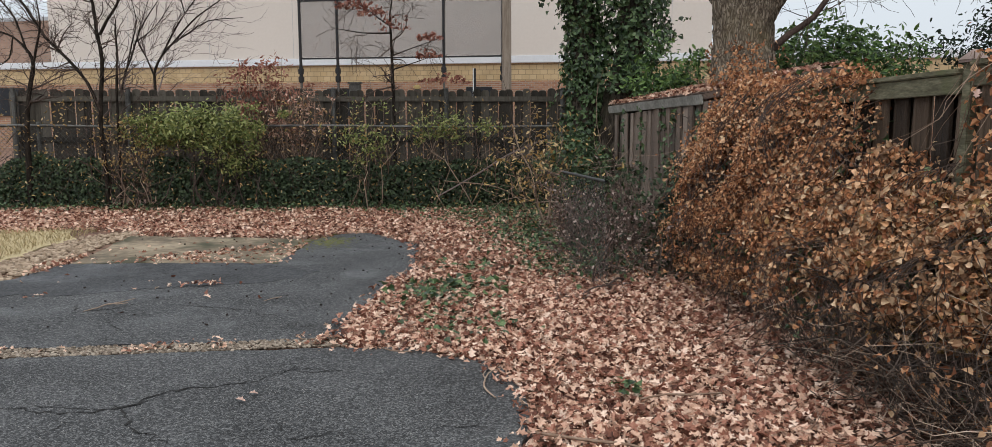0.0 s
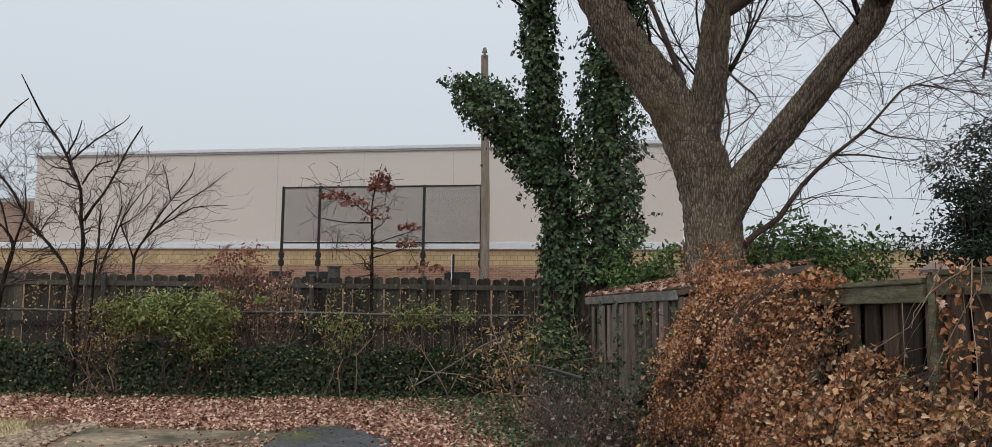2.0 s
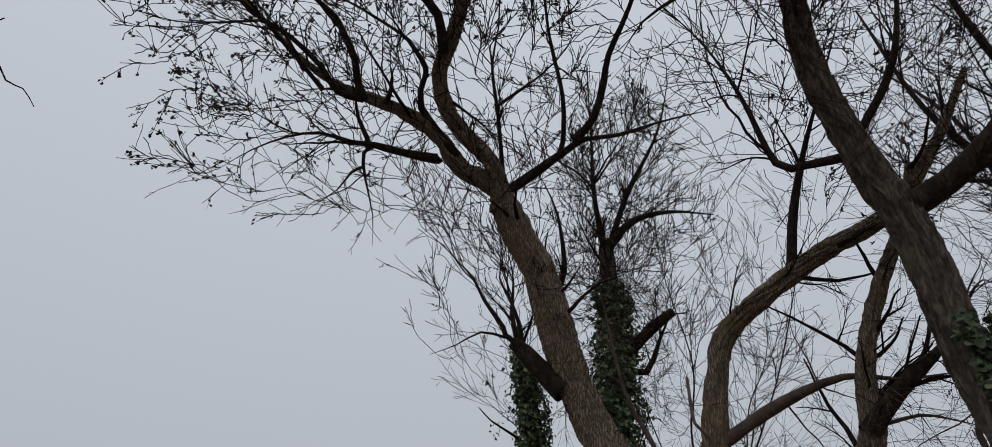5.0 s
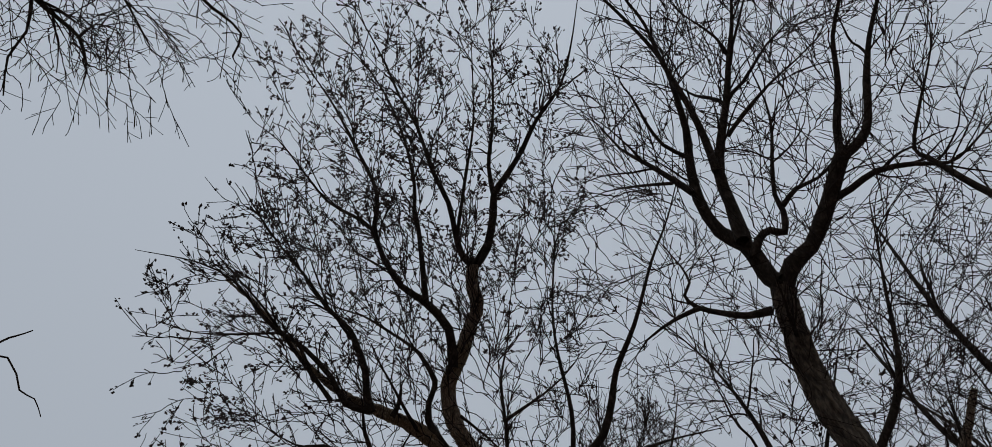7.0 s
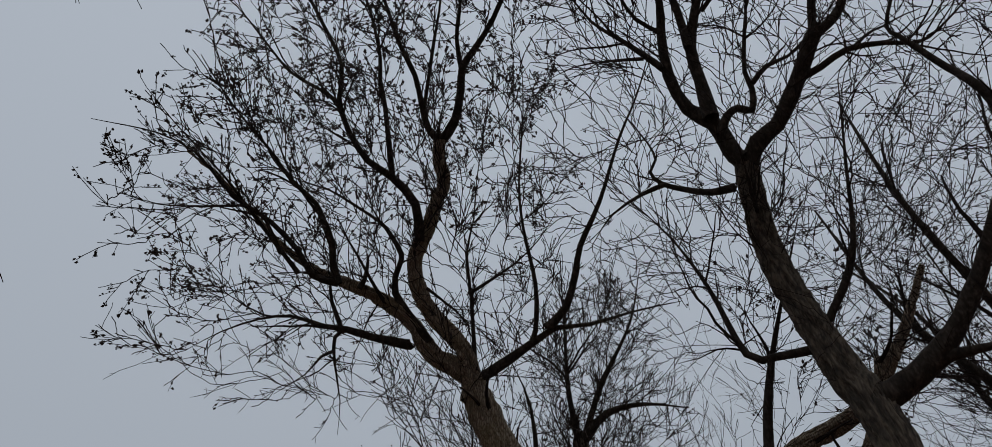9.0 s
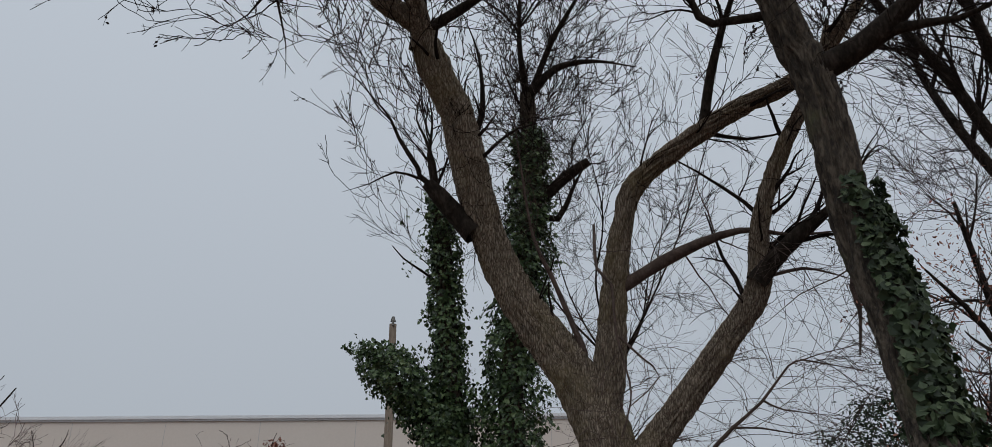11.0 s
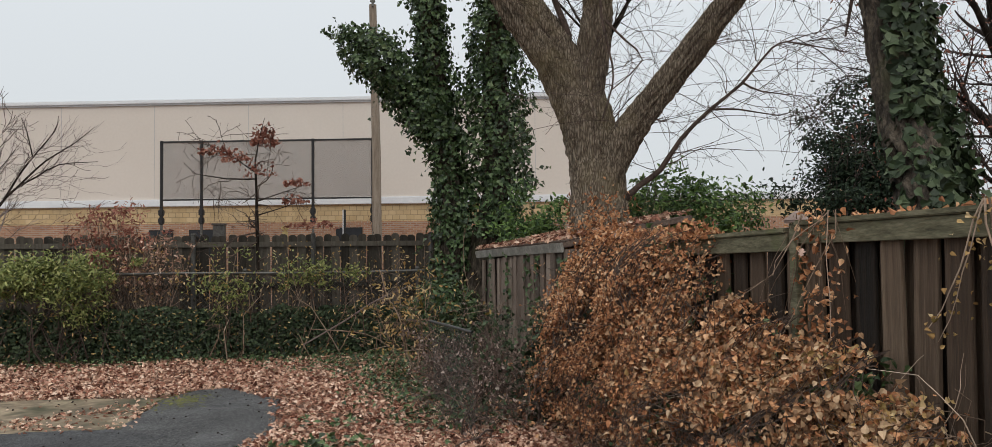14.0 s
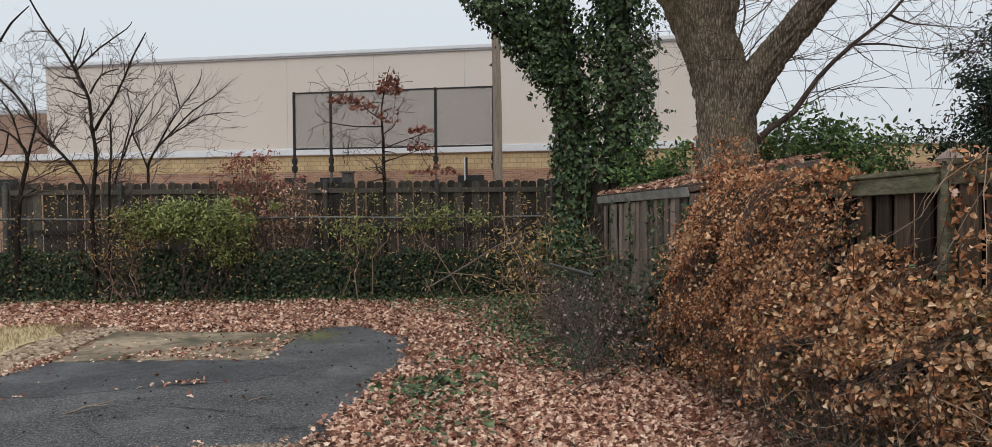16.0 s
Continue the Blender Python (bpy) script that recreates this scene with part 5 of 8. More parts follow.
# ---- trees ----
maple = tree("maple_tree", "massive bare maple, ridged bark, forked leaning trunk", "tree", [
    [(2.6, 8.4, -0.1, 0.5), (2.62, 8.5, 1.21, 0.4), (2.64, 8.58, 1.74, 0.35), (2.7, 8.8, 2.39, 0.315), (2.69, 8.95, 2.92, 0.325), (2.49, 9.13, 3.63, 0.31), (2.16, 9.28, 4.24, 0.275), (1.71, 9.39, 4.94, 0.255), (1.28, 9.36, 5.83, 0.235), (0.97, 9.18, 6.84, 0.245), (0.8, 9.05, 7.45, 0.225), (0.5, 8.9, 8.0, 0.22), (0.32, 8.82, 8.42, 0.2)],
    [(2.6, 9.0, 3.5, 0.221), (2.73, 9, 4.06, 0.199), (2.84, 9.01, 5.03, 0.166), (2.98, 8.91, 5.9, 0.142), (3.17, 8.75, 6.44, 0.140), (3.83, 8.37, 6.95, 0.130), (4.34, 8.04, 7.23, 0.122), (4.88, 7.67, 7.42, 0.106), (5.24, 7.33, 7.72, 0.085), (5.57, 6.86, 8.24, 0.059), (5.81, 6.35, 8.82, 0.039)],
    [(2.88, 8.99, 5.0, 0.08), (3.05, 8.94, 5.12, 0.085), (3.65, 8.7, 5.46, 0.085), (4.31, 8.38, 5.66, 0.068), (4.83, 8.1, 5.51, 0.044), (5.26, 7.83, 5.47, 0.028)],
    [(3.95, 8.3, 7, 0.072), (4.05, 8.02, 7.8, 0.066), (4.2, 7.67, 8.48, 0.05), (4.43, 7.16, 9.25, 0.037), (4.63, 6.58, 9.96, 0.025)],
    [(2.72, 8.72, 2.4, 0.2), (2.99, 8.72, 2.92, 0.19), (3.32, 8.68, 3.36, 0.168), (3.62, 8.65, 3.73, 0.162), (4.05, 8.56, 4.3, 0.155), (4.46, 8.42, 4.9, 0.148), (4.52, 8.26, 5.66, 0.115), (4.72, 8.06, 6.38, 0.103), (4.9, 7.82, 6.83, 0.092), (5.11, 7.56, 7.3, 0.073), (5.26, 7.19, 8.01, 0.047)],
    [(4.4, 8.34, 4.95, 0.13), (4.76, 8.15, 5.37, 0.109), (5.07, 7.95, 5.64, 0.094), (5.25, 7.78, 5.8, 0.071), (5.62, 7.43, 6.35, 0.05)],
    [(0.93, 9.17, 6.93, 0.051), (1.14, 9.02, 7.44, 0.043), (1.06, 8.78, 8.23, 0.035), (0.87, 8.63, 8.67, 0.022)],
    [(1.1, 9.3, 5.8, 0.15), (0.89, 9.34, 6.03, 0.14), (0.6, 9.32, 6.35, 0.11), (0.45, 9.3, 6.5, 0.09)],
    [(5.3, 7.8, 5.7, 0.046), (5.36, 7.8, 4.99, 0.044), (5.29, 7.8, 4.75, 0.042), (5.33, 7.8, 4.52, 0.041), (5.28, 7.8, 4.22, 0.04), (5.22, 7.8, 3.95, 0.038)],
    [(2.95, 8.68, 2.2, 0.045), (3.15, 8.65, 2.39, 0.036), (3.36, 8.56, 2.55, 0.031), (3.58, 8.46, 2.9, 0.028), (3.89, 8.37, 3.22, 0.025), (4.24, 8.28, 3.51, 0.023), (4.56, 8.18, 3.9, 0.02), (4.69, 8.09, 3.95, 0.017), (4.92, 7.99, 4.02, 0.014), (5.28, 7.9, 4.1, 0.009)],
    [(4.25, 8.29, 3.53, 0.014), (4.44, 8.2, 3.41, 0.012), (4.95, 8.0, 3.32, 0.007)],
    [(2.46, 9.1, 4.2, 0.04), (2.03, 9.0, 5.18, 0.034), (1.81, 9.0, 5.7, 0.028), (1.63, 8.95, 6.89, 0.022), (1.55, 8.9, 7.56, 0.015)],
    [(3.93, 8.38, 3.23, 0.013), (4.26, 8.4, 3.24, 0.011), (4.7, 8.3, 3.16, 0.009), (4.8, 8.2, 3.2, 0.006)],
    [(4.68, 8.1, 3.96, 0.012), (5.15, 8.15, 3.92, 0.009), (5.47, 8.0, 3.82, 0.005)],
    [(4.6, 8.3, 5.05, 0.026), (4.89, 8.08, 5.07, 0.022), (5.13, 7.97, 4.99, 0.019), (5.38, 7.85, 4.86, 0.014)],
    [(2.62, 9.0, 5.9, 0.02), (2.5, 8.55, 5.11, 0.021), (2.65, 8.5, 4.89, 0.022), (2.66, 8.45, 4.27, 0.022), (2.76, 8.4, 3.73, 0.023), (2.74, 8.35, 3.45, 0.024), (2.62, 8.36, 3.09, 0.026)],
    [(2.71, 8.5, 4.25, 0.016), (2.91, 8.4, 4.0, 0.014), (3.08, 8.3, 3.75, 0.012), (2.72, 8.3, 3.41, 0.02)],
    [(0.3, 8.82, 8.3, 0.2), (0.27, 8.73, 8.57, 0.158), (-0.01, 8.65, 8.75, 0.144), (-0.32, 8.6, 8.89, 0.13), (-0.67, 8.35, 9.27, 0.111), (-1.08, 8.18, 9.5, 0.097), (-1.57, 8.05, 9.66, 0.083), (-1.84, 7.99, 9.73, 0.065), (-2.28, 7.83, 9.86, 0.046), (-2.6, 7.65, 10.02, 0.039), (-3.07, 7.29, 10.32, 0.032), (-3.52, 6.92, 10.58, 0.025), (-3.96, 6.62, 10.74, 0.019)],
    [(-1.71, 7.89, 9.51, 0.069), (-1.81, 7.72, 9.74, 0.061), (-1.85, 7.55, 9.96, 0.057), (-2.03, 7.3, 10.25, 0.051), (-2.13, 7.17, 10.4, 0.048), (-2.49, 6.94, 10.6, 0.043), (-2.85, 6.6, 10.89, 0.036), (-3.2, 6.29, 11.11, 0.031), (-3.55, 5.92, 11.36, 0.025), (-3.83, 5.55, 11.59, 0.02)],
    [(-1.71, 7.89, 9.51, 0.055), (-2.08, 7.82, 9.58, 0.048), (-2.31, 7.59, 9.83, 0.044), (-2.73, 7.29, 10.09, 0.038), (-3.13, 7.08, 10.22, 0.034), (-3.45, 6.84, 10.39, 0.03), (-3.79, 6.52, 10.58, 0.026), (-4.28, 6.28, 10.65, 0.021), (-5.09, 6.06, 10.57, 0.015)],
    [(-2.28, 7.77, 9.57, 0.037), (-2.54, 7.57, 9.79, 0.032), (-2.91, 7.26, 10.08, 0.028), (-3.34, 6.87, 10.42, 0.023), (-3.72, 6.55, 10.64, 0.02), (-4.1, 6.22, 10.85, 0.017), (-4.38, 5.92, 11.02, 0.015)],
    [(-2.52, 7.55, 9.7, 0.032), (-2.91, 7.13, 10.13, 0.026), (-3.6, 7.09, 10.09, 0.021), (-4.2, 7.04, 10.02, 0.018), (-4.72, 6.88, 10.04, 0.014)],
    [(0.32, 8.82, 8.3, 0.17), (0.11, 8.46, 8.87, 0.126), (-0.36, 8.22, 9.31, 0.115), (-0.61, 7.98, 9.67, 0.11), (-0.66, 7.75, 9.98, 0.106), (-0.5, 7.46, 10.36, 0.101), (-0.39, 7.2, 10.68, 0.098), (-0.31, 7.02, 10.88, 0.095), (-0.41, 6.78, 11.12, 0.093), (-0.41, 6.58, 11.32, 0.09)],
    [(-0.4, 6.6, 11.31, 0.076), (-0.21, 6.4, 11.54, 0.069), (-0.14, 6.04, 11.89, 0.062), (-0.14, 5.78, 12.13, 0.058), (0.04, 5.56, 12.33, 0.054), (0.27, 5.23, 12.61, 0.049), (0.45, 4.88, 12.87, 0.045), (0.81, 4.4, 13.2, 0.038), (0.95, 3.86, 13.53, 0.032), (1.02, 3.23, 13.88, 0.026)],
    [(-0.4, 6.6, 11.31, 0.057), (-0.59, 6.48, 11.45, 0.053), (-0.7, 6.26, 11.68, 0.05), (-0.84, 5.91, 12.01, 0.045), (-1.11, 5.54, 12.33, 0.041), (-1.39, 5, 12.75, 0.036), (-1.69, 4.61, 13.02, 0.032), (-1.92, 4.21, 13.27, 0.029), (-2.21, 3.78, 13.51, 0.025), (-2.56, 3.29, 13.75, 0.021)],
    [(-0.13, 5.9, 12.1, 0.039), (-0.25, 5.49, 12.47, 0.034), (-0.22, 5, 12.88, 0.029), (-0.25, 4.36, 13.35, 0.025), (-0.35, 3.67, 13.8, 0.021)],
    [(-0.68, 6.31, 11.6, 0.034), (-0.59, 5.54, 12.37, 0.026), (-0.52, 5, 12.85, 0.023), (-0.56, 4.42, 13.28, 0.019), (-0.64, 3.68, 13.78, 0.015)],
    [(-0.61, 7.56, 10.11, 0.078), (-0.71, 7.2, 10.55, 0.067), (-1.1, 6.95, 10.85, 0.06), (-1.46, 6.8, 11.01, 0.055), (-1.76, 6.49, 11.3, 0.049), (-1.95, 6.18, 11.56, 0.044), (-2.23, 6.03, 11.67, 0.041), (-2.65, 5.85, 11.79, 0.036), (-3.08, 5.43, 12.04, 0.029), (-3.42, 5.09, 12.23, 0.024), (-3.75, 4.87, 12.32, 0.02)],
    [(-1.07, 6.9, 10.8, 0.047), (-1.24, 6.21, 11.54, 0.039), (-1.34, 5.91, 11.82, 0.036), (-1.36, 5.65, 12.05, 0.034), (-1.53, 5.17, 12.45, 0.031), (-1.8, 4.67, 12.8, 0.028), (-2.1, 4.28, 13.04, 0.025), (-2.45, 3.93, 13.23, 0.023), (-2.8, 3.58, 13.4, 0.02)],
    [(-1.93, 6.19, 11.52, 0.038), (-1.91, 5.76, 11.91, 0.033), (-2.22, 5.27, 12.26, 0.028), (-2.52, 4.83, 12.54, 0.024), (-2.73, 4.54, 12.7, 0.022), (-3.15, 4.03, 12.94, 0.018), (-3.41, 3.62, 13.12, 0.015)],
    [(-0.39, 8.47, 9, 0.073), (-0.92, 8.1, 9.6, 0.055), (-0.89, 7.87, 9.92, 0.05), (-0.87, 7.77, 10.06, 0.047), (-1.05, 7.59, 10.28, 0.043), (-1.23, 7.47, 10.42, 0.04), (-1.65, 7.3, 10.6, 0.035), (-2, 7.17, 10.73, 0.03), (-2.41, 7.08, 10.79, 0.026), (-2.93, 6.88, 10.93, 0.019)],
    [(-0.64, 8.49, 8.99, 0.077), (-0.71, 8.5, 8.98, 0.074), (-1.19, 8.45, 9.04, 0.061), (-1.57, 8.38, 9.1, 0.053), (-1.88, 8.35, 9.11, 0.047), (-2.33, 8.24, 9.17, 0.038), (-2.77, 8.24, 9.08, 0.031), (-3.24, 8.31, 8.88, 0.022), (-3.64, 8.42, 8.64, 0.014)],
    [(-1.65, 8.38, 9.1, 0.041), (-1.66, 8.34, 9.16, 0.042), (-1.8, 8.15, 9.4, 0.045), (-1.85, 7.97, 9.63, 0.046)],
    [(-1.57, 8.4, 9.1, 0.037), (-1.71, 8.44, 8.99, 0.031), (-1.68, 8.63, 8.7, 0.024), (-1.55, 8.91, 8.25, 0.015), (-1.54, 9.13, 7.86, 0.009)],
    [(-1.7, 8.58, 8.86, 0.028), (-1.88, 8.6, 8.76, 0.022), (-2.06, 8.71, 8.53, 0.016), (-2.44, 8.78, 8.22, 0.009)],
    [(0.34, 8.82, 8.35, 0.14), (0.3, 8.76, 8.54, 0.099), (0.77, 8.58, 8.87, 0.077), (1.23, 8.39, 9.16, 0.063), (1.46, 8.31, 9.27, 0.056), (1.92, 8.26, 9.32, 0.046), (2.47, 8.12, 9.45, 0.035), (2.88, 8.02, 9.52, 0.026), (3.24, 7.93, 9.56, 0.019)],
    [(1.28, 8.3, 9.23, 0.069), (1.56, 8.12, 9.5, 0.061), (1.69, 7.81, 9.93, 0.054), (1.75, 7.57, 10.24, 0.049), (2.02, 7.11, 10.75, 0.042), (2.27, 6.42, 11.42, 0.033), (2.5, 5.91, 11.84, 0.027), (2.67, 5.28, 12.31, 0.02)],
    [(1.06, 8.46, 9.05, 0.042), (1.13, 8.34, 9.24, 0.041), (1.11, 7.98, 9.79, 0.034), (0.9, 7.49, 10.49, 0.028), (0.81, 7.05, 11.01, 0.024), (0.82, 6.31, 11.76, 0.019), (0.76, 5.71, 12.29, 0.015)],
    [(0.31, 8.74, 8.56, 0.04), (0.27, 8.56, 8.88, 0.036), (0.17, 8.1, 9.67, 0.029), (0.08, 7.77, 10.16, 0.025), (0.16, 7.45, 10.59, 0.021), (0.17, 7.09, 11.01, 0.019), (0.24, 6.56, 11.58, 0.015)],
    [(0.17, 8.04, 9.61, 0.028), (0.78, 7.81, 10.02, 0.018), (1.14, 7.58, 10.34, 0.014), (1.41, 7.27, 10.71, 0.01)],
    [(-1.41, 7.92, 9.47, 0.046), (-1.35, 7.85, 9.59, 0.038), (-1.32, 7.72, 9.78, 0.031), (-1.35, 7.64, 9.89, 0.028)],
    [(-0.46, 7.87, 9.49, 0.023), (-0.11, 8.09, 9.36, 0.02), (0.15, 8.26, 9.24, 0.018)],
    [(0.93, 9.52, 6.13, 0.06), (0.61, 9.46, 6.49, 0.044), (0.53, 9.35, 6.83, 0.036), (0.38, 9.22, 7.18, 0.029), (0.26, 9.14, 7.39, 0.024), (0.3, 8.99, 7.73, 0.018)],
    [(0.61, 9.39, 6.45, 0.047), (0.35, 9.36, 6.63, 0.039), (0.32, 9.32, 6.73, 0.037), (0.05, 9.2, 7.08, 0.03), (-0.1, 9.09, 7.35, 0.025), (-0.3, 9.01, 7.54, 0.021), (-0.53, 8.91, 7.75, 0.017), (-0.8, 8.81, 7.95, 0.013)],
    [(0.35, 9.33, 6.58, 0.021), (0.02, 9.31, 6.64, 0.016), (-0.31, 9.39, 6.48, 0.012), (-0.65, 9.44, 6.36, 0.009)],
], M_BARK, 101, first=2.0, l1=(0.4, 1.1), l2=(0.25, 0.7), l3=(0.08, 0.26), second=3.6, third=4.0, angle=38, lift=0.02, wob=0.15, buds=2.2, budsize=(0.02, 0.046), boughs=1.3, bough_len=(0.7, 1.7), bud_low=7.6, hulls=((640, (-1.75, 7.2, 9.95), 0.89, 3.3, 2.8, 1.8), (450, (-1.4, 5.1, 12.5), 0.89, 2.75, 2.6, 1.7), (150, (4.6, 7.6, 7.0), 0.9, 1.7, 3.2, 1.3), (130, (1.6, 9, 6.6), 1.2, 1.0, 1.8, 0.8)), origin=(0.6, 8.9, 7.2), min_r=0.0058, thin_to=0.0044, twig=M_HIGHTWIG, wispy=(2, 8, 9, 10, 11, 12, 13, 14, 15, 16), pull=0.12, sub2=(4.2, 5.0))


def arching(rows, n, length, seed, r=0.0042, K=11):
    """Long thin shoots that leave a limb, bend over and fork into finer ones."""
    g = np.random.default_rng(seed)
    p = smooth_path(rows)
    i = g.integers(1, len(p) - 1, n)
    T = unit(p[np.minimum(i + 1, len(p) - 1), :3] - p[i, :3])
    d = unit(0.6 * T + 0.8 * g.normal(size=(n, 3)) * np.array([1, 0.7, 0.8]))
    bend = g.normal(0, 0.16, (n, 3)) + np.array([0, 0, -0.04])
    L = g.uniform(*length, n)
    P = np.empty((n, K, 3))
    P[:, 0] = p[i, :3]
    for k in range(1, K):
        d = unit(d + bend + 0.06 * g.normal(size=(n, 3)))
        P[:, k] = P[:, k - 1] + d * (L / (K - 1))[:, None]
    R = np.tile(np.linspace(r, r * 0.45, K), (n, 1)) * g.uniform(0.7, 1.2, (n, 1))
    P2, R2 = sprout(P, R, 4.5, (0.2, 0.7), 45, g, 0.0, 0.2, 6, 0.15)
    P3, R3 = sprout(P2, R2, 4.0, (0.06, 0.25), 45, g, 0.0, 0.2, 3, 0.2)
    return merge([tubes(P, R, 4), tubes(P2, np.maximum(R2, 0.0019), 3), tubes(P3, np.maximum(R3, 0.0016), 3)])


tagged(part("arching_spray", merge([arching([(2.99, 8.72, 2.92, 0.19), (3.62, 8.65, 3.73, 0.16), (4.46, 8.42, 4.9, 0.15)], 24, (0.7, 1.9), 151), arching([(3.15, 8.65, 2.39, 0.036), (3.89, 8.37, 3.22, 0.025), (4.56, 8.18, 3.9, 0.02), (5.28, 7.9, 4.1, 0.01)], 30, (0.5, 1.5), 152), arching([(2.62, 8.8, 2.6, 0.3), (2.73, 9.0, 4.06, 0.2), (2.84, 9.01, 5.03, 0.166)], 18, (0.6, 1.6), 153)]), M_LOWTWIG, maple, "fine arching brown twigs"), kind="stuff")

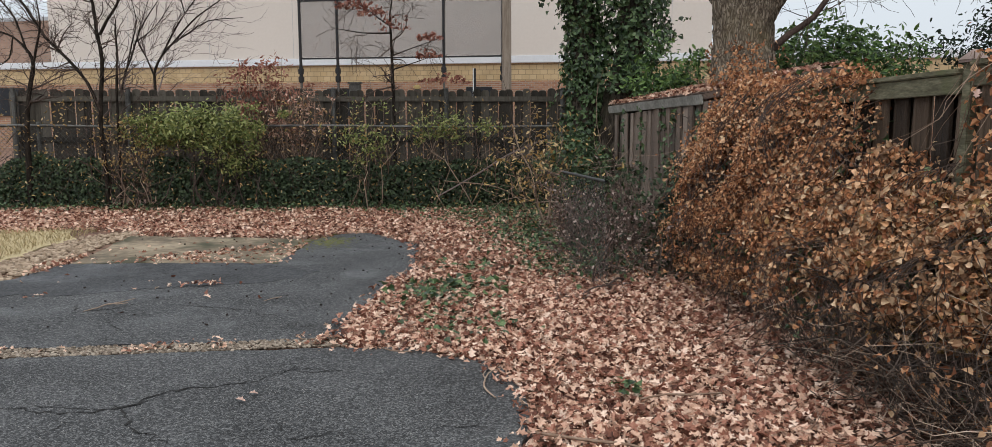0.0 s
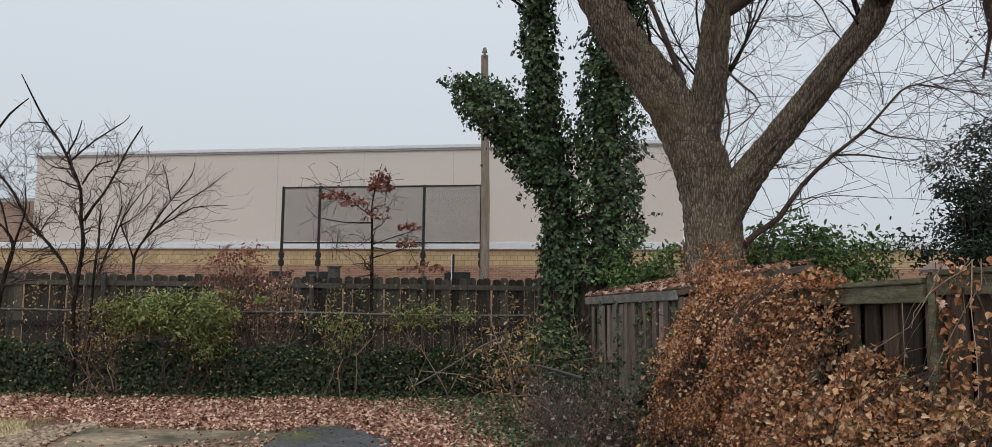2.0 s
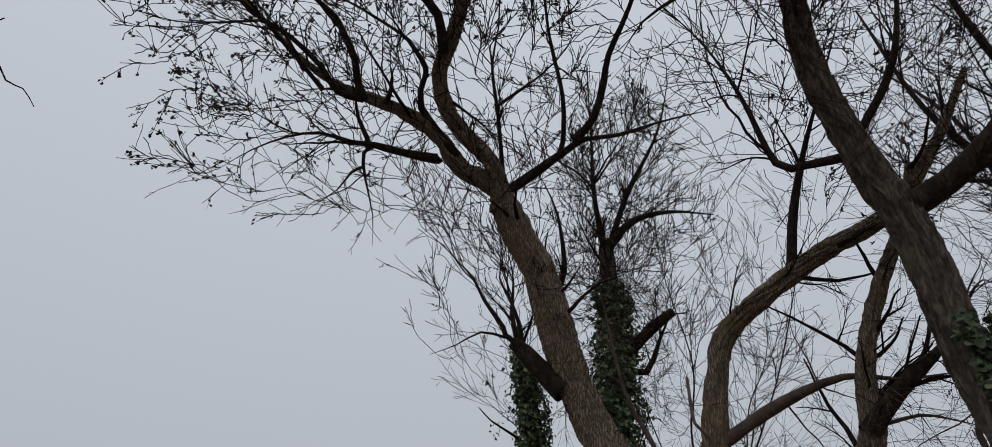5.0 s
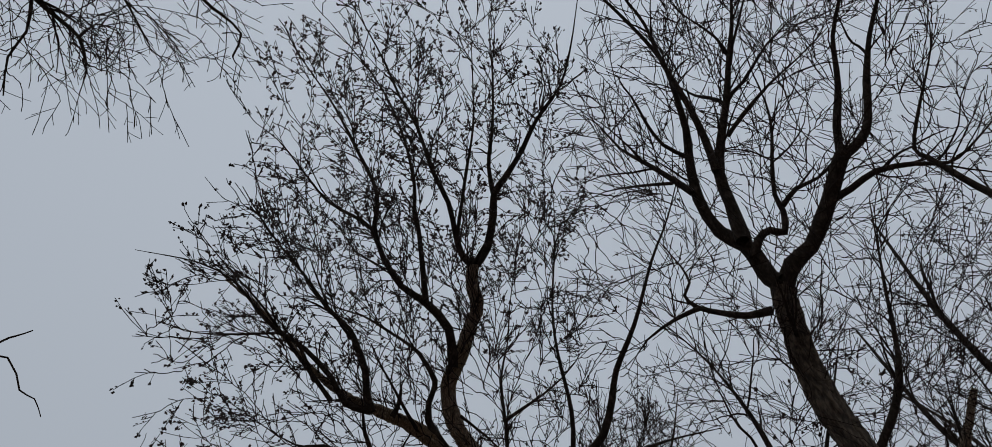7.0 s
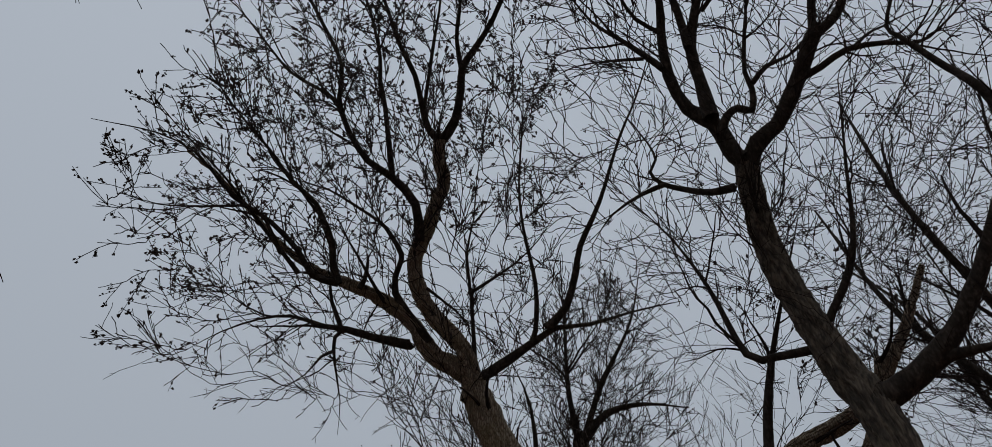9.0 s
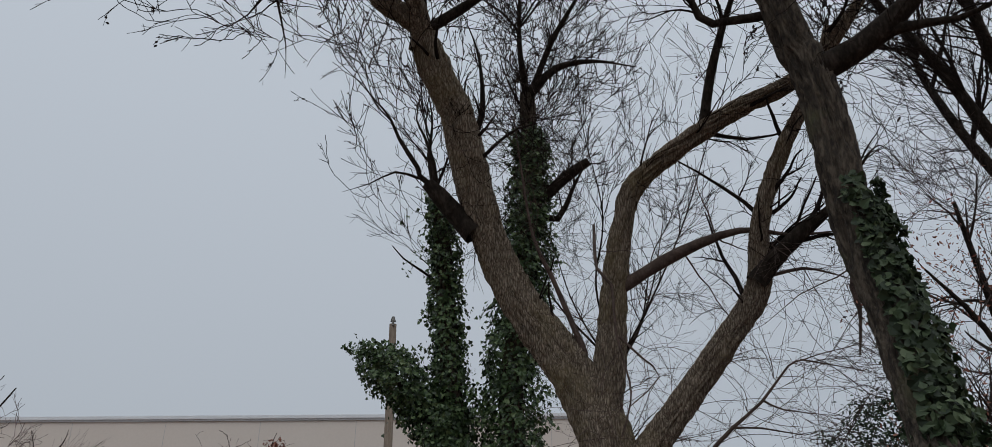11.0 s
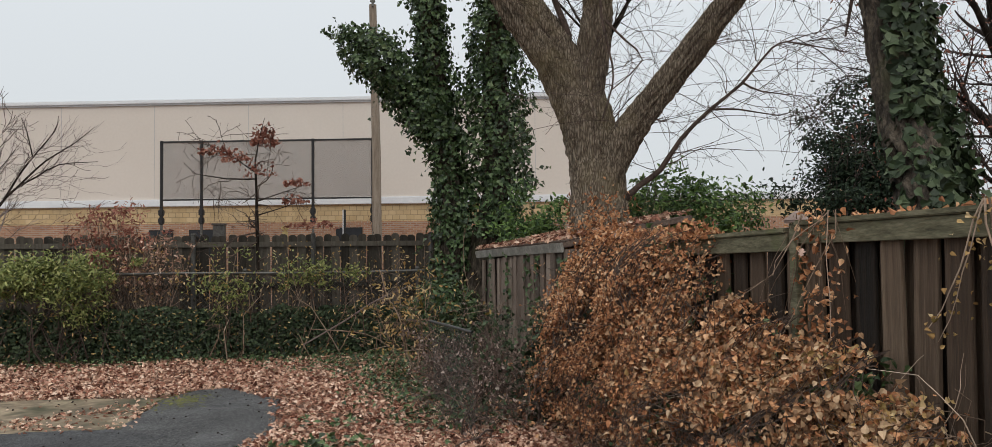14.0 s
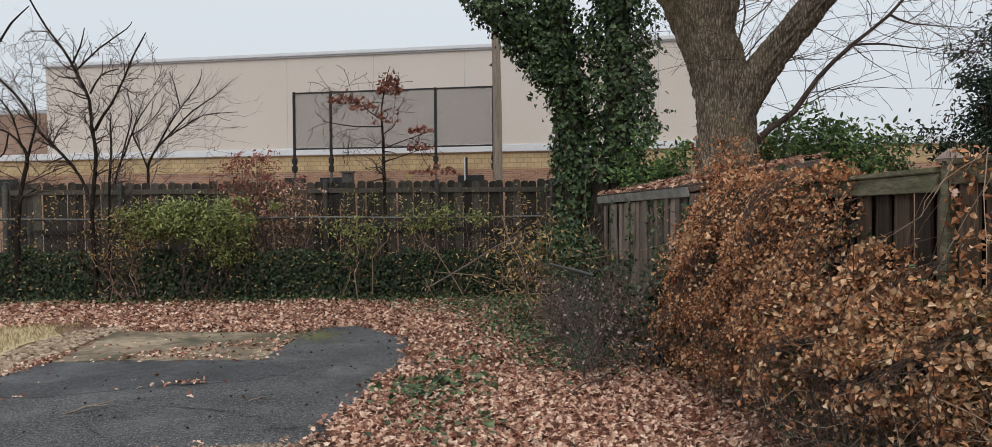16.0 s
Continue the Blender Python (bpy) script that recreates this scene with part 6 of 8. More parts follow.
ash = tree("ivy_trunk_tree", "tall bare tree with ivy-clad lower trunk beside fence", "tree", [
    [(3.72, 4.6, -0.05, 0.24), (3.8, 4.7, 1.45, 0.205), (3.95, 5, 2.07, 0.2), (4.06, 5.34, 2.66, 0.195), (4.19, 5.68, 3.56, 0.188), (4.18, 5.93, 4.5, 0.185), (4.17, 5.98, 5.52, 0.195), (4.1, 6.03, 6.4, 0.197), (4.01, 6.07, 6.72, 0.193), (3.83, 6.03, 7.46, 0.172), (3.61, 5.9, 8.32, 0.161), (3.46, 5.55, 9.05, 0.146), (3.42, 5.36, 9.42, 0.14)],
    [(3.4, 5.32, 9.4, 0.125), (3.31, 5.34, 9.52, 0.118), (3.23, 5.28, 9.74, 0.111), (3.1, 5.2, 10.04, 0.102), (2.84, 5.21, 10.35, 0.093), (2.62, 5, 10.84, 0.081), (2.54, 4.68, 11.32, 0.07), (2.51, 4.39, 11.7, 0.062), (2.42, 4.13, 12.04, 0.054), (2.28, 3.81, 12.42, 0.046), (2.08, 3.59, 12.73, 0.039), (1.6, 3.25, 13.28, 0.04), (1.07, 2.9, 13.69, 0.031), (0.67, 2.68, 13.93, 0.027), (0.06, 2.34, 14.27, 0.021), (-0.56, 1.94, 14.59, 0.016)],
    [(3.03, 5.08, 9.95, 0.1), (2.94, 4.85, 10.49, 0.085), (2.85, 4.64, 10.9, 0.076), (2.92, 4.31, 11.37, 0.066), (3.02, 3.94, 11.81, 0.057), (3.07, 3.56, 12.25, 0.048), (3.16, 3.17, 12.76, 0.039), (3.15, 2.72, 13.16, 0.03), (3.2, 2.25, 13.53, 0.024), (3.15, 1.53, 14.06, 0.016)],
    [(2.81, 4.6, 10.88, 0.06), (2.68, 4.32, 11.36, 0.051), (2.49, 4.04, 11.83, 0.044), (2.17, 3.66, 12.42, 0.036), (1.95, 3.3, 13, 0.029), (1.58, 2.94, 13.4, 0.024), (1.14, 2.41, 13.88, 0.019), (0.82, 1.84, 14.28, 0.016)],
    [(3.02, 4.32, 11.41, 0.035), (3.21, 4.12, 11.61, 0.032), (3.61, 3.75, 11.95, 0.027), (4.02, 3.44, 12.21, 0.023), (4.41, 3.09, 12.47, 0.02)],
    [(2.48, 4.81, 10.64, 0.05), (2.26, 4.77, 10.91, 0.042), (1.93, 4.72, 11.27, 0.033), (1.61, 4.67, 11.59, 0.027), (1.3, 4.48, 11.98, 0.019), (1.04, 4.43, 12.2, 0.015)],
    [(2.24, 4.78, 10.83, 0.025), (1.83, 4.97, 11.06, 0.019), (1.41, 5.19, 11.25, 0.014), (1.03, 5.51, 11.34, 0.01)],
    [(3.12, 5.19, 9.73, 0.06), (3.22, 5.04, 9.94, 0.055), (3.36, 4.97, 10.04, 0.052), (3.56, 5, 10.06, 0.049), (3.58, 4.84, 10.31, 0.045), (3.51, 4.73, 10.55, 0.042), (3.52, 4.44, 10.95, 0.037), (3.55, 4.13, 11.33, 0.032), (3.49, 3.87, 11.69, 0.028), (3.37, 3.64, 12.01, 0.024), (3.25, 3.35, 12.37, 0.02)],
    [(3.52, 4.7, 10.22, 0.04), (3.69, 4.52, 10.36, 0.034), (3.94, 4.4, 10.42, 0.03), (4.17, 4.16, 10.57, 0.025)],
    [(3.45, 5.35, 9.36, 0.115), (3.55, 5.16, 9.58, 0.109), (3.78, 4.99, 9.73, 0.105), (3.94, 4.74, 9.97, 0.1), (4.09, 4.43, 10.27, 0.095), (4.19, 4.18, 10.49, 0.091), (4.25, 4.07, 10.58, 0.09)],
    [(4.22, 4.15, 10.55, 0.06), (4.24, 3.93, 10.95, 0.053), (4.34, 3.56, 11.47, 0.045), (4.36, 3.09, 12.1, 0.037), (4.46, 2.74, 12.43, 0.034), (4.53, 2.23, 12.89, 0.025), (4.51, 1.48, 13.53, 0.016)],
    [(4.25, 4.12, 10.55, 0.07), (4.48, 3.98, 10.72, 0.063), (4.61, 3.8, 10.96, 0.058), (4.67, 3.47, 11.42, 0.051), (4.78, 3.02, 11.95, 0.043), (4.9, 2.59, 12.28, 0.039), (5.02, 2.08, 12.71, 0.027), (5.18, 1.33, 13.28, 0.016)],
    [(4.02, 4.54, 10.09, 0.05), (4.29, 4.4, 10.19, 0.046), (4.59, 4.21, 10.32, 0.043), (5.04, 4.11, 10.36, 0.039), (5.44, 4.07, 10.35, 0.036), (5.68, 3.9, 10.44, 0.034), (6.01, 3.54, 10.66, 0.03)],
    [(5.55, 4.1, 8.3, 0.07), (5.47, 3.9, 8.7, 0.06), (5.35, 3.85, 9.03, 0.05), (5.24, 3.87, 9.35, 0.045), (5.08, 3.86, 9.73, 0.041), (4.96, 3.85, 10.02, 0.039), (4.88, 3.83, 10.19, 0.037), (4.96, 3.58, 10.49, 0.034), (5.1, 3.23, 10.85, 0.03), (5.21, 2.91, 11.16, 0.027), (5.23, 2.67, 11.41, 0.025)],
    [(3.24, 5.5, 9.08, 0.055), (3.02, 5.67, 9.18, 0.047), (2.77, 5.77, 9.34, 0.04), (2.5, 5.84, 9.53, 0.034), (2.36, 5.79, 9.7, 0.03), (2.43, 5.68, 9.83, 0.027), (2.33, 5.56, 10.03, 0.023), (2.13, 5.43, 10.31, 0.018), (2.18, 5.31, 10.44, 0.015)],
    [(2.47, 5.72, 9.35, 0.035), (2.2, 5.85, 9.29, 0.028), (1.85, 6.09, 9.15, 0.021), (1.65, 6.36, 8.93, 0.015)],
    [(4.1, 6.0, 6.3, 0.136), (4.51, 5.74, 6.49, 0.129), (4.86, 5.4, 6.78, 0.111), (5.22, 4.91, 7.37, 0.094), (5.49, 4.28, 8.15, 0.071), (5.62, 3.52, 9.04, 0.046)],
    [(4.12, 6, 6.25, 0.092), (4.76, 5.53, 6.56, 0.073), (5.15, 5.18, 6.45, 0.053), (5.55, 4.73, 6.53, 0.028)],
    [(3.88, 6.04, 7.2, 0.05), (4.31, 5.53, 7.98, 0.042), (4.4, 4.99, 9.02, 0.029), (4.4, 4.41, 9.9, 0.023)],
    [(3.88, 6.08, 7.1, 0.056), (3.48, 6.31, 7.14, 0.048), (3.2, 6.44, 7.27, 0.042), (2.93, 6.32, 8.17, 0.033), (2.57, 6.19, 8.9, 0.023), (2.04, 6.07, 9.57, 0.016)],
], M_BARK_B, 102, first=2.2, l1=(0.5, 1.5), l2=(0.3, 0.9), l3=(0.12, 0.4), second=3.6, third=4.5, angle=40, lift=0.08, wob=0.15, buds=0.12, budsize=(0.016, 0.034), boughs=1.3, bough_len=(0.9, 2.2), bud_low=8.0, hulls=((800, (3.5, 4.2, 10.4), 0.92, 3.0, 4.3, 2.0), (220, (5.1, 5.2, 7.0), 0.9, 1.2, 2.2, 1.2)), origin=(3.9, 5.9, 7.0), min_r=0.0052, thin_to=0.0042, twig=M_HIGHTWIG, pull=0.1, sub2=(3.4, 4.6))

poplar_limbs = [
    [(1.45, 12.65, -0.05, 0.26), (1.42, 12.69, 1.02, 0.21), (1.41, 13.07, 2.9, 0.2), (1.23, 13.18, 4.2, 0.19), (1.09, 13.14, 5.62, 0.17), (0.94, 12.94, 7.13, 0.15), (0.78, 12.66, 8.0, 0.1)],
    [(0.75, 12.62, 8.1, 0.06), (0.6, 12.4, 8.7, 0.045), (0.62, 12.2, 9.3, 0.03), (0.5, 12.0, 9.9, 0.014)],
    [(1.3, 13.15, 3.54, 0.138), (0.75, 13.22, 4.29, 0.12), (0.26, 13.23, 4.82, 0.09), (-0.08, 13.21, 5.35, 0.05)],
    [(1.75, 12.72, -0.05, 0.26), (1.8, 12.72, 1.32, 0.22), (2.18, 12.94, 2.7, 0.22), (2.19, 13.06, 4.54, 0.21), (2.28, 13, 5.64, 0.2), (2.43, 12.68, 7.06, 0.19), (2.43, 12.35, 8.37, 0.17), (2.31, 11.79, 9.82, 0.14)],
    [(2.31, 11.79, 9.75, 0.093), (2.78, 11.51, 10.21, 0.081), (3.44, 11.29, 10.29, 0.057), (4.18, 11.12, 10.12, 0.034)],
    [(2.28, 11.8, 9.75, 0.069), (2.1, 11.42, 10.69, 0.053), (2.02, 10.83, 11.74, 0.036), (1.92, 10.17, 12.72, 0.024)],
    [(2.35, 11.83, 9.7, 0.069), (2.67, 11.32, 10.64, 0.058), (3.21, 10.62, 11.6, 0.041), (3.4, 9.99, 12.44, 0.023)],
    [(2.45, 12.5, 7.85, 0.1), (2.65, 12.42, 7.98, 0.1), (3.07, 12.21, 8.37, 0.1), (3.45, 12.02, 8.62, 0.077)],
    [(2.45, 12.5, 7.75, 0.077), (2.94, 12.41, 7.62, 0.066), (3.18, 12.21, 8.13, 0.055), (3.38, 12.03, 8.54, 0.045)],
]
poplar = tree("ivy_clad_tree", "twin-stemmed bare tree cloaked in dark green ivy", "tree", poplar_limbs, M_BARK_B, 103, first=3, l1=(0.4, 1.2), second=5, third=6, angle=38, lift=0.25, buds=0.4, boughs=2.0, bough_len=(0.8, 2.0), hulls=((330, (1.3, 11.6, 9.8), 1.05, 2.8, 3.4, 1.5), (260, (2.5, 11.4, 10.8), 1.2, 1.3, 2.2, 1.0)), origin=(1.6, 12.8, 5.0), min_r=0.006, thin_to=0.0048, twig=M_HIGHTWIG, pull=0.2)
paths = [smooth_path(r) for r in poplar_limbs]
high = [p[p[:, 2] > 1.75] for p in (paths[0], paths[3])]
low = paths[0][paths[0][:, 2] < 2.0]
tagged(part("ivy", merge([wrapped(low, (0.03, 0.06, 0.1), 420, (0.055, 0.105), 1), wrapped(high[0], (0.1, 0.16, 0.18, 0.13, 0.1), 460, (0.055, 0.105), 11), wrapped(paths[2], (0.32, 0.42, 0.5, 0.52), 480, (0.055, 0.105), 2), wrapped(high[1][:36], (0.3, 0.36, 0.36, 0.28, 0.2, 0.12), 460, (0.055, 0.105), 3), wrapped(high[0], (0.16, 0.28, 0.28, 0.24, 0.2), 60, (0.05, 0.1), 7), wrapped(paths[2], (0.36, 0.46, 0.5, 0.5), 90, (0.05, 0.1), 8), wrapped(high[1][:36], (0.4, 0.48, 0.46, 0.4, 0.34, 0.24), 80, (0.05, 0.1), 9), ivy_trails(paths, 19)]), M_IVY_TALL, poplar, "dense dark ivy leaves"), kind="stuff")
ashp = smooth_path([(3.72, 4.6, -0.05, 0.24), (3.8, 4.7, 1.45, 0.205), (3.95, 5, 2.07, 0.2), (4.06, 5.34, 2.66, 0.195), (4.19, 5.68, 3.56, 0.188), (4.18, 5.93, 5.0, 0.185)])
g = np.random.default_rng(5)
V = wrapped(ashp, (0.04, 0.08, 0.12, 0.1, 0.06), 440, (0.06, 0.12), 6, around=(-2.4, 1.5))
tagged(part("ivy", merge([V, wrapped(ashp[:14], (0.05, 0.06, 0.02), 90, (0.06, 0.12), 16, around=(1.2, 4.5))]), M_IVY, ash, "large dark ivy leaves"), kind="stuff")

overhead = tree("overhanging_tree", "bare drooping branches of a tree over the drive", "tree", [
    [(-9.5, 0.5, -0.1, 0.24), (-9.4, 0.5, 4, 0.2), (-8.8, 0.8, 7.4, 0.16), (-7.6, 1.3, 9.2, 0.1), (-6.6, 1.6, 9.6, 0.06)],
    [(-8.6, 0.9, 7.9, 0.1), (-5.77, 1.44, 9.96, 0.054), (-5.52, 1.83, 10.04, 0.04), (-5.37, 2.16, 10.06, 0.034), (-5.26, 2.4, 10.06, 0.029), (-5.06, 2.66, 10.1, 0.024), (-4.89, 2.88, 10.13, 0.02), (-4.84, 3.15, 10.05, 0.017)],
    [(-7.6, 1.3, 9.2, 0.09), (-4.89, 1.37, 10.62, 0.034), (-4.64, 1.84, 10.63, 0.023), (-4.57, 2.24, 10.54, 0.017), (-4.4, 2.66, 10.48, 0.012), (-4.24, 3.02, 10.41, 0.008)],
    [(-7.6, 1.3, 9.2, 0.09), (-4.62, 1.27, 11, 0.038), (-4.22, 1.69, 11.09, 0.029), (-3.99, 2.19, 11.06, 0.024), (-3.76, 2.63, 11.01, 0.019), (-3.56, 2.82, 11.02, 0.017), (-3.34, 3.05, 11.01, 0.015), (-3.44, 3.3, 10.88, 0.013)],
    [(-7.6, 1.3, 9.2, 0.1), (-4.22, 1.38, 11.4, 0.039), (-3.52, 1.97, 11.59, 0.028), (-3.17, 2.32, 11.64, 0.023), (-2.72, 2.53, 11.73, 0.02), (-2.25, 2.7, 11.82, 0.016), (-1.6, 2.48, 12.01, 0.012), (-1.02, 2.5, 12.09, 0.009)],
    [(-5.21, 2.38, 9.98, 0.021), (-5.26, 2.72, 9.79, 0.015), (-5.41, 2.94, 9.58, 0.012), (-5.44, 3.3, 9.36, 0.008)],
    [(-4.84, 2.85, 10.04, 0.016), (-4.68, 2.73, 10.17, 0.011), (-4.5, 2.82, 10.24, 0.008)],
    [(-9.3, 0.5, 4.6, 0.08), (-7.6, 2.2, 6.0, 0.05), (-6.0, 3.8, 6.6, 0.03), (-4.9, 4.65, 6.8, 0.016), (-4.47, 4.67, 7.03, 0.009), (-4.31, 4.67, 7.15, 0.005)],
    [(-4.9, 4.65, 6.8, 0.012), (-4.46, 4.81, 6.92, 0.009), (-4.34, 5.06, 6.77, 0.008), (-4.23, 5.16, 6.77, 0.006), (-4.16, 5.3, 6.68, 0.004)],
], M_BARK_B, 104, first=2.6, l1=(0.4, 1.2), second=5, third=6, angle=36, lift=-0.1, lo=0.4, boughs=1.4, bough_len=(0.4, 1.0), hulls=((210, (-4.9, 2.7, 10.4), 0.5, 2.0, 1.15, 1.2),), origin=(-6.0, 1.0, 11.5), min_r=0.0048, thin_to=0.004, twig=M_HIGHTWIG)


def wild_limbs(base, height, lean, count, seed, r=0.22):
    """A trunk and rising limbs of a tree seen only in part."""
    g = np.random.default_rng(seed)
    top = np.array([base[0] + lean[0], base[1] + lean[1], height * 0.42])
    rows = [[(*base, -0.1, r * 1.15), (base[0] + lean[0] * 0.4, base[1] + lean[1] * 0.4, height * 0.2, r), (*top, r * 0.8)]]
    for k in range(count):
        a = 2 * np.pi * (k + g.uniform(-0.3, 0.3)) / count
        out = np.array([math.cos(a), math.sin(a), 0]) * g.uniform(0.16, 0.3) * height
        rise = np.array([0, 0, height * g.uniform(0.4, 0.58)])
        rr = r * g.uniform(0.4, 0.6)
        p = [top + out * u ** 0.9 + rise * u ** 1.15 + g.normal(0, 0.12, 3) * (u > 0) for u in (0, 0.2, 0.45, 0.7, 1.0)]
        rows.append([(*q, rr * s_) for q, s_ in zip(p, (1, 0.8, 0.55, 0.35, 0.12))])
    return rows


tree("far_bare_tree", "bare grey tree standing behind the side fence", "tree", wild_limbs((8.6, 7.6), 12.5, (-0.6, -0.4), 7, 71), M_BARK_B, 105, twig=M_HIGHTWIG, first=2.4, l1=(0.6, 1.6), second=4, third=5, angle=32, lift=0.2, buds=0.3, boughs=1.0, bough_len=(1.0, 2.4), hulls=((450, (8.0, 7.0, 8.0), 1.3, 3.6, 4.5, 2.2),), origin=(8.2, 7.3, 4.0), min_r=0.0045)
tree("far_bare_tree", "slender bare tree standing behind the shed", "tree", wild_limbs((4.6, 14.8), 13.0, (-0.2, -0.6), 6, 72, 0.052), M_BARK_B, 106, twig=M_HIGHTWIG, first=2.2, l1=(0.6, 1.6), second=4, third=4, angle=30, lift=0.3, boughs=1.0, bough_len=(1.0, 2.4), hulls=((440, (4.5, 14.0, 8.6), 1.3, 2.6, 4.6, 1.6),), origin=(4.5, 14.4, 4.0), min_r=0.0045)


leafy = tree("brown_leaf_tree", "thin tree holding withered pinkish-brown leaves behind fence", "tree", [
    [(6.5, 6.7, -0.1, 0.08), (6.4, 6.7, 2.0, 0.07), (6.2, 6.8, 3.6, 0.05), (6.0, 6.8, 5.4, 0.02)],
    [(6.4, 6.7, 2.2, 0.04), (5.9, 6.7, 2.9, 0.03), (5.4, 6.8, 3.3, 0.015), (5.0, 6.9, 3.5, 0.008)],
    [(6.3, 6.7, 2.9, 0.04), (5.8, 6.6, 3.9, 0.03), (5.3, 6.6, 4.5, 0.012)],
    [(6.45, 6.7, 1.6, 0.04), (6.0, 6.6, 2.2, 0.03), (5.6, 6.6, 2.4, 0.012)],
], M_BARK_B, 107, sides=8, first=5, l1=(0.4, 1.0), second=7, third=6, angle=40, lift=0.0, boughs=3.5, bough_len=(0.5, 1.2))
lp = np.concatenate([mound_of for mound_of in [np.random.default_rng(k).normal(c, (0.4, 0.4, 0.35), (300, 3)) for k, c in enumerate([(5.5, 6.7, 2.3), (5.6, 6.7, 3.1), (5.5, 6.6, 4.1), (5.9, 6.7, 4.8), (5.8, 6.7, 2.0)])]])
tagged(part("leaf_mass", leaves(OVAL, lp, (0.03, 0.06)), M_RED, leafy, "withered pinkish-brown leaves"), kind="stuff")


# ---- bare shrubs and saplings along the back ----
tree("bare_thicket", "twisted bare dark-stemmed small tree by the chain-link fence", "tree", [
    [(-6.3, 12.72, -0.05, 0.0432), (-6.33, 12.7, 0.93, 0.0367), (-6.34, 12.68, 1.43, 0.0346), (-6.28, 12.66, 1.98, 0.0317), (-6.23, 12.64, 2.4, 0.0295), (-6.28, 12.62, 2.83, 0.0274), (-6.3, 12.6, 3.25, 0.0245), (-6.48, 12.58, 3.68, 0.0223), (-6.67, 12.56, 4.04, 0.0202), (-6.92, 12.54, 4.39, 0.018), (-7.15, 12.52, 4.81, 0.013), (-7.3, 12.5, 5.1, 0.0072)],
    [(-6.27, 12.7, 2.78, 0.0245), (-6.11, 12.66, 3.02, 0.0216), (-5.96, 12.62, 3.19, 0.0187), (-5.75, 12.58, 3.55, 0.0158), (-5.58, 12.54, 3.9, 0.013), (-5.34, 12.5, 4.29, 0.00864)],
    [(-6.55, 12.58, 3.81, 0.0166), (-6.43, 12.62, 4.11, 0.0122), (-6.35, 12.6, 4.39, 0.0072)],
    [(-6.48, 12.58, 3.72, 0.0166), (-6.12, 12.6, 4.07, 0.013), (-5.66, 12.55, 4.36, 0.00864), (-5.55, 12.5, 4.47, 0.00432)],
    [(-6.29, 12.61, 3.35, 0.0166), (-6.11, 12.62, 3.65, 0.0137), (-5.82, 12.6, 3.74, 0.00864)],
    [(-6.35, 12.7, 1.6, 0.0288), (-6.56, 12.78, 2.04, 0.0274), (-6.87, 12.8, 2.42, 0.0252), (-7.21, 12.82, 2.76, 0.0238), (-7.5, 12.85, 3.23, 0.0216), (-7.75, 12.88, 3.51, 0.0194), (-8.07, 12.9, 3.8, 0.0158)],
    [(-6.1, 12.72, -0.05, 0.0252), (-6.06, 12.7, 1.92, 0.0202), (-6.0, 12.67, 2.4, 0.0173), (-5.99, 12.63, 2.77, 0.0137), (-5.96, 12.6, 3.01, 0.00864)],
], M_BARK_B, 201, sides=8, first=5.0, l1=(0.3, 0.9), l2=(0.15, 0.5), second=6, third=4, angle=50, lift=-0.15, wob=0.24, boughs=2.6, bough_len=(0.4, 1.0), hulls=((230, (-6.4, 12.65, 3.1), 1.3, 1.5, 1.45, 0.55),), origin=(-6.2, 12.7, 1.6), min_r=0.006, thin_to=0.0045, twig=M_LOWTWIG)
tree("bare_thicket", "crooked bare dark-stemmed small tree clothed in ivy below", "tree", [
    [(-7.58, 12.72, -0.05, 0.0504), (-7.55, 12.7, 0.94, 0.0432), (-7.5, 12.68, 1.56, 0.0374), (-7.4, 12.67, 2.05, 0.0324), (-7.33, 12.65, 2.29, 0.0274), (-7.37, 12.63, 2.5, 0.0223), (-7.61, 12.62, 2.75, 0.018), (-7.9, 12.6, 2.84, 0.0101)],
    [(-7.4, 12.67, 2.1, 0.0216), (-7.25, 12.67, 2.66, 0.0173), (-7.16, 12.63, 2.96, 0.013), (-7.18, 12.6, 3.32, 0.0072)],
    [(-7.95, 12.7, 3.58, 0.0115), (-7.87, 12.5, 3.91, 0.0202), (-7.62, 12.5, 4.18, 0.0187), (-7.44, 12.5, 4.45, 0.0158), (-7.16, 12.5, 4.71, 0.00864)],
    [(-7.4, 12.63, 2.5, 0.0173), (-7.59, 12.7, 3.03, 0.0144), (-7.77, 12.7, 3.28, 0.013), (-7.95, 12.7, 3.58, 0.0115)],
    [(-7.6, 12.62, 2.75, 0.013), (-7.67, 12.6, 2.41, 0.0108), (-7.86, 12.6, 2.29, 0.0072)],
], M_BARK_B, 202, sides=8, first=5.0, l1=(0.3, 0.9), l2=(0.15, 0.5), second=6, third=4, angle=50, lift=-0.15, wob=0.24, boughs=2.6, bough_len=(0.4, 1.0), hulls=((180, (-7.5, 12.7, 3.0), 1.3, 1.2, 1.4, 0.55),), origin=(-7.4, 12.7, 1.6), min_r=0.006, thin_to=0.0045, twig=M_LOWTWIG)
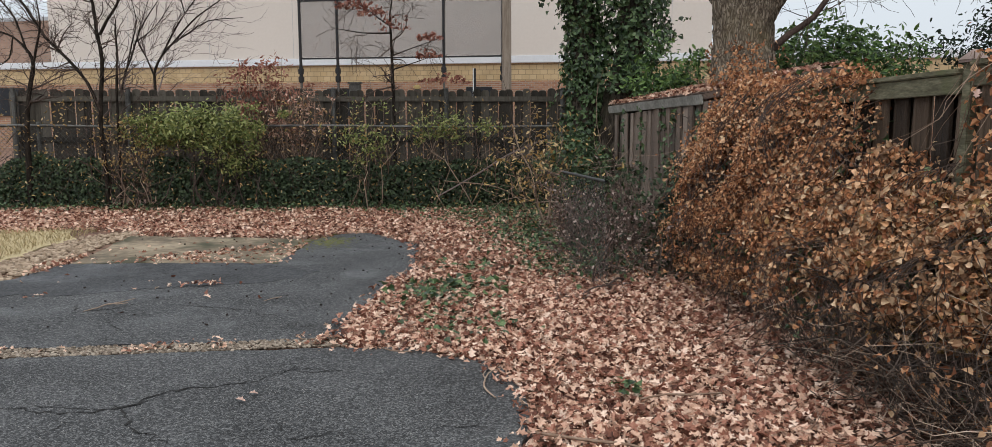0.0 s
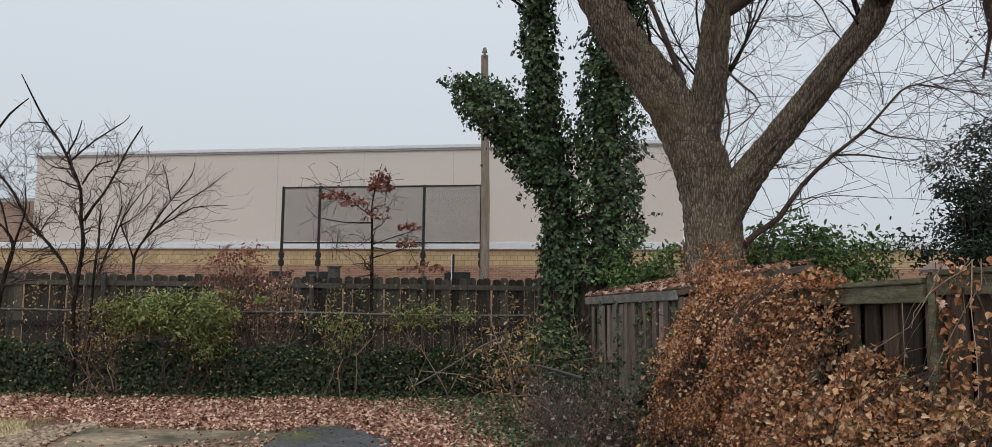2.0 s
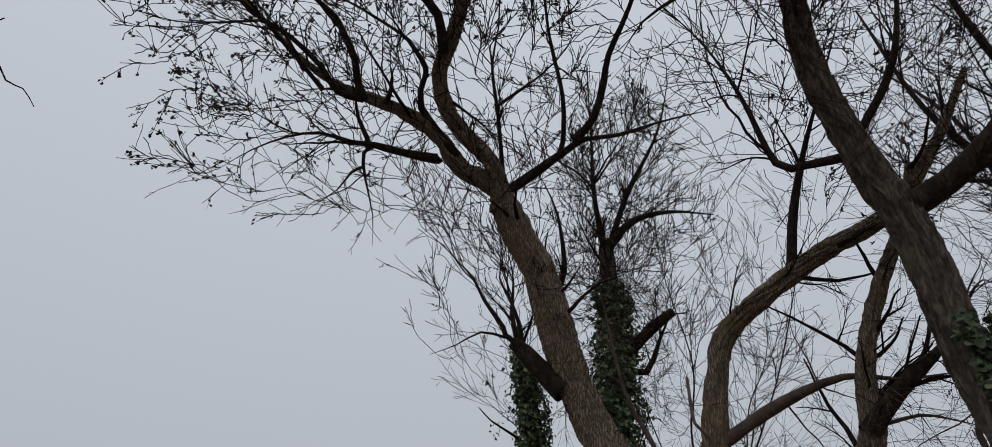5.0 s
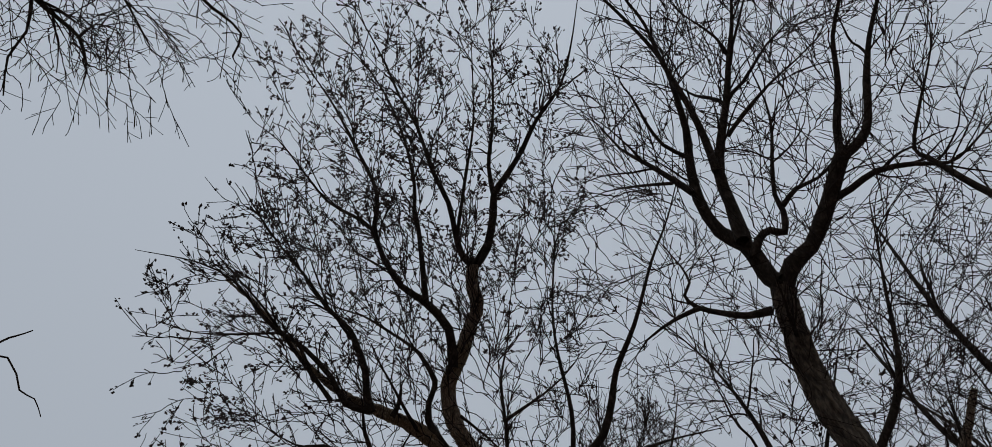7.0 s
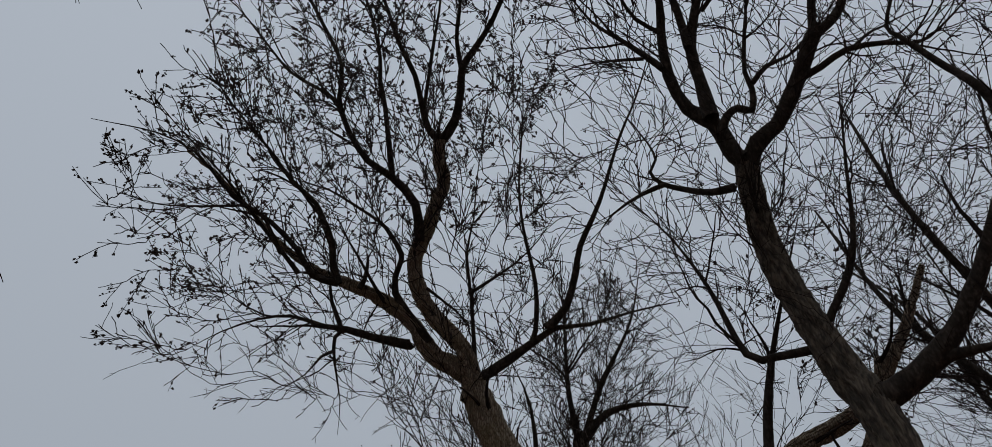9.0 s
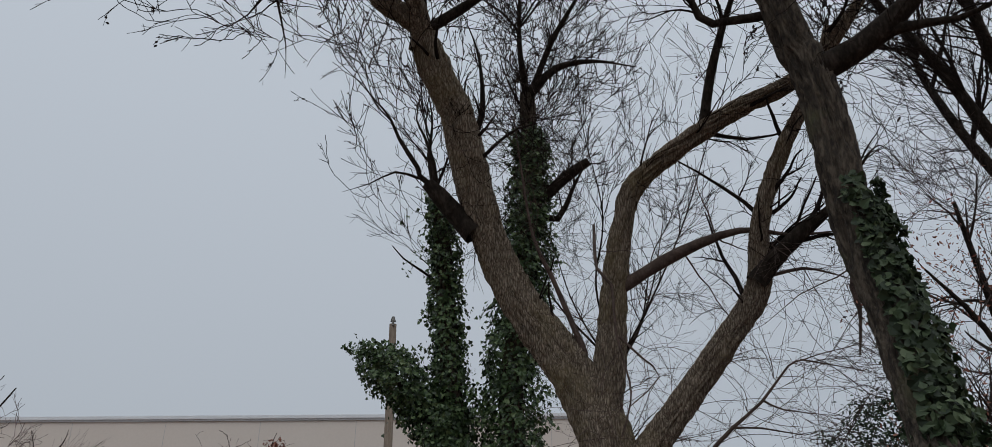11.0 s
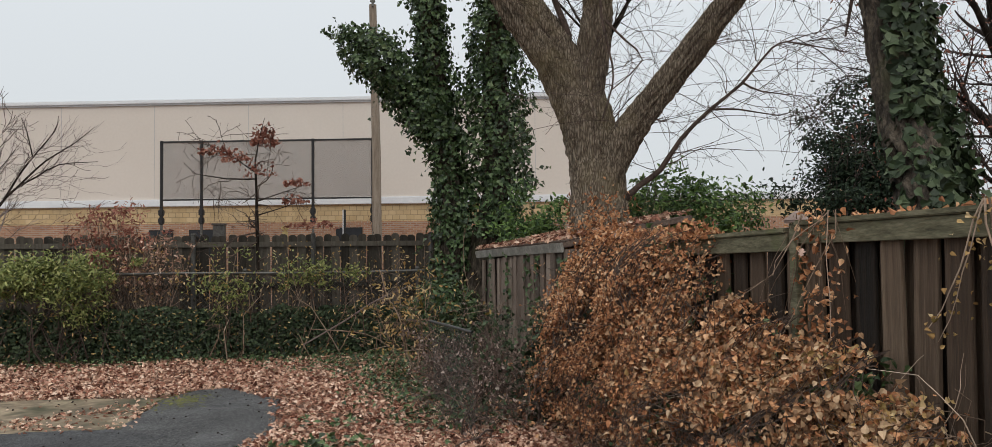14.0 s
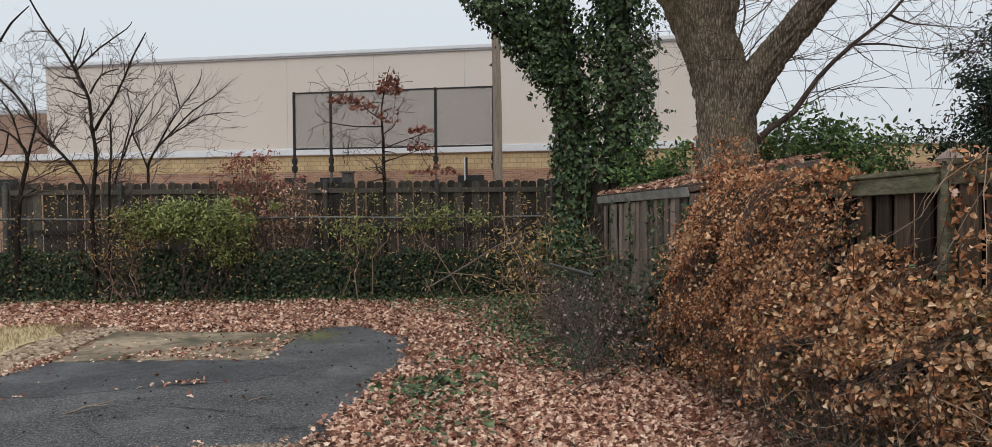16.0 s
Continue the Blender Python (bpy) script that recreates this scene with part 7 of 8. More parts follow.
tree("bare_sapling", "spreading bare grey sapling behind the board fence", "tree", [
    [(-6.66, 15.4, -0.05, 0.0374), (-6.64, 15.4, 0.78, 0.0338), (-6.6, 15.39, 2.05, 0.0302), (-6.57, 15.37, 2.39, 0.0266), (-6.4, 15.36, 2.68, 0.0223), (-6.17, 15.34, 2.9, 0.0187), (-5.86, 15.33, 3.08, 0.0144), (-5.48, 15.31, 3.3, 0.0108), (-4.81, 15.3, 3.36, 0.00576)],
    [(-6.45, 15.36, 2.6, 0.0216), (-6.15, 15.4, 3.17, 0.018), (-5.88, 15.4, 3.54, 0.0137), (-5.58, 15.4, 3.94, 0.00936), (-5.53, 15.4, 4.2, 0.00504)],
    [(-6.19, 15.34, 2.89, 0.018), (-5.72, 15.37, 3.38, 0.0137), (-5.26, 15.33, 3.67, 0.00936), (-4.87, 15.3, 4.0, 0.00504)],
    [(-6.59, 15.38, 2.25, 0.018), (-6.75, 15.4, 2.65, 0.0151), (-6.89, 15.4, 2.95, 0.0122), (-6.78, 15.4, 3.32, 0.00936), (-6.58, 15.4, 3.84, 0.00504)],
    [(-5.96, 15.4, 3.46, 0.013), (-6.06, 15.4, 3.91, 0.00936), (-6.16, 15.4, 4.17, 0.00504)],
], M_REDTWIG, 203, sides=8, first=3.6, l1=(0.3, 0.9), l2=(0.2, 0.5), second=4.5, third=3, angle=27, lift=0.12, wob=0.1, boughs=1.8, bough_len=(0.5, 1.1), hulls=((150, (-5.8, 15.4, 3.2), 1.3, 1.25, 1.1, 0.5),), origin=(-6.5, 15.4, 1.6), min_r=0.0052, thin_to=0.004, twig=M_REDTWIG, pull=0.25)
tree("bare_sapling", "slim bare grey sapling behind the board fence", "tree", [
    [(-7.05, 14.8, -0.05, 0.0259), (-7.02, 14.8, 0.82, 0.0238), (-6.96, 14.8, 2.04, 0.0202), (-6.77, 14.8, 2.54, 0.0173), (-6.58, 14.8, 3.04, 0.0137), (-6.36, 14.8, 3.39, 0.0101), (-6.14, 14.8, 3.68, 0.00504)],
    [(-6.9, 14.8, 2.2, 0.0173), (-6.73, 14.8, 2.83, 0.0137), (-6.62, 14.8, 3.25, 0.00936), (-6.71, 14.8, 3.68, 0.00504)],
    [(-6.66, 14.8, 2.86, 0.013), (-6.3, 14.8, 3.11, 0.00936), (-6.0, 14.8, 3.5, 0.00504)],
], M_REDTWIG, 204, sides=8, first=3.4, l1=(0.3, 0.8), l2=(0.2, 0.5), second=4, third=3, angle=30, lift=0.1, wob=0.12, boughs=1.4, bough_len=(0.4, 0.9), min_r=0.0045, thin_to=0.0035, twig=M_REDTWIG)


# ---- leafy shrubs, vines and ivy ----
def mound(n, centre, radii, seed, shell=0.55, low=0.0):
    """Places and outward normals in an uneven leafy mound."""
    g = np.random.default_rng(seed)
    d = unit(g.normal(size=(n, 3)))
    d[:, 2] = np.where(d[:, 2] < low, -d[:, 2] * 0.6, d[:, 2])
    k = np.array([1 + 0.45 * noise.noise(Vector(v * 2.1) + Vector((seed, 0, 0))) + 0.25 * noise.noise(Vector(v * 5.3) + Vector((0, seed, 0))) for v in d])
    r = k * g.uniform(shell, 1.0, n) ** 0.6
    return np.asarray(centre) + d * r[:, None] * np.asarray(radii), d


def bush(name, label, centre, radii, n, template, size, mat, seed, stems=14, category="shrub", stem_mat=None, foot=None, shell=0.5, low=-1.0):
    t = thing(name, label, category)
    at, nor = mound(n, centre, radii, seed, shell, low)
    tagged(part("leaf_mass", leaves(template, at, size, nor + np.array([0, 0, 0.4]), 1.0), mat, t), kind="stuff")
    g = np.random.default_rng(seed)
    foot = (centre[0], centre[1], 0) if foot is None else foot
    tips = at[g.integers(0, n, stems)]
    base = np.asarray(foot) + g.normal(size=(stems, 3)) * np.array([0.15, 0.1, 0])
    mid = base * 0.4 + tips * 0.6 + g.normal(size=(stems, 3)) * 0.08
    P = np.stack([base, mid, tips], 1)
    R = np.tile([0.014, 0.008, 0.003], (stems, 1))
    P2, R2 = sprout(P, R, 5, (0.15, 0.5), 40, g, 0.2, 0.15, 4, 0.2)
    tagged(part("stem_tangle", merge([tubes(P, R, 4), tubes(P2, np.maximum(R2, 0.002), 3)]), stem_mat or M_VINE_STEM, t), kind="stuff")
    return t


def clumps(count, per, centre, radii, seed, spread=(0.05, 0.13), squash=0.7):
    """Leaf places in many small uneven clumps, with gaps between."""
    g = np.random.default_rng(seed)
    d = unit(g.normal(size=(count, 3))) * g.uniform(0.1, 1.0, (count, 1)) ** 0.45
    c = np.asarray(centre) + d * np.asarray(radii) * (1 + 0.25 * g.normal(size=(count, 1)))
    n = g.poisson(per, count)
    w = np.repeat(np.arange(count), n)
    sp = g.uniform(*spread, count)[w][:, None]
    at = c[w] + g.normal(size=(len(w), 3)) * sp * np.array([1, 1, squash])
    return at, d[w] + np.array([0, -0.4, 0.5])


def clumpy(name, label, count, per, centre, radii, template, size, mat, seed, stems=20, category="shrub", stem_mat=None, foot=None, spread=(0.05, 0.13)):
    """A loose shrub or vine: clumps of leaves on thin wandering stems."""
    t = thing(name, label, category)
    at, nor = clumps(count, per, centre, radii, seed, spread)
    at[:, 2] = np.maximum(at[:, 2], 0.05)
    tagged(part("leaf_mass", leaves(template, at, size, nor, 1.1), mat, t), kind="stuff")
    g = np.random.default_rng(seed)
    foot = (centre[0], centre[1], 0) if foot is None else foot
    tips = at[g.integers(0, len(at), stems)]
    base = np.asarray(foot) + g.normal(size=(stems, 3)) * np.array([radii[0] * 0.35, 0.1, 0])
    P = np.stack([base * (1 - u) + tips * u + (g.normal(size=(stems, 3)) * 0.09 if 0 < u < 1 else 0) for u in (0, 0.25, 0.5, 0.75, 1.0)], 1)
    R = np.tile([0.011, 0.009, 0.007, 0.005, 0.003], (stems, 1))
    P2, R2 = sprout(P, R, 4, (0.15, 0.5), 45, g, 0.1, 0.2, 4, 0.2)
    tagged(part("stem_tangle", merge([tubes(P, R, 4), tubes(P2, np.maximum(R2, 0.0022), 3)]), stem_mat or M_VINE_STEM, t), kind="stuff")
    return t


clumpy("honeysuckle_bush", "yellow-green leafy honeysuckle mound on the chain-link fence", 95, 66, (-4.75, 12.66, 1.33), (1.15, 0.3, 0.3), OVAL, (0.045, 0.085), M_GREEN, 301, stems=14, stem_mat=M_LOWTWIG)
clumpy("honeysuckle_bush", "honeysuckle trailing down the chain-link fence", 40, 36, (-4.2, 12.68, 1.0), (0.6, 0.25, 0.42), OVAL, (0.04, 0.075), M_GREEN, 302, stems=10, stem_mat=M_LOWTWIG)
clumpy("vine_tangle", "thin mixed green and brown vine tangle on fence", 26, 30, (-0.75, 12.78, 1.34), (0.75, 0.2, 0.2), OVAL, (0.045, 0.08), M_GREEN, 303, stems=14)
clumpy("vine_tangle", "thin mixed green and brown vine tangle on fence", 24, 24, (-2.1, 12.78, 1.1), (0.5, 0.2, 0.5), OVAL, (0.045, 0.08), M_GREEN, 304, stems=16)
clumpy("vine_tangle", "olive vine leaves hanging on the chain-link fence", 26, 20, (-5.9, 12.72, 1.05), (0.7, 0.2, 0.5), OVAL, (0.04, 0.07), M_VINE_GOLD, 307, stems=18)
clumpy("brown_leaf_shrub", "loose shrub with withered reddish-brown leaves", 60, 17, (-3.95, 13.3, 1.9), (0.75, 0.35, 0.62), OVAL, (0.05, 0.1), M_RED, 305, stems=60, spread=(0.05, 0.12))
clumpy("brown_leaf_shrub", "loose shrub with withered reddish-brown leaves", 34, 17, (-3.3, 13.0, 1.45), (0.6, 0.25, 0.5), OVAL, (0.05, 0.09), M_DRYLEAF, 306, stems=46)

sapling = tree("oak_sapling", "slender sapling holding clusters of russet leaves", "tree", [
    [(-1.7, 13.3, -0.05, 0.034), (-1.72, 13.3, 1.48, 0.03), (-1.74, 13.3, 2.55, 0.024), (-1.75, 13.3, 2.87, 0.02), (-1.76, 13.3, 3.18, 0.014), (-1.66, 13.3, 3.71, 0.007), (-1.61, 13.3, 3.88, 0.004)],
    [(-1.75, 13.3, 2.87, 0.014), (-2.22, 13.28, 2.87, 0.01), (-2.75, 13.25, 2.96, 0.005)],
    [(-1.75, 13.3, 2.98, 0.014), (-1.95, 13.28, 3.11, 0.011), (-2.21, 13.25, 3.31, 0.008), (-2.61, 13.2, 3.44, 0.004)],
    [(-1.74, 13.3, 2.5, 0.012), (-1.37, 13.25, 2.63, 0.008), (-0.95, 13.2, 2.77, 0.004)],
    [(-1.71, 13.3, 2.28, 0.012), (-1.38, 13.25, 2.38, 0.008), (-1.08, 13.2, 2.48, 0.004)],
], M_LOWTWIG, 310, sides=7, twig=M_LOWTWIG, first=7, l1=(0.3, 0.9), l2=(0.15, 0.45), second=5, third=4, angle=62, lift=-0.5, wob=0.2, boughs=1.4, bough_len=(0.4, 0.9), lo=0.3)
lp = np.concatenate([mound(m, c, r, 311 + k)[0] for k, (m, c, r) in enumerate([(110, (-2.38, 13.2, 3.27), (0.3, 0.18, 0.16)), (70, (-2.05, 13.2, 3.15), (0.25, 0.2, 0.2)), (230, (-1.62, 13.3, 3.42), (0.24, 0.2, 0.34)), (70, (-1.11, 13.2, 2.75), (0.24, 0.16, 0.1)), (80, (-1.14, 13.2, 2.46), (0.2, 0.16, 0.14)), (90, (-0.85, 13.2, 2.05), (0.4, 0.2, 0.16)), (50, (-1.75, 13.2, 2.9), (0.3, 0.2, 0.3))])])
tagged(part("leaf_mass", leaves(OAK, lp, (0.045, 0.09)), M_RED, sapling, "clinging russet leaves"), kind="stuff")


def hedge(n, xs, y, top, seed, depth=0.18):
    """Ivy that fills a fence from the ground to an uneven height."""
    g = np.random.default_rng(seed)
    x = g.uniform(*xs, n)
    h = top * np.array([1 + 0.25 * noise.noise(Vector((v * 1.4, seed, 0))) + 0.12 * noise.noise(Vector((v * 5, 0, seed))) for v in x])
    z = h * g.uniform(0, 1, n) ** 0.8
    fat = depth * (1.3 - 0.5 * z / np.maximum(h, 0.1))
    at = np.stack([x, y - fat * g.uniform(-0.6, 1, n), z], -1)
    return at, np.tile((0, -1.0, 0.3), (n, 1))


def dangling(n, start, drop, seed, wob=0.12, r=0.006, drift=(0, -0.1, -1.0)):
    """Loose hanging or rising stems."""
    g = np.random.default_rng(seed)
    P = np.empty((n, 7, 3))
    P[:, 0] = start(g, n)
    d = unit(np.asarray(drift) + 0.35 * g.normal(size=(n, 3)))
    L = g.uniform(*drop, n)
    for k in range(1, 7):
        d = unit(d + wob * 2 * g.normal(size=(n, 3)))
        P[:, k] = P[:, k - 1] + d * (L / 6)[:, None]
    P[:, :, 2] = np.maximum(P[:, :, 2], 0.01)
    return P, np.tile(np.linspace(r, r * 0.4, 7), (n, 1)) * g.uniform(0.5, 1.3, (n, 1))


ivy_hedge = thing("ivy_hedge", "dark ivy filling the lower chain-link fence", "ivy")
P, R = dangling(140, lambda g, n: np.stack([g.uniform(-9.2, 1.1, n), g.uniform(12.7, 12.9, n), g.uniform(0.0, 0.3, n)], -1), (0.4, 0.9), 320, 0.15, 0.006, (0, 0, 1.0))
tagged(part("stem_tangle", tubes(P, R, 4), M_DARKSTEM, ivy_hedge), kind="stuff")
at, nor = hedge(30000, (-9.2, 1.1), 12.86, 0.8, 321)
gap = (at[:, 0] > -6.35) & (at[:, 0] < -5.6) & (rng.uniform(size=len(at)) < 0.8)
tagged(part("leaf_mass", leaves(OVAL_IVY, at[~gap], (0.04, 0.07), nor[~gap], 0.9), M_IVY, ivy_hedge), kind="stuff")


P, R = dangling(130, lambda g, n: np.stack([g.uniform(-9, 1, n), g.uniform(12.65, 12.9, n), g.uniform(0.6, 1.4, n)], -1), (0.5, 1.2), 322, 0.2)
P2, R2 = dangling(110, lambda g, n: np.stack([np.where(g.uniform(size=n) < 0.4, g.normal(-6.1, 0.35, n), g.uniform(-9, 1.2, n)), g.uniform(12.5, 13.2, n), g.uniform(0.0, 0.6, n)], -1), (0.8, 2.0), 323, drift=(0, 0, 1.0))
tagged(part("vine_stems", merge([tubes(P[:80], R[:80], 4), tubes(P2, R2, 4)]), M_LOWTWIG), "tangled brown vine stems hanging on the chain-link fence", "vine stems", kind="stuff")
n = 2200
at, nor = hedge(n, (-9, 1.2), 12.75, 1.7, 324, 0.3)
tagged(part("withered_leaves", leaves(OVAL, at, (0.04, 0.07), None), M_VINE_GOLD), "sparse olive and tan vine leaves on the fence", "vine leaves", kind="stuff")

# ivy on the ground along the fences
g = np.random.default_rng(330)


def patch(n, centre, spread, z=(0.03, 0.12)):
    return np.stack([g.normal(centre[0], spread[0], n), g.normal(centre[1], spread[1], n), g.uniform(*z, n)], -1)


def strip(n, x0, x1, y0, y1, w):
    u = g.uniform(0, 1, n)
    return np.stack([x0 + (x1 - x0) * u + g.normal(0, w, n), y0 + (y1 - y0) * u + g.normal(0, w, n), g.uniform(0.03, 0.14, n)], -1)


gp = np.concatenate([strip(1300, -9, 0.8, 12.4, 12.4, 0.22), strip(1500, -0.6, 1.2, 11.9, 11.0, 0.55), strip(1400, 0.25, 0.9, 10.5, 7.3, 0.3), patch(90, (-0.35, 5.5), (0.2, 0.25)), patch(22, (0.72, 4.05), (0.035, 0.035)), patch(30, (0.0, 5.4), (0.08, 0.2)), patch(60, (0.6, 7.6), (0.3, 0.2))])
tagged(part("ground_ivy", leaves(IVY, gp, (0.028, 0.062), np.tile((0, 0, 1.0), (len(gp), 1)), 0.8), M_IVY_TALL), "patches of green ivy creeping over the fallen leaves", "ground ivy", kind="stuff")


gp = np.concatenate([patch(150, (-0.5, 6.4), (0.2, 0.2)), patch(60, (-0.22, 6.72), (0.16, 0.1)), patch(40, (-0.3, 7.6), (0.2, 0.1))])
tagged(part("ground_ivy", leaves(IVY, gp, (0.04, 0.085), np.tile((0, 0, 1.0), (len(gp), 1)), 0.8), M_IVY_TALL), "fresh green ivy patch growing through the leaves", "ground ivy", kind="stuff")


# ---- the withered vine heap on the side fence ----
def heap_face(y, v, seed, clothe=1.0):
    """Height and bulge of the vine heap's face at places along the fence, v from foot (0) to top (1)."""
    top = np.interp(y, [2.2, 3.0, 3.4, 3.9, 4.4, 4.75, 5.05, 5.5, 6.4, 7.3], [0.5, 0.85, 1.1, 1.22, 1.28, 1.42, 1.7, 1.74, 1.72, 1.6]) * clothe
    fat = np.interp(y, [2.2, 3.0, 4.2, 5.4, 6.4, 7.0, 7.35], [0.5, 0.52, 0.52, 0.5, 0.48, 0.42, 0.36])
    k = np.array([noise.noise(Vector((a * 1.6, b * 2.2, 40.1))) + 0.6 * noise.noise(Vector((a * 4.5, b * 3.0, 3))) + 0.7 * noise.noise(Vector((a * 6.5, b * 1.3, 7))) for a, b in zip(y, v)])
    frayed = np.array([noise.noise(Vector((a * 5.0, seed, 0))) + 0.6 * noise.noise(Vector((a * 14.0, 0, seed))) for a in y])
    z = top * (1 + 0.1 * frayed) * v + 0.05 * k
    out = fat * (0.08 + 0.92 * np.sin(np.pi * np.clip(0.03 + 0.83 * (1 - v), 0, 1)) ** 0.5) * (1 + 0.55 * k)
    return z, out


def heap(n, seed, y0=2.3, y1=7.35, jitter=0.1, clothe=1.0):
    """Places on the bulging face of the vine heap, with outward normals."""
    g = np.random.default_rng(seed)
    y, v = g.uniform(y0, y1, n), g.uniform(0, 1, n)
    v = np.where(g.uniform(size=n) < 0.12, v ** 2, v)
    z, out = heap_face(y, v, seed, clothe)
    out = out + g.normal(0, jitter, n) * 0.6 - jitter * np.abs(g.normal(size=n))
    x = fence_x(y) - np.maximum(out, 0.03)
    return np.stack([x, y, np.maximum(z, 0.03)], -1), np.stack([np.full(n, -1.0), np.full(n, -0.25), 0.2 + 0.9 * (v - 0.5)], -1)


def strands(n, seed, y0, y1, K=16):
    """Vines that hang down the heap's face, each at its own depth."""
    g = np.random.default_rng(seed)
    ys, v0 = g.uniform(y0, y1, n), g.uniform(0.7, 1.04, n)
    v1 = v0 - g.uniform(0.25, 0.95, n)
    off = g.normal(0.02, 0.075, n)
    walk_y = np.cumsum(g.normal(0, 0.022, (n, K)) + g.normal(-0.004, 0.012, (n, 1)), 1)
    P = np.empty((n, K, 3))
    for k in range(K):
        u = k / (K - 1)
        y = ys + walk_y[:, k]
        z, out = heap_face(y, v0 + (v1 - v0) * u, seed)
        P[:, k] = np.stack([fence_x(y) - np.maximum(out + off * (0.4 + u) + 0.012 * g.normal(size=n), 0.03), y, np.maximum(z, 0.03)], -1)
    return P


vine_heap = thing("vine_heap", "heap of withered orange-brown vines smothering the board fence", "vines")
hole = lambda a: np.array([noise.noise(Vector((v[1] * 2.3, v[2] * 2.6, 9))) + 0.5 * noise.noise(Vector((v[1] * 6, v[2] * 6, 4))) for v in a])


def hollow(a, edge=-0.16):
    """Thin places: shadowed gaps, a cavity under the overhang and a dark cleft."""
    u = rng.uniform(size=len(a))
    under = (a[:, 2] < np.interp(a[:, 1], [2.5, 4.2, 5.2, 6.2, 7.3], [0.55, 0.5, 0.34, 0.14, 0.08])) & (u < 0.96)
    cleft = (np.abs(a[:, 1] - 5.35 - 0.18 * np.sin(a[:, 2] * 5)) < 0.17) & (a[:, 2] < 0.95) & (u < 0.85)
    return ~(((hole(a) < edge) & (u < 0.92)) | under | cleft)


def along(P, count, seed, loose=0.022):
    """Places in tufts along the strands."""
    g = np.random.default_rng(seed)
    w = g.integers(0, len(P), count)
    u = g.beta(1.0, 1.1, count) * (P.shape[1] - 1)
    u = np.clip(np.round(u * 2) / 2 + g.normal(0, 0.16, count), 0, P.shape[1] - 1.001)
    i = u.astype(int)
    f = (u - i)[:, None]
    return P[w, i] * (1 - f) + P[w, i + 1] * f + g.normal(0, loose, (count, 3))


VP = strands(760, 401, 2.7, 7.35)
A1 = along(VP, 74000, 431)
A2, N2 = heap(20000, 402, 2.8)
A2[:, 0] += 0.1
A1, A2 = A1[hollow(A1, -0.2)], A2[hollow(A2, -0.1)]
N1 = np.tile((-1.0, -0.35, 0.25), (len(A1), 1))
near = A1[:, 1] < 4.7
warm = rng.uniform(size=len(A1)) < np.interp(A1[:, 1], [3.0, 4.6, 5.6], [0.35, 0.75, 0.97])
tagged(part("leaf_mass", merge([leaves(HEART, A1[near & warm], (0.019, 0.042), N1[near & warm], 1.4), leaves(HEART, A1[~near & warm], (0.016, 0.034), N1[~near & warm], 1.4), leaves(HEART_CURL, A2, (0.02, 0.042), None)]), M_VINE, vine_heap, "curled orange-brown leaves"), kind="stuff")
tagged(part("tan_leaves", leaves(HEART, A1[~warm], (0.022, 0.05), N1[~warm], 1.3), M_TANVINE, vine_heap, "pale tan leaves"), kind="stuff")
tagged(part("stem_spray", tubes(VP, np.tile(np.linspace(0.0032, 0.0016, VP.shape[1]), (len(VP), 1)), 3), M_LOWTWIG, vine_heap, "thin hanging vine stems"), kind="stuff")
A3, N3 = heap(6000, 403, 2.4, 4.8)
A3 = A3[(A3[:, 2] > 0.4) & (A3[:, 2] < 1.15) & (hole(A3) > -0.1)]
tagged(part("golden_leaves", leaves(HEART, A3, (0.022, 0.05), np.tile((-1, -0.3, 0.3), (len(A3), 1)), 1.1), M_VINE_GOLD, vine_heap, "yellowing and tan leaves"), kind="stuff")
A4, N4 = heap(4200, 404, 3.2)
A4 = A4[(hole(A4) < -0.12) | (np.abs(A4[:, 1] - 5.35) < 0.22) & (rng.uniform(size=len(A4)) < 0.6)]
A4 = A4[A4[:, 2] > 0.2]
A4[:, 0] += 0.08
tagged(part("green_leaves", leaves(IVY, A4, (0.03, 0.06), None), M_IVY_TALL, vine_heap, "a few green ivy leaves"), kind="stuff")
S, _ = heap(420, 405, 2.6)
P, R = dangling(420, lambda g, n: S - np.array([0.02, 0, 0]), (0.4, 1.1), 406, 0.14, 0.005, (-0.15, -0.2, -0.6))
S2, _ = heap(380, 407, 2.0, 4.4, 0.1, 0.6)
P2, R2 = dangling(700, lambda g, n: np.repeat(S2, 2, 0)[:n] - np.array([0.16, 0, 0]), (0.3, 0.8), 408, 0.2, 0.0035, (-0.15, 0, 0.2))
tagged(part("stem_tangle", tubes(P[:90], R[:90] * 0.7, 4), M_VINE_STEM, vine_heap, "wiry tan stems"), kind="stuff")
tagged(part("dead_stem_tangle", merge([tubes(P[150:], R[150:] * 0.7, 4), tubes(P2[:420], R2[:420], 4)]), M_DARKSTEM, vine_heap, "dark dead stems"), kind="stuff")
tagged(part("pale_stem_tangle", tubes(P2[420:], R2[420:] * 0.8, 4), M_CANE, vine_heap, "pale tan dead stems"), kind="stuff")
# strands of leaves along the hanging stems
g = np.random.default_rng(412)
w = g.integers(0, 420, 3600)
k = g.integers(1, 7, 3600)
A5 = P[w, k] + g.normal(0, 0.025, (3600, 3))
A5 = A5[(A5[:, 2] > 0.35) | (A5[:, 1] > 6)]
half = len(A5) // 3
tagged(part("trailing_leaves", leaves(HEART, A5[half:], (0.022, 0.045), None), M_VINE, vine_heap, "curled rust leaves on trailing stems"), kind="stuff")
tagged(part("pale_trailing_leaves", leaves(HEART, A5[:half], (0.022, 0.048), None), M_TANVINE, vine_heap, "pale tan leaves on trailing stems"), kind="stuff")
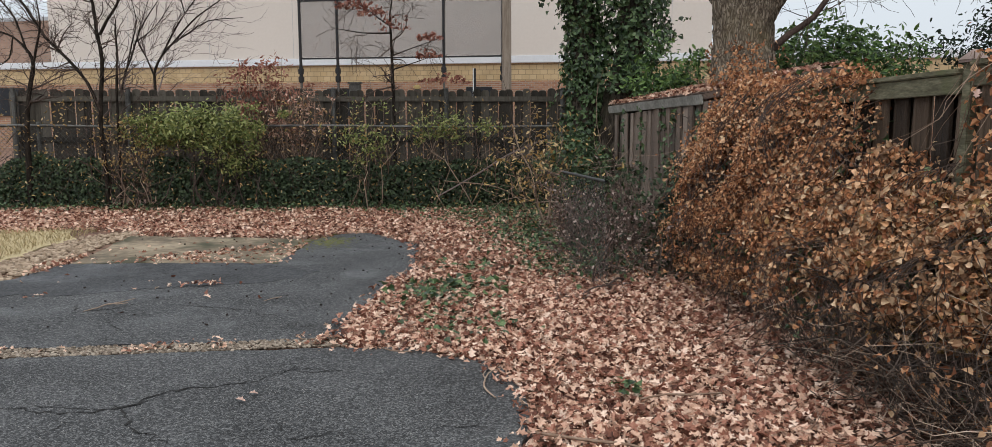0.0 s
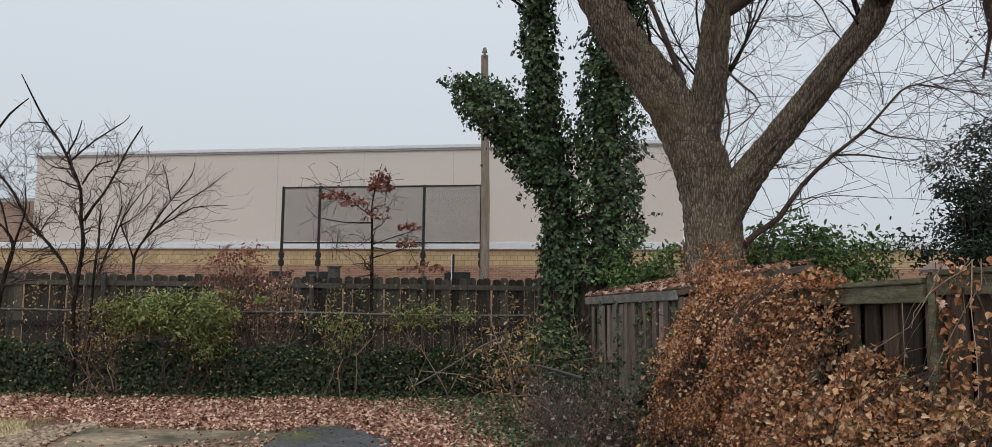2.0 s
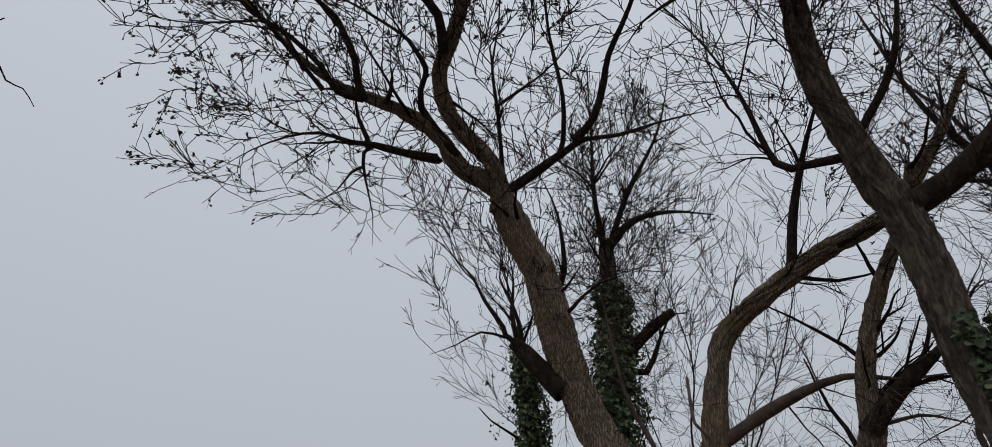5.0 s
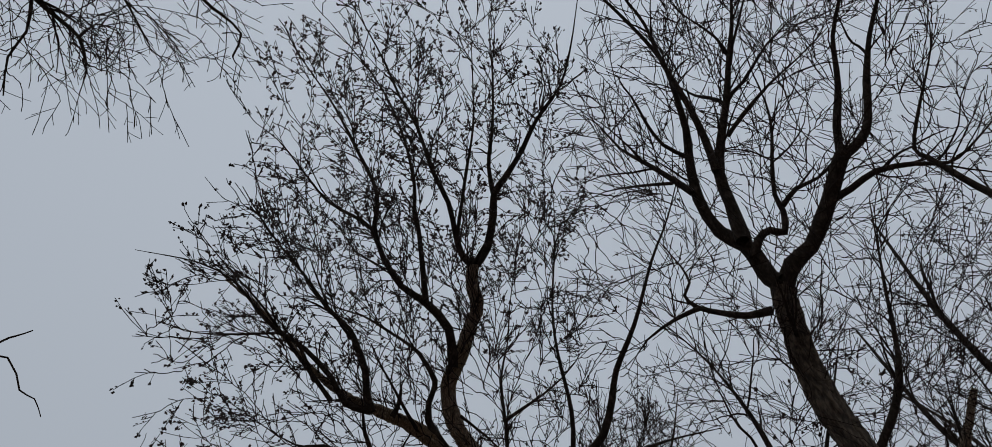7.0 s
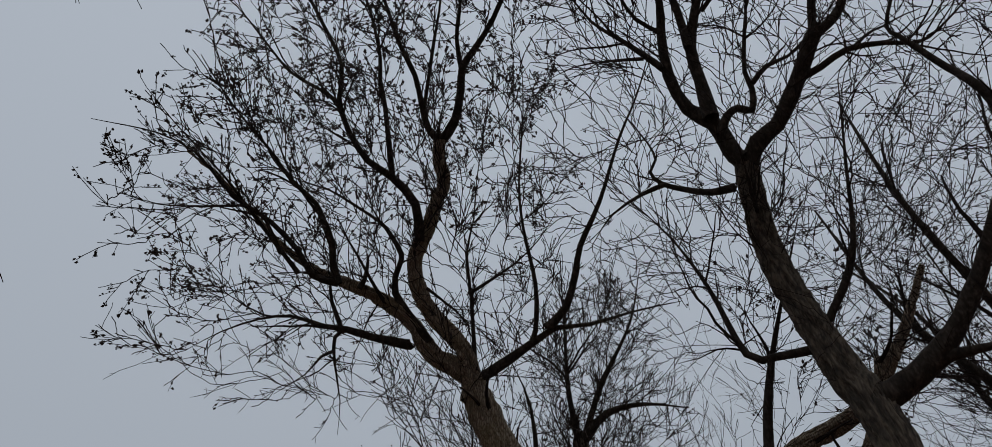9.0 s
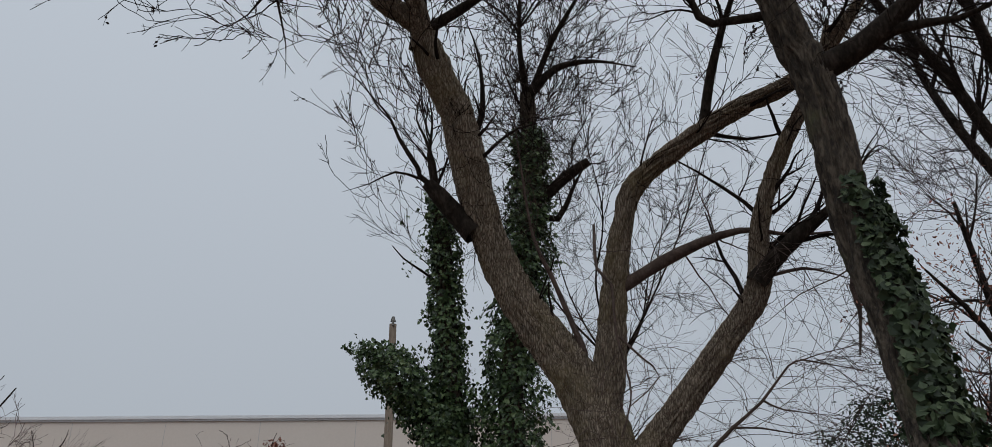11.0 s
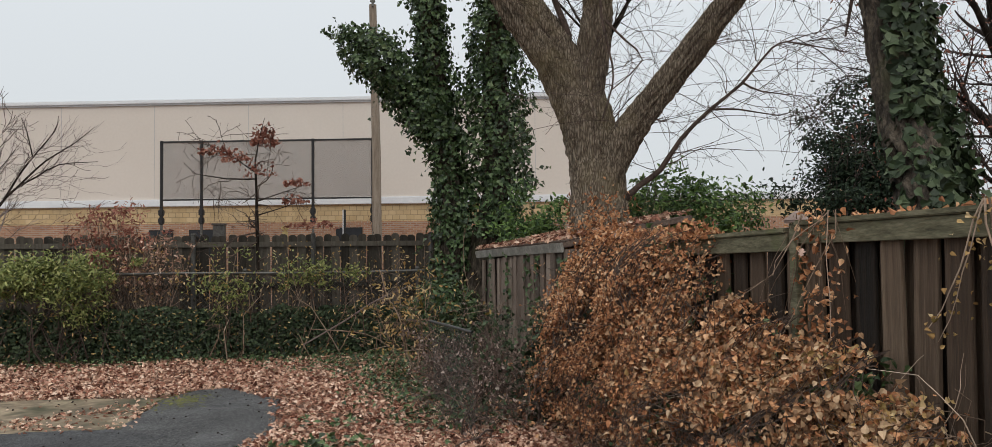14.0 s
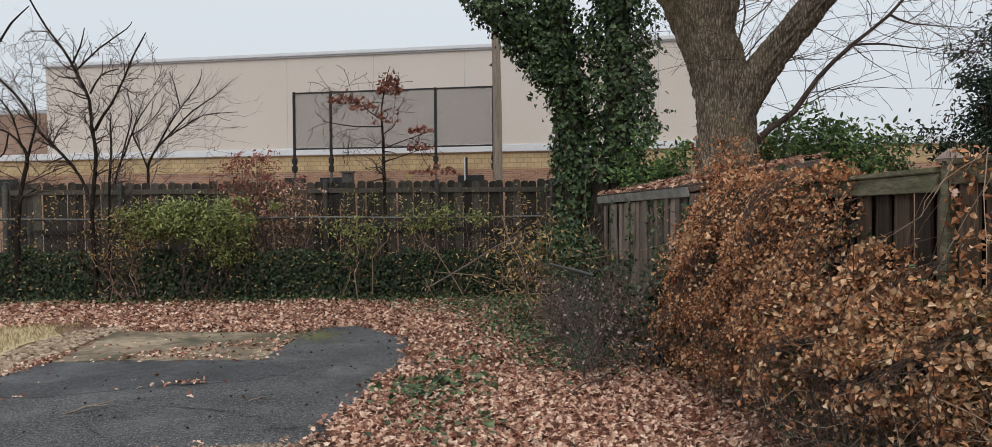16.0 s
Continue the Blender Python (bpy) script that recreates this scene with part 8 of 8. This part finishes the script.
# leaves that climb over the rail and round the trunk foot
g = np.random.default_rng(409)
top = np.concatenate([np.stack([fence_x(3.4) + g.normal(0.1, 0.07, 60), 2.7 + 1.25 * g.beta(0.5, 0.5, 60), np.full(60, 1.815) + np.abs(g.normal(0, 0.012, 60))], -1), np.stack([fence_x(3.9) - 0.09 + g.normal(0, 0.03, 190), g.normal(3.9, 0.12, 190), g.uniform(1.1, 1.85, 190)], -1),
                      mound(1500, (2.5, 8.0, 1.5), (0.4, 0.5, 0.75), 410)[0],
                      np.stack([fence_x(u := g.uniform(5.0, 7.0, 1600)) + g.normal(-0.06, 0.07, 1600), u, np.interp(u, [5.0, 5.5, 7.0], [1.72, 1.7, 1.7]) + np.abs(g.normal(0, 0.05, 1600))], -1)])
tagged(part("climbing_leaves", leaves(HEART, top, (0.024, 0.048), None), M_VINE, vine_heap), kind="stuff")

foot = smooth_path([(2.6, 8.4, -0.1, 0.5), (2.62, 8.5, 1.21, 0.4), (2.64, 8.58, 1.74, 0.35), (2.7, 8.8, 2.3, 0.315)])
tagged(part("trunk_leaves", merge([wrapped(foot[:8], (0.1, 0.12, 0.1), 240, (0.025, 0.055), 413, HEART, (2.3, 5.9)), wrapped(foot, (0.1, 0.1, 0.06, 0.02), 130, (0.025, 0.055), 418, HEART, (2.9, 5.9))]), M_VINE, vine_heap, "rust leaves climbing the foot of the trunk"), kind="stuff")
P, R = dangling(16, lambda g, n: np.stack([np.full(n, fence_x(3.9) - 0.09), g.normal(3.9, 0.12, n), np.full(n, 1.84)], -1), (0.5, 0.9), 414, 0.08, 0.0028, (-0.03, 0.02, -1.0))
tagged(part("rail_tendril", tubes(P, R, 4), M_VINE_STEM, vine_heap, "thin stems hanging from the rail"), kind="stuff")

# pale wiry stems at the near end of the heap
P, R = dangling(70, lambda g, n: np.stack([fence_x(u := g.uniform(2.3, 3.4, n)) - g.uniform(0.06, 0.25, n), u, g.uniform(0.4, 0.9, n)], -1), (0.3, 0.7), 415, 0.24, 0.0024, (0.0, 0.0, 0.35))
tagged(part("wiry_stem_spray", tubes(P, R, 4), M_CANE, vine_heap, "pale wiry bare stems"), kind="stuff")
P, R = dangling(5, lambda g, n: np.stack([np.full(n, fence_x(2.85) - 0.1), g.normal(2.85, 0.06, n), np.full(n, 1.84)], -1), (0.5, 0.85), 416, 0.07, 0.005, (-0.05, 0.03, -1.0))
tagged(part("hanging_cane", tubes(P, R, 5), M_CANE, vine_heap, "pale cane hanging over the rail"), kind="stuff")
A6 = P[:, 1:].reshape(-1, 3).repeat(4, 0) + np.random.default_rng(417).normal(0, 0.035, (120, 3))
tagged(part("yellow_green_leaves", leaves(HEART, A6, (0.016, 0.034), None), M_VINE_GOLD, vine_heap, "yellow-green leaves on the hanging cane"), kind="stuff")

# ---- dark bare shrub in the corner ----
corner = thing("bare_corner_shrub", "dense dark leafless shrub against the side fence", "shrub")
g = np.random.default_rng(420)
base = np.stack([g.uniform(0.85, 1.65, 70), g.uniform(6.9, 10.0, 70), np.zeros(70)], -1)
P, R = dangling(70, lambda g, n: base, (0.5, 1.1), 421, 0.16, 0.009, (-0.1, -0.12, 1.0))
P2, R2 = sprout(P, R, 9, (0.15, 0.5), 55, g, -0.1, 0.24, 5, 0.1)
P3, R3 = sprout(P2, R2, 8, (0.06, 0.22), 55, g, -0.1, 0.24, 3, 0.1)
tagged(part("branchwork", merge([tubes(P, R, 5), tubes(P2, np.maximum(R2, 0.0035), 3), tubes(P3, np.maximum(R3, 0.0026), 3)]), M_SHRUB, corner), kind="stuff")
w, k = g.integers(0, len(P2), 2600), g.integers(1, 5, 2600)
tagged(part("withered_leaves", leaves(HEART_CURL, P2[w, k] + g.normal(0, 0.02, (2600, 3)), (0.022, 0.046), None), M_WITHERED, corner, "small dark withered leaves"), kind="stuff")
at = np.stack([g.uniform(0.85, 1.8, 1700), g.uniform(6.9, 10.8, 1700), 0.95 * g.uniform(0.0, 1.0, 1700) ** 1.6], -1)
tagged(part("ivy_leaves", leaves(IVY, at, (0.03, 0.065), None), M_IVY, corner), kind="stuff")

bush("ivy_mass", "ivy and brambles mounded over the fence corner", (1.1, 11.1, 0.82), (0.5, 0.7, 0.48), 2000, IVY, (0.04, 0.08), M_IVY_TALL, 425)
bush("ivy_mass", "ivy climbing the near corner of the side fence", (1.78, 7.4, 0.45), (0.25, 0.3, 0.6), 700, IVY, (0.06, 0.1), M_IVY, 426)

# ivy runners on the far boards
g = np.random.default_rng(433)
n = 420
run = g.integers(0, 5, n)
yy = np.array([9.9, 9.0, 8.6, 10.6, 7.9])[run] + g.normal(0, 0.05, n)
zz = g.uniform(0.35, 1.62, n)
tagged(part("ivy_runner", leaves(IVY, np.stack([fence_x(yy) - 0.06 + g.normal(0, 0.02, n), yy + 0.12 * np.sin(zz * 4 + run), zz], -1), (0.035, 0.075), np.tile((-1.0, -0.3, 0.3), (n, 1)), 0.8), M_IVY_TALL), "thin ivy runners climbing the weathered far boards", "ivy", kind="stuff")

# brambles in the fence corner
bramble = thing("bramble_tangle", "tangle of pale bare bramble canes in the fence corner", "brambles")
P, R = dangling(38, lambda g, n: np.stack([g.normal(0.75, 0.3, n), g.uniform(9.4, 12.3, n), g.uniform(0.0, 0.7, n)], -1), (0.7, 1.7), 427, 0.16, 0.006, (0.0, -0.1, 0.8))
P2, R2 = sprout(P, R, 5, (0.15, 0.5), 45, np.random.default_rng(428), 0.0, 0.15, 4, 0.2)
tagged(part("cane_mass", merge([tubes(P, R, 4), tubes(P2, np.maximum(R2, 0.0025), 3)]), M_VINE_STEM, bramble), kind="stuff")
at = np.random.default_rng(429).normal((0.7, 10.6, 0.85), (0.35, 0.7, 0.3), (520, 3))
tagged(part("leaf_mass", leaves(OVAL, at, (0.05, 0.09)), M_VINE_GOLD, bramble, "scattered tan leaves"), kind="stuff")

# ---- broadleaf evergreens behind the side fence ----
clumpy("privet_bush", "glossy green privet bush behind the side fence", 120, 56, (4.0, 9.6, 1.95), (1.0, 0.5, 0.58), OVAL, (0.06, 0.105), M_LAUREL, 430, foot=(3.9, 9.6, 0), spread=(0.07, 0.16))
clumpy("privet_bush", "glossy green privet bush beside the ivy-clad trunks", 60, 44, (2.45, 11.4, 1.95), (0.6, 0.4, 0.5), OVAL, (0.06, 0.11), M_LAUREL, 431, foot=(2.3, 11.4, 0), spread=(0.06, 0.14))
clumpy("holly_tree", "dark dense evergreen holly with scattered brown twigs", 460, 64, (9.35, 13.2, 2.5), (1.45, 1.1, 2.1), OVAL, (0.07, 0.125), M_EVERGREEN, 432, stems=110, category="tree", foot=(8.9, 13.2, 0), spread=(0.1, 0.22), stem_mat=M_REDTWIG)

# ---- fallen branches and sticks ----
def stick(rows, label, name="fallen_branch", mat=None):
    t = thing(name, label, "branch")
    p = smooth_path(rows, 0.08)
    part("stem", limb_mesh(p, 7, 0.12), mat or M_VINE_STEM, t, smooth=True)
    return t


stick([(-0.9, 12.1, 0.28, 0.011), (-0.23, 12.0, 0.67, 0.014), (0.15, 12.0, 0.91, 0.012), (0.7, 12.0, 1.15, 0.008)], "grey dead branch leaning on the chain-link fence", mat=M_REDTWIG)
stick([(0.7, 10.8, -0.02, 0.014), (0.59, 10.8, 0.25, 0.013), (0.47, 10.8, 0.76, 0.011), (0.31, 10.8, 1.06, 0.009), (0.22, 10.8, 1.4, 0.006)], "pale arching bramble cane rising from the ivy", "bramble_cane", M_CANE)
stick([(0.72, 10.8, -0.02, 0.012), (0.74, 10.8, 0.32, 0.011), (0.83, 10.8, 0.76, 0.009), (0.91, 10.8, 1.23, 0.006)], "pale arching bramble cane rising from the ivy", "bramble_cane", M_CANE)
stick([(0.77, 8.9, 0.0, 0.012), (0.99, 8.6, 0.42, 0.012), (1.14, 8.5, 0.7, 0.01), (1.16, 8.5, 0.9, 0.006)], "dark bent stem beside the wire fence", "bramble_cane", M_DARKSTEM)
stick([(-0.78, 11.6, 0.56, 0.007), (-0.04, 11.6, 0.48, 0.008), (0.34, 11.6, 0.28, 0.007), (0.52, 11.5, 0.02, 0.006)], "thin bare fallen branch at the fence corner")
crooked = stick([(0.03, 4.52, 0.03, 0.003), (-0.03, 4.46, 0.03, 0.004), (-0.06, 4.38, 0.015, 0.005), (-0.065, 4.24, 0.014, 0.0055), (-0.03, 4.14, 0.012, 0.005), (0.0, 4.08, 0.01, 0.004)], "short pale crooked stick on the asphalt edge", mat=M_CANE)
part("side_twig", limb_mesh(smooth_path([(-0.06, 4.38, 0.016, 0.004), (-0.075, 4.43, 0.02, 0.0035), (-0.06, 4.48, 0.025, 0.002)], 0.03), 6, 0.1), M_CANE, crooked)
stick([(0.75, 3.95, 0.05, 0.007), (0.9, 4.0, 0.06, 0.007), (1.0, 3.99, 0.06, 0.007), (1.22, 4.05, 0.05, 0.004)], "thin brown stick lying on the leaves")
stick([(0.15, 3.55, 0.04, 0.007), (0.45, 3.42, 0.05, 0.008), (0.6, 3.38, 0.05, 0.007), (0.75, 3.3, 0.04, 0.005)], "thin brown stick lying on the leaves")
twig = stick([(-3.2, 5.95, 0.012, 0.003), (-3.14, 6.05, 0.016, 0.005), (-3.13, 6.15, 0.015, 0.006), (-3.05, 6.22, 0.016, 0.005), (-3.0, 6.39, 0.012, 0.003)], "small pale twig on the dark asphalt", mat=M_CANE)
part("side_twig", limb_mesh(smooth_path([(-3.08, 6.19, 0.016, 0.004), (-3.04, 6.16, 0.018, 0.003), (-2.97, 6.2, 0.02, 0.002)], 0.03), 6, 0.1), M_CANE, twig)
stick([(-1.9, 6.3, 0.012, 0.003), (-1.86, 6.36, 0.016, 0.004), (-1.8, 6.45, 0.012, 0.003)], "small pale twig on the dark asphalt", mat=M_CANE)
stick([(-0.75, 5.0, 0.012, 0.003), (-0.67, 4.92, 0.014, 0.004), (-0.54, 4.9, 0.012, 0.003)], "small pale twig on the dark asphalt")
for k, (p, s, m, lab) in enumerate([((1.98, 4.0, 1.05), 0.06, M_PINKLEAF, "large pale pinkish maple leaf caught in vines"), ((1.2, 7.0, 0.42), 0.05, M_WHITE, "bleached white scrap of leaf in the shrub"), ((2.3, 3.82, 1.62), 0.05, M_PINKLEAF, "pale dry leaf hanging on the fence"), ((-1.32, 4.12, 0.02), 0.05, M_PINKLEAF, "pale curled leaf lying on the asphalt"), ((-1.36, 4.02, 0.02), 0.055, M_PINKLEAF, "pale curled leaf lying on the asphalt")]):
    tagged(part("pale_leaf", leaves(OAK, np.array([p]), (s, s * 1.02), np.array([(-0.7, -1, 0.4) if p[2] > 0.1 else (0, 0, 1.0)]), 0.1), m), lab, "leaf")
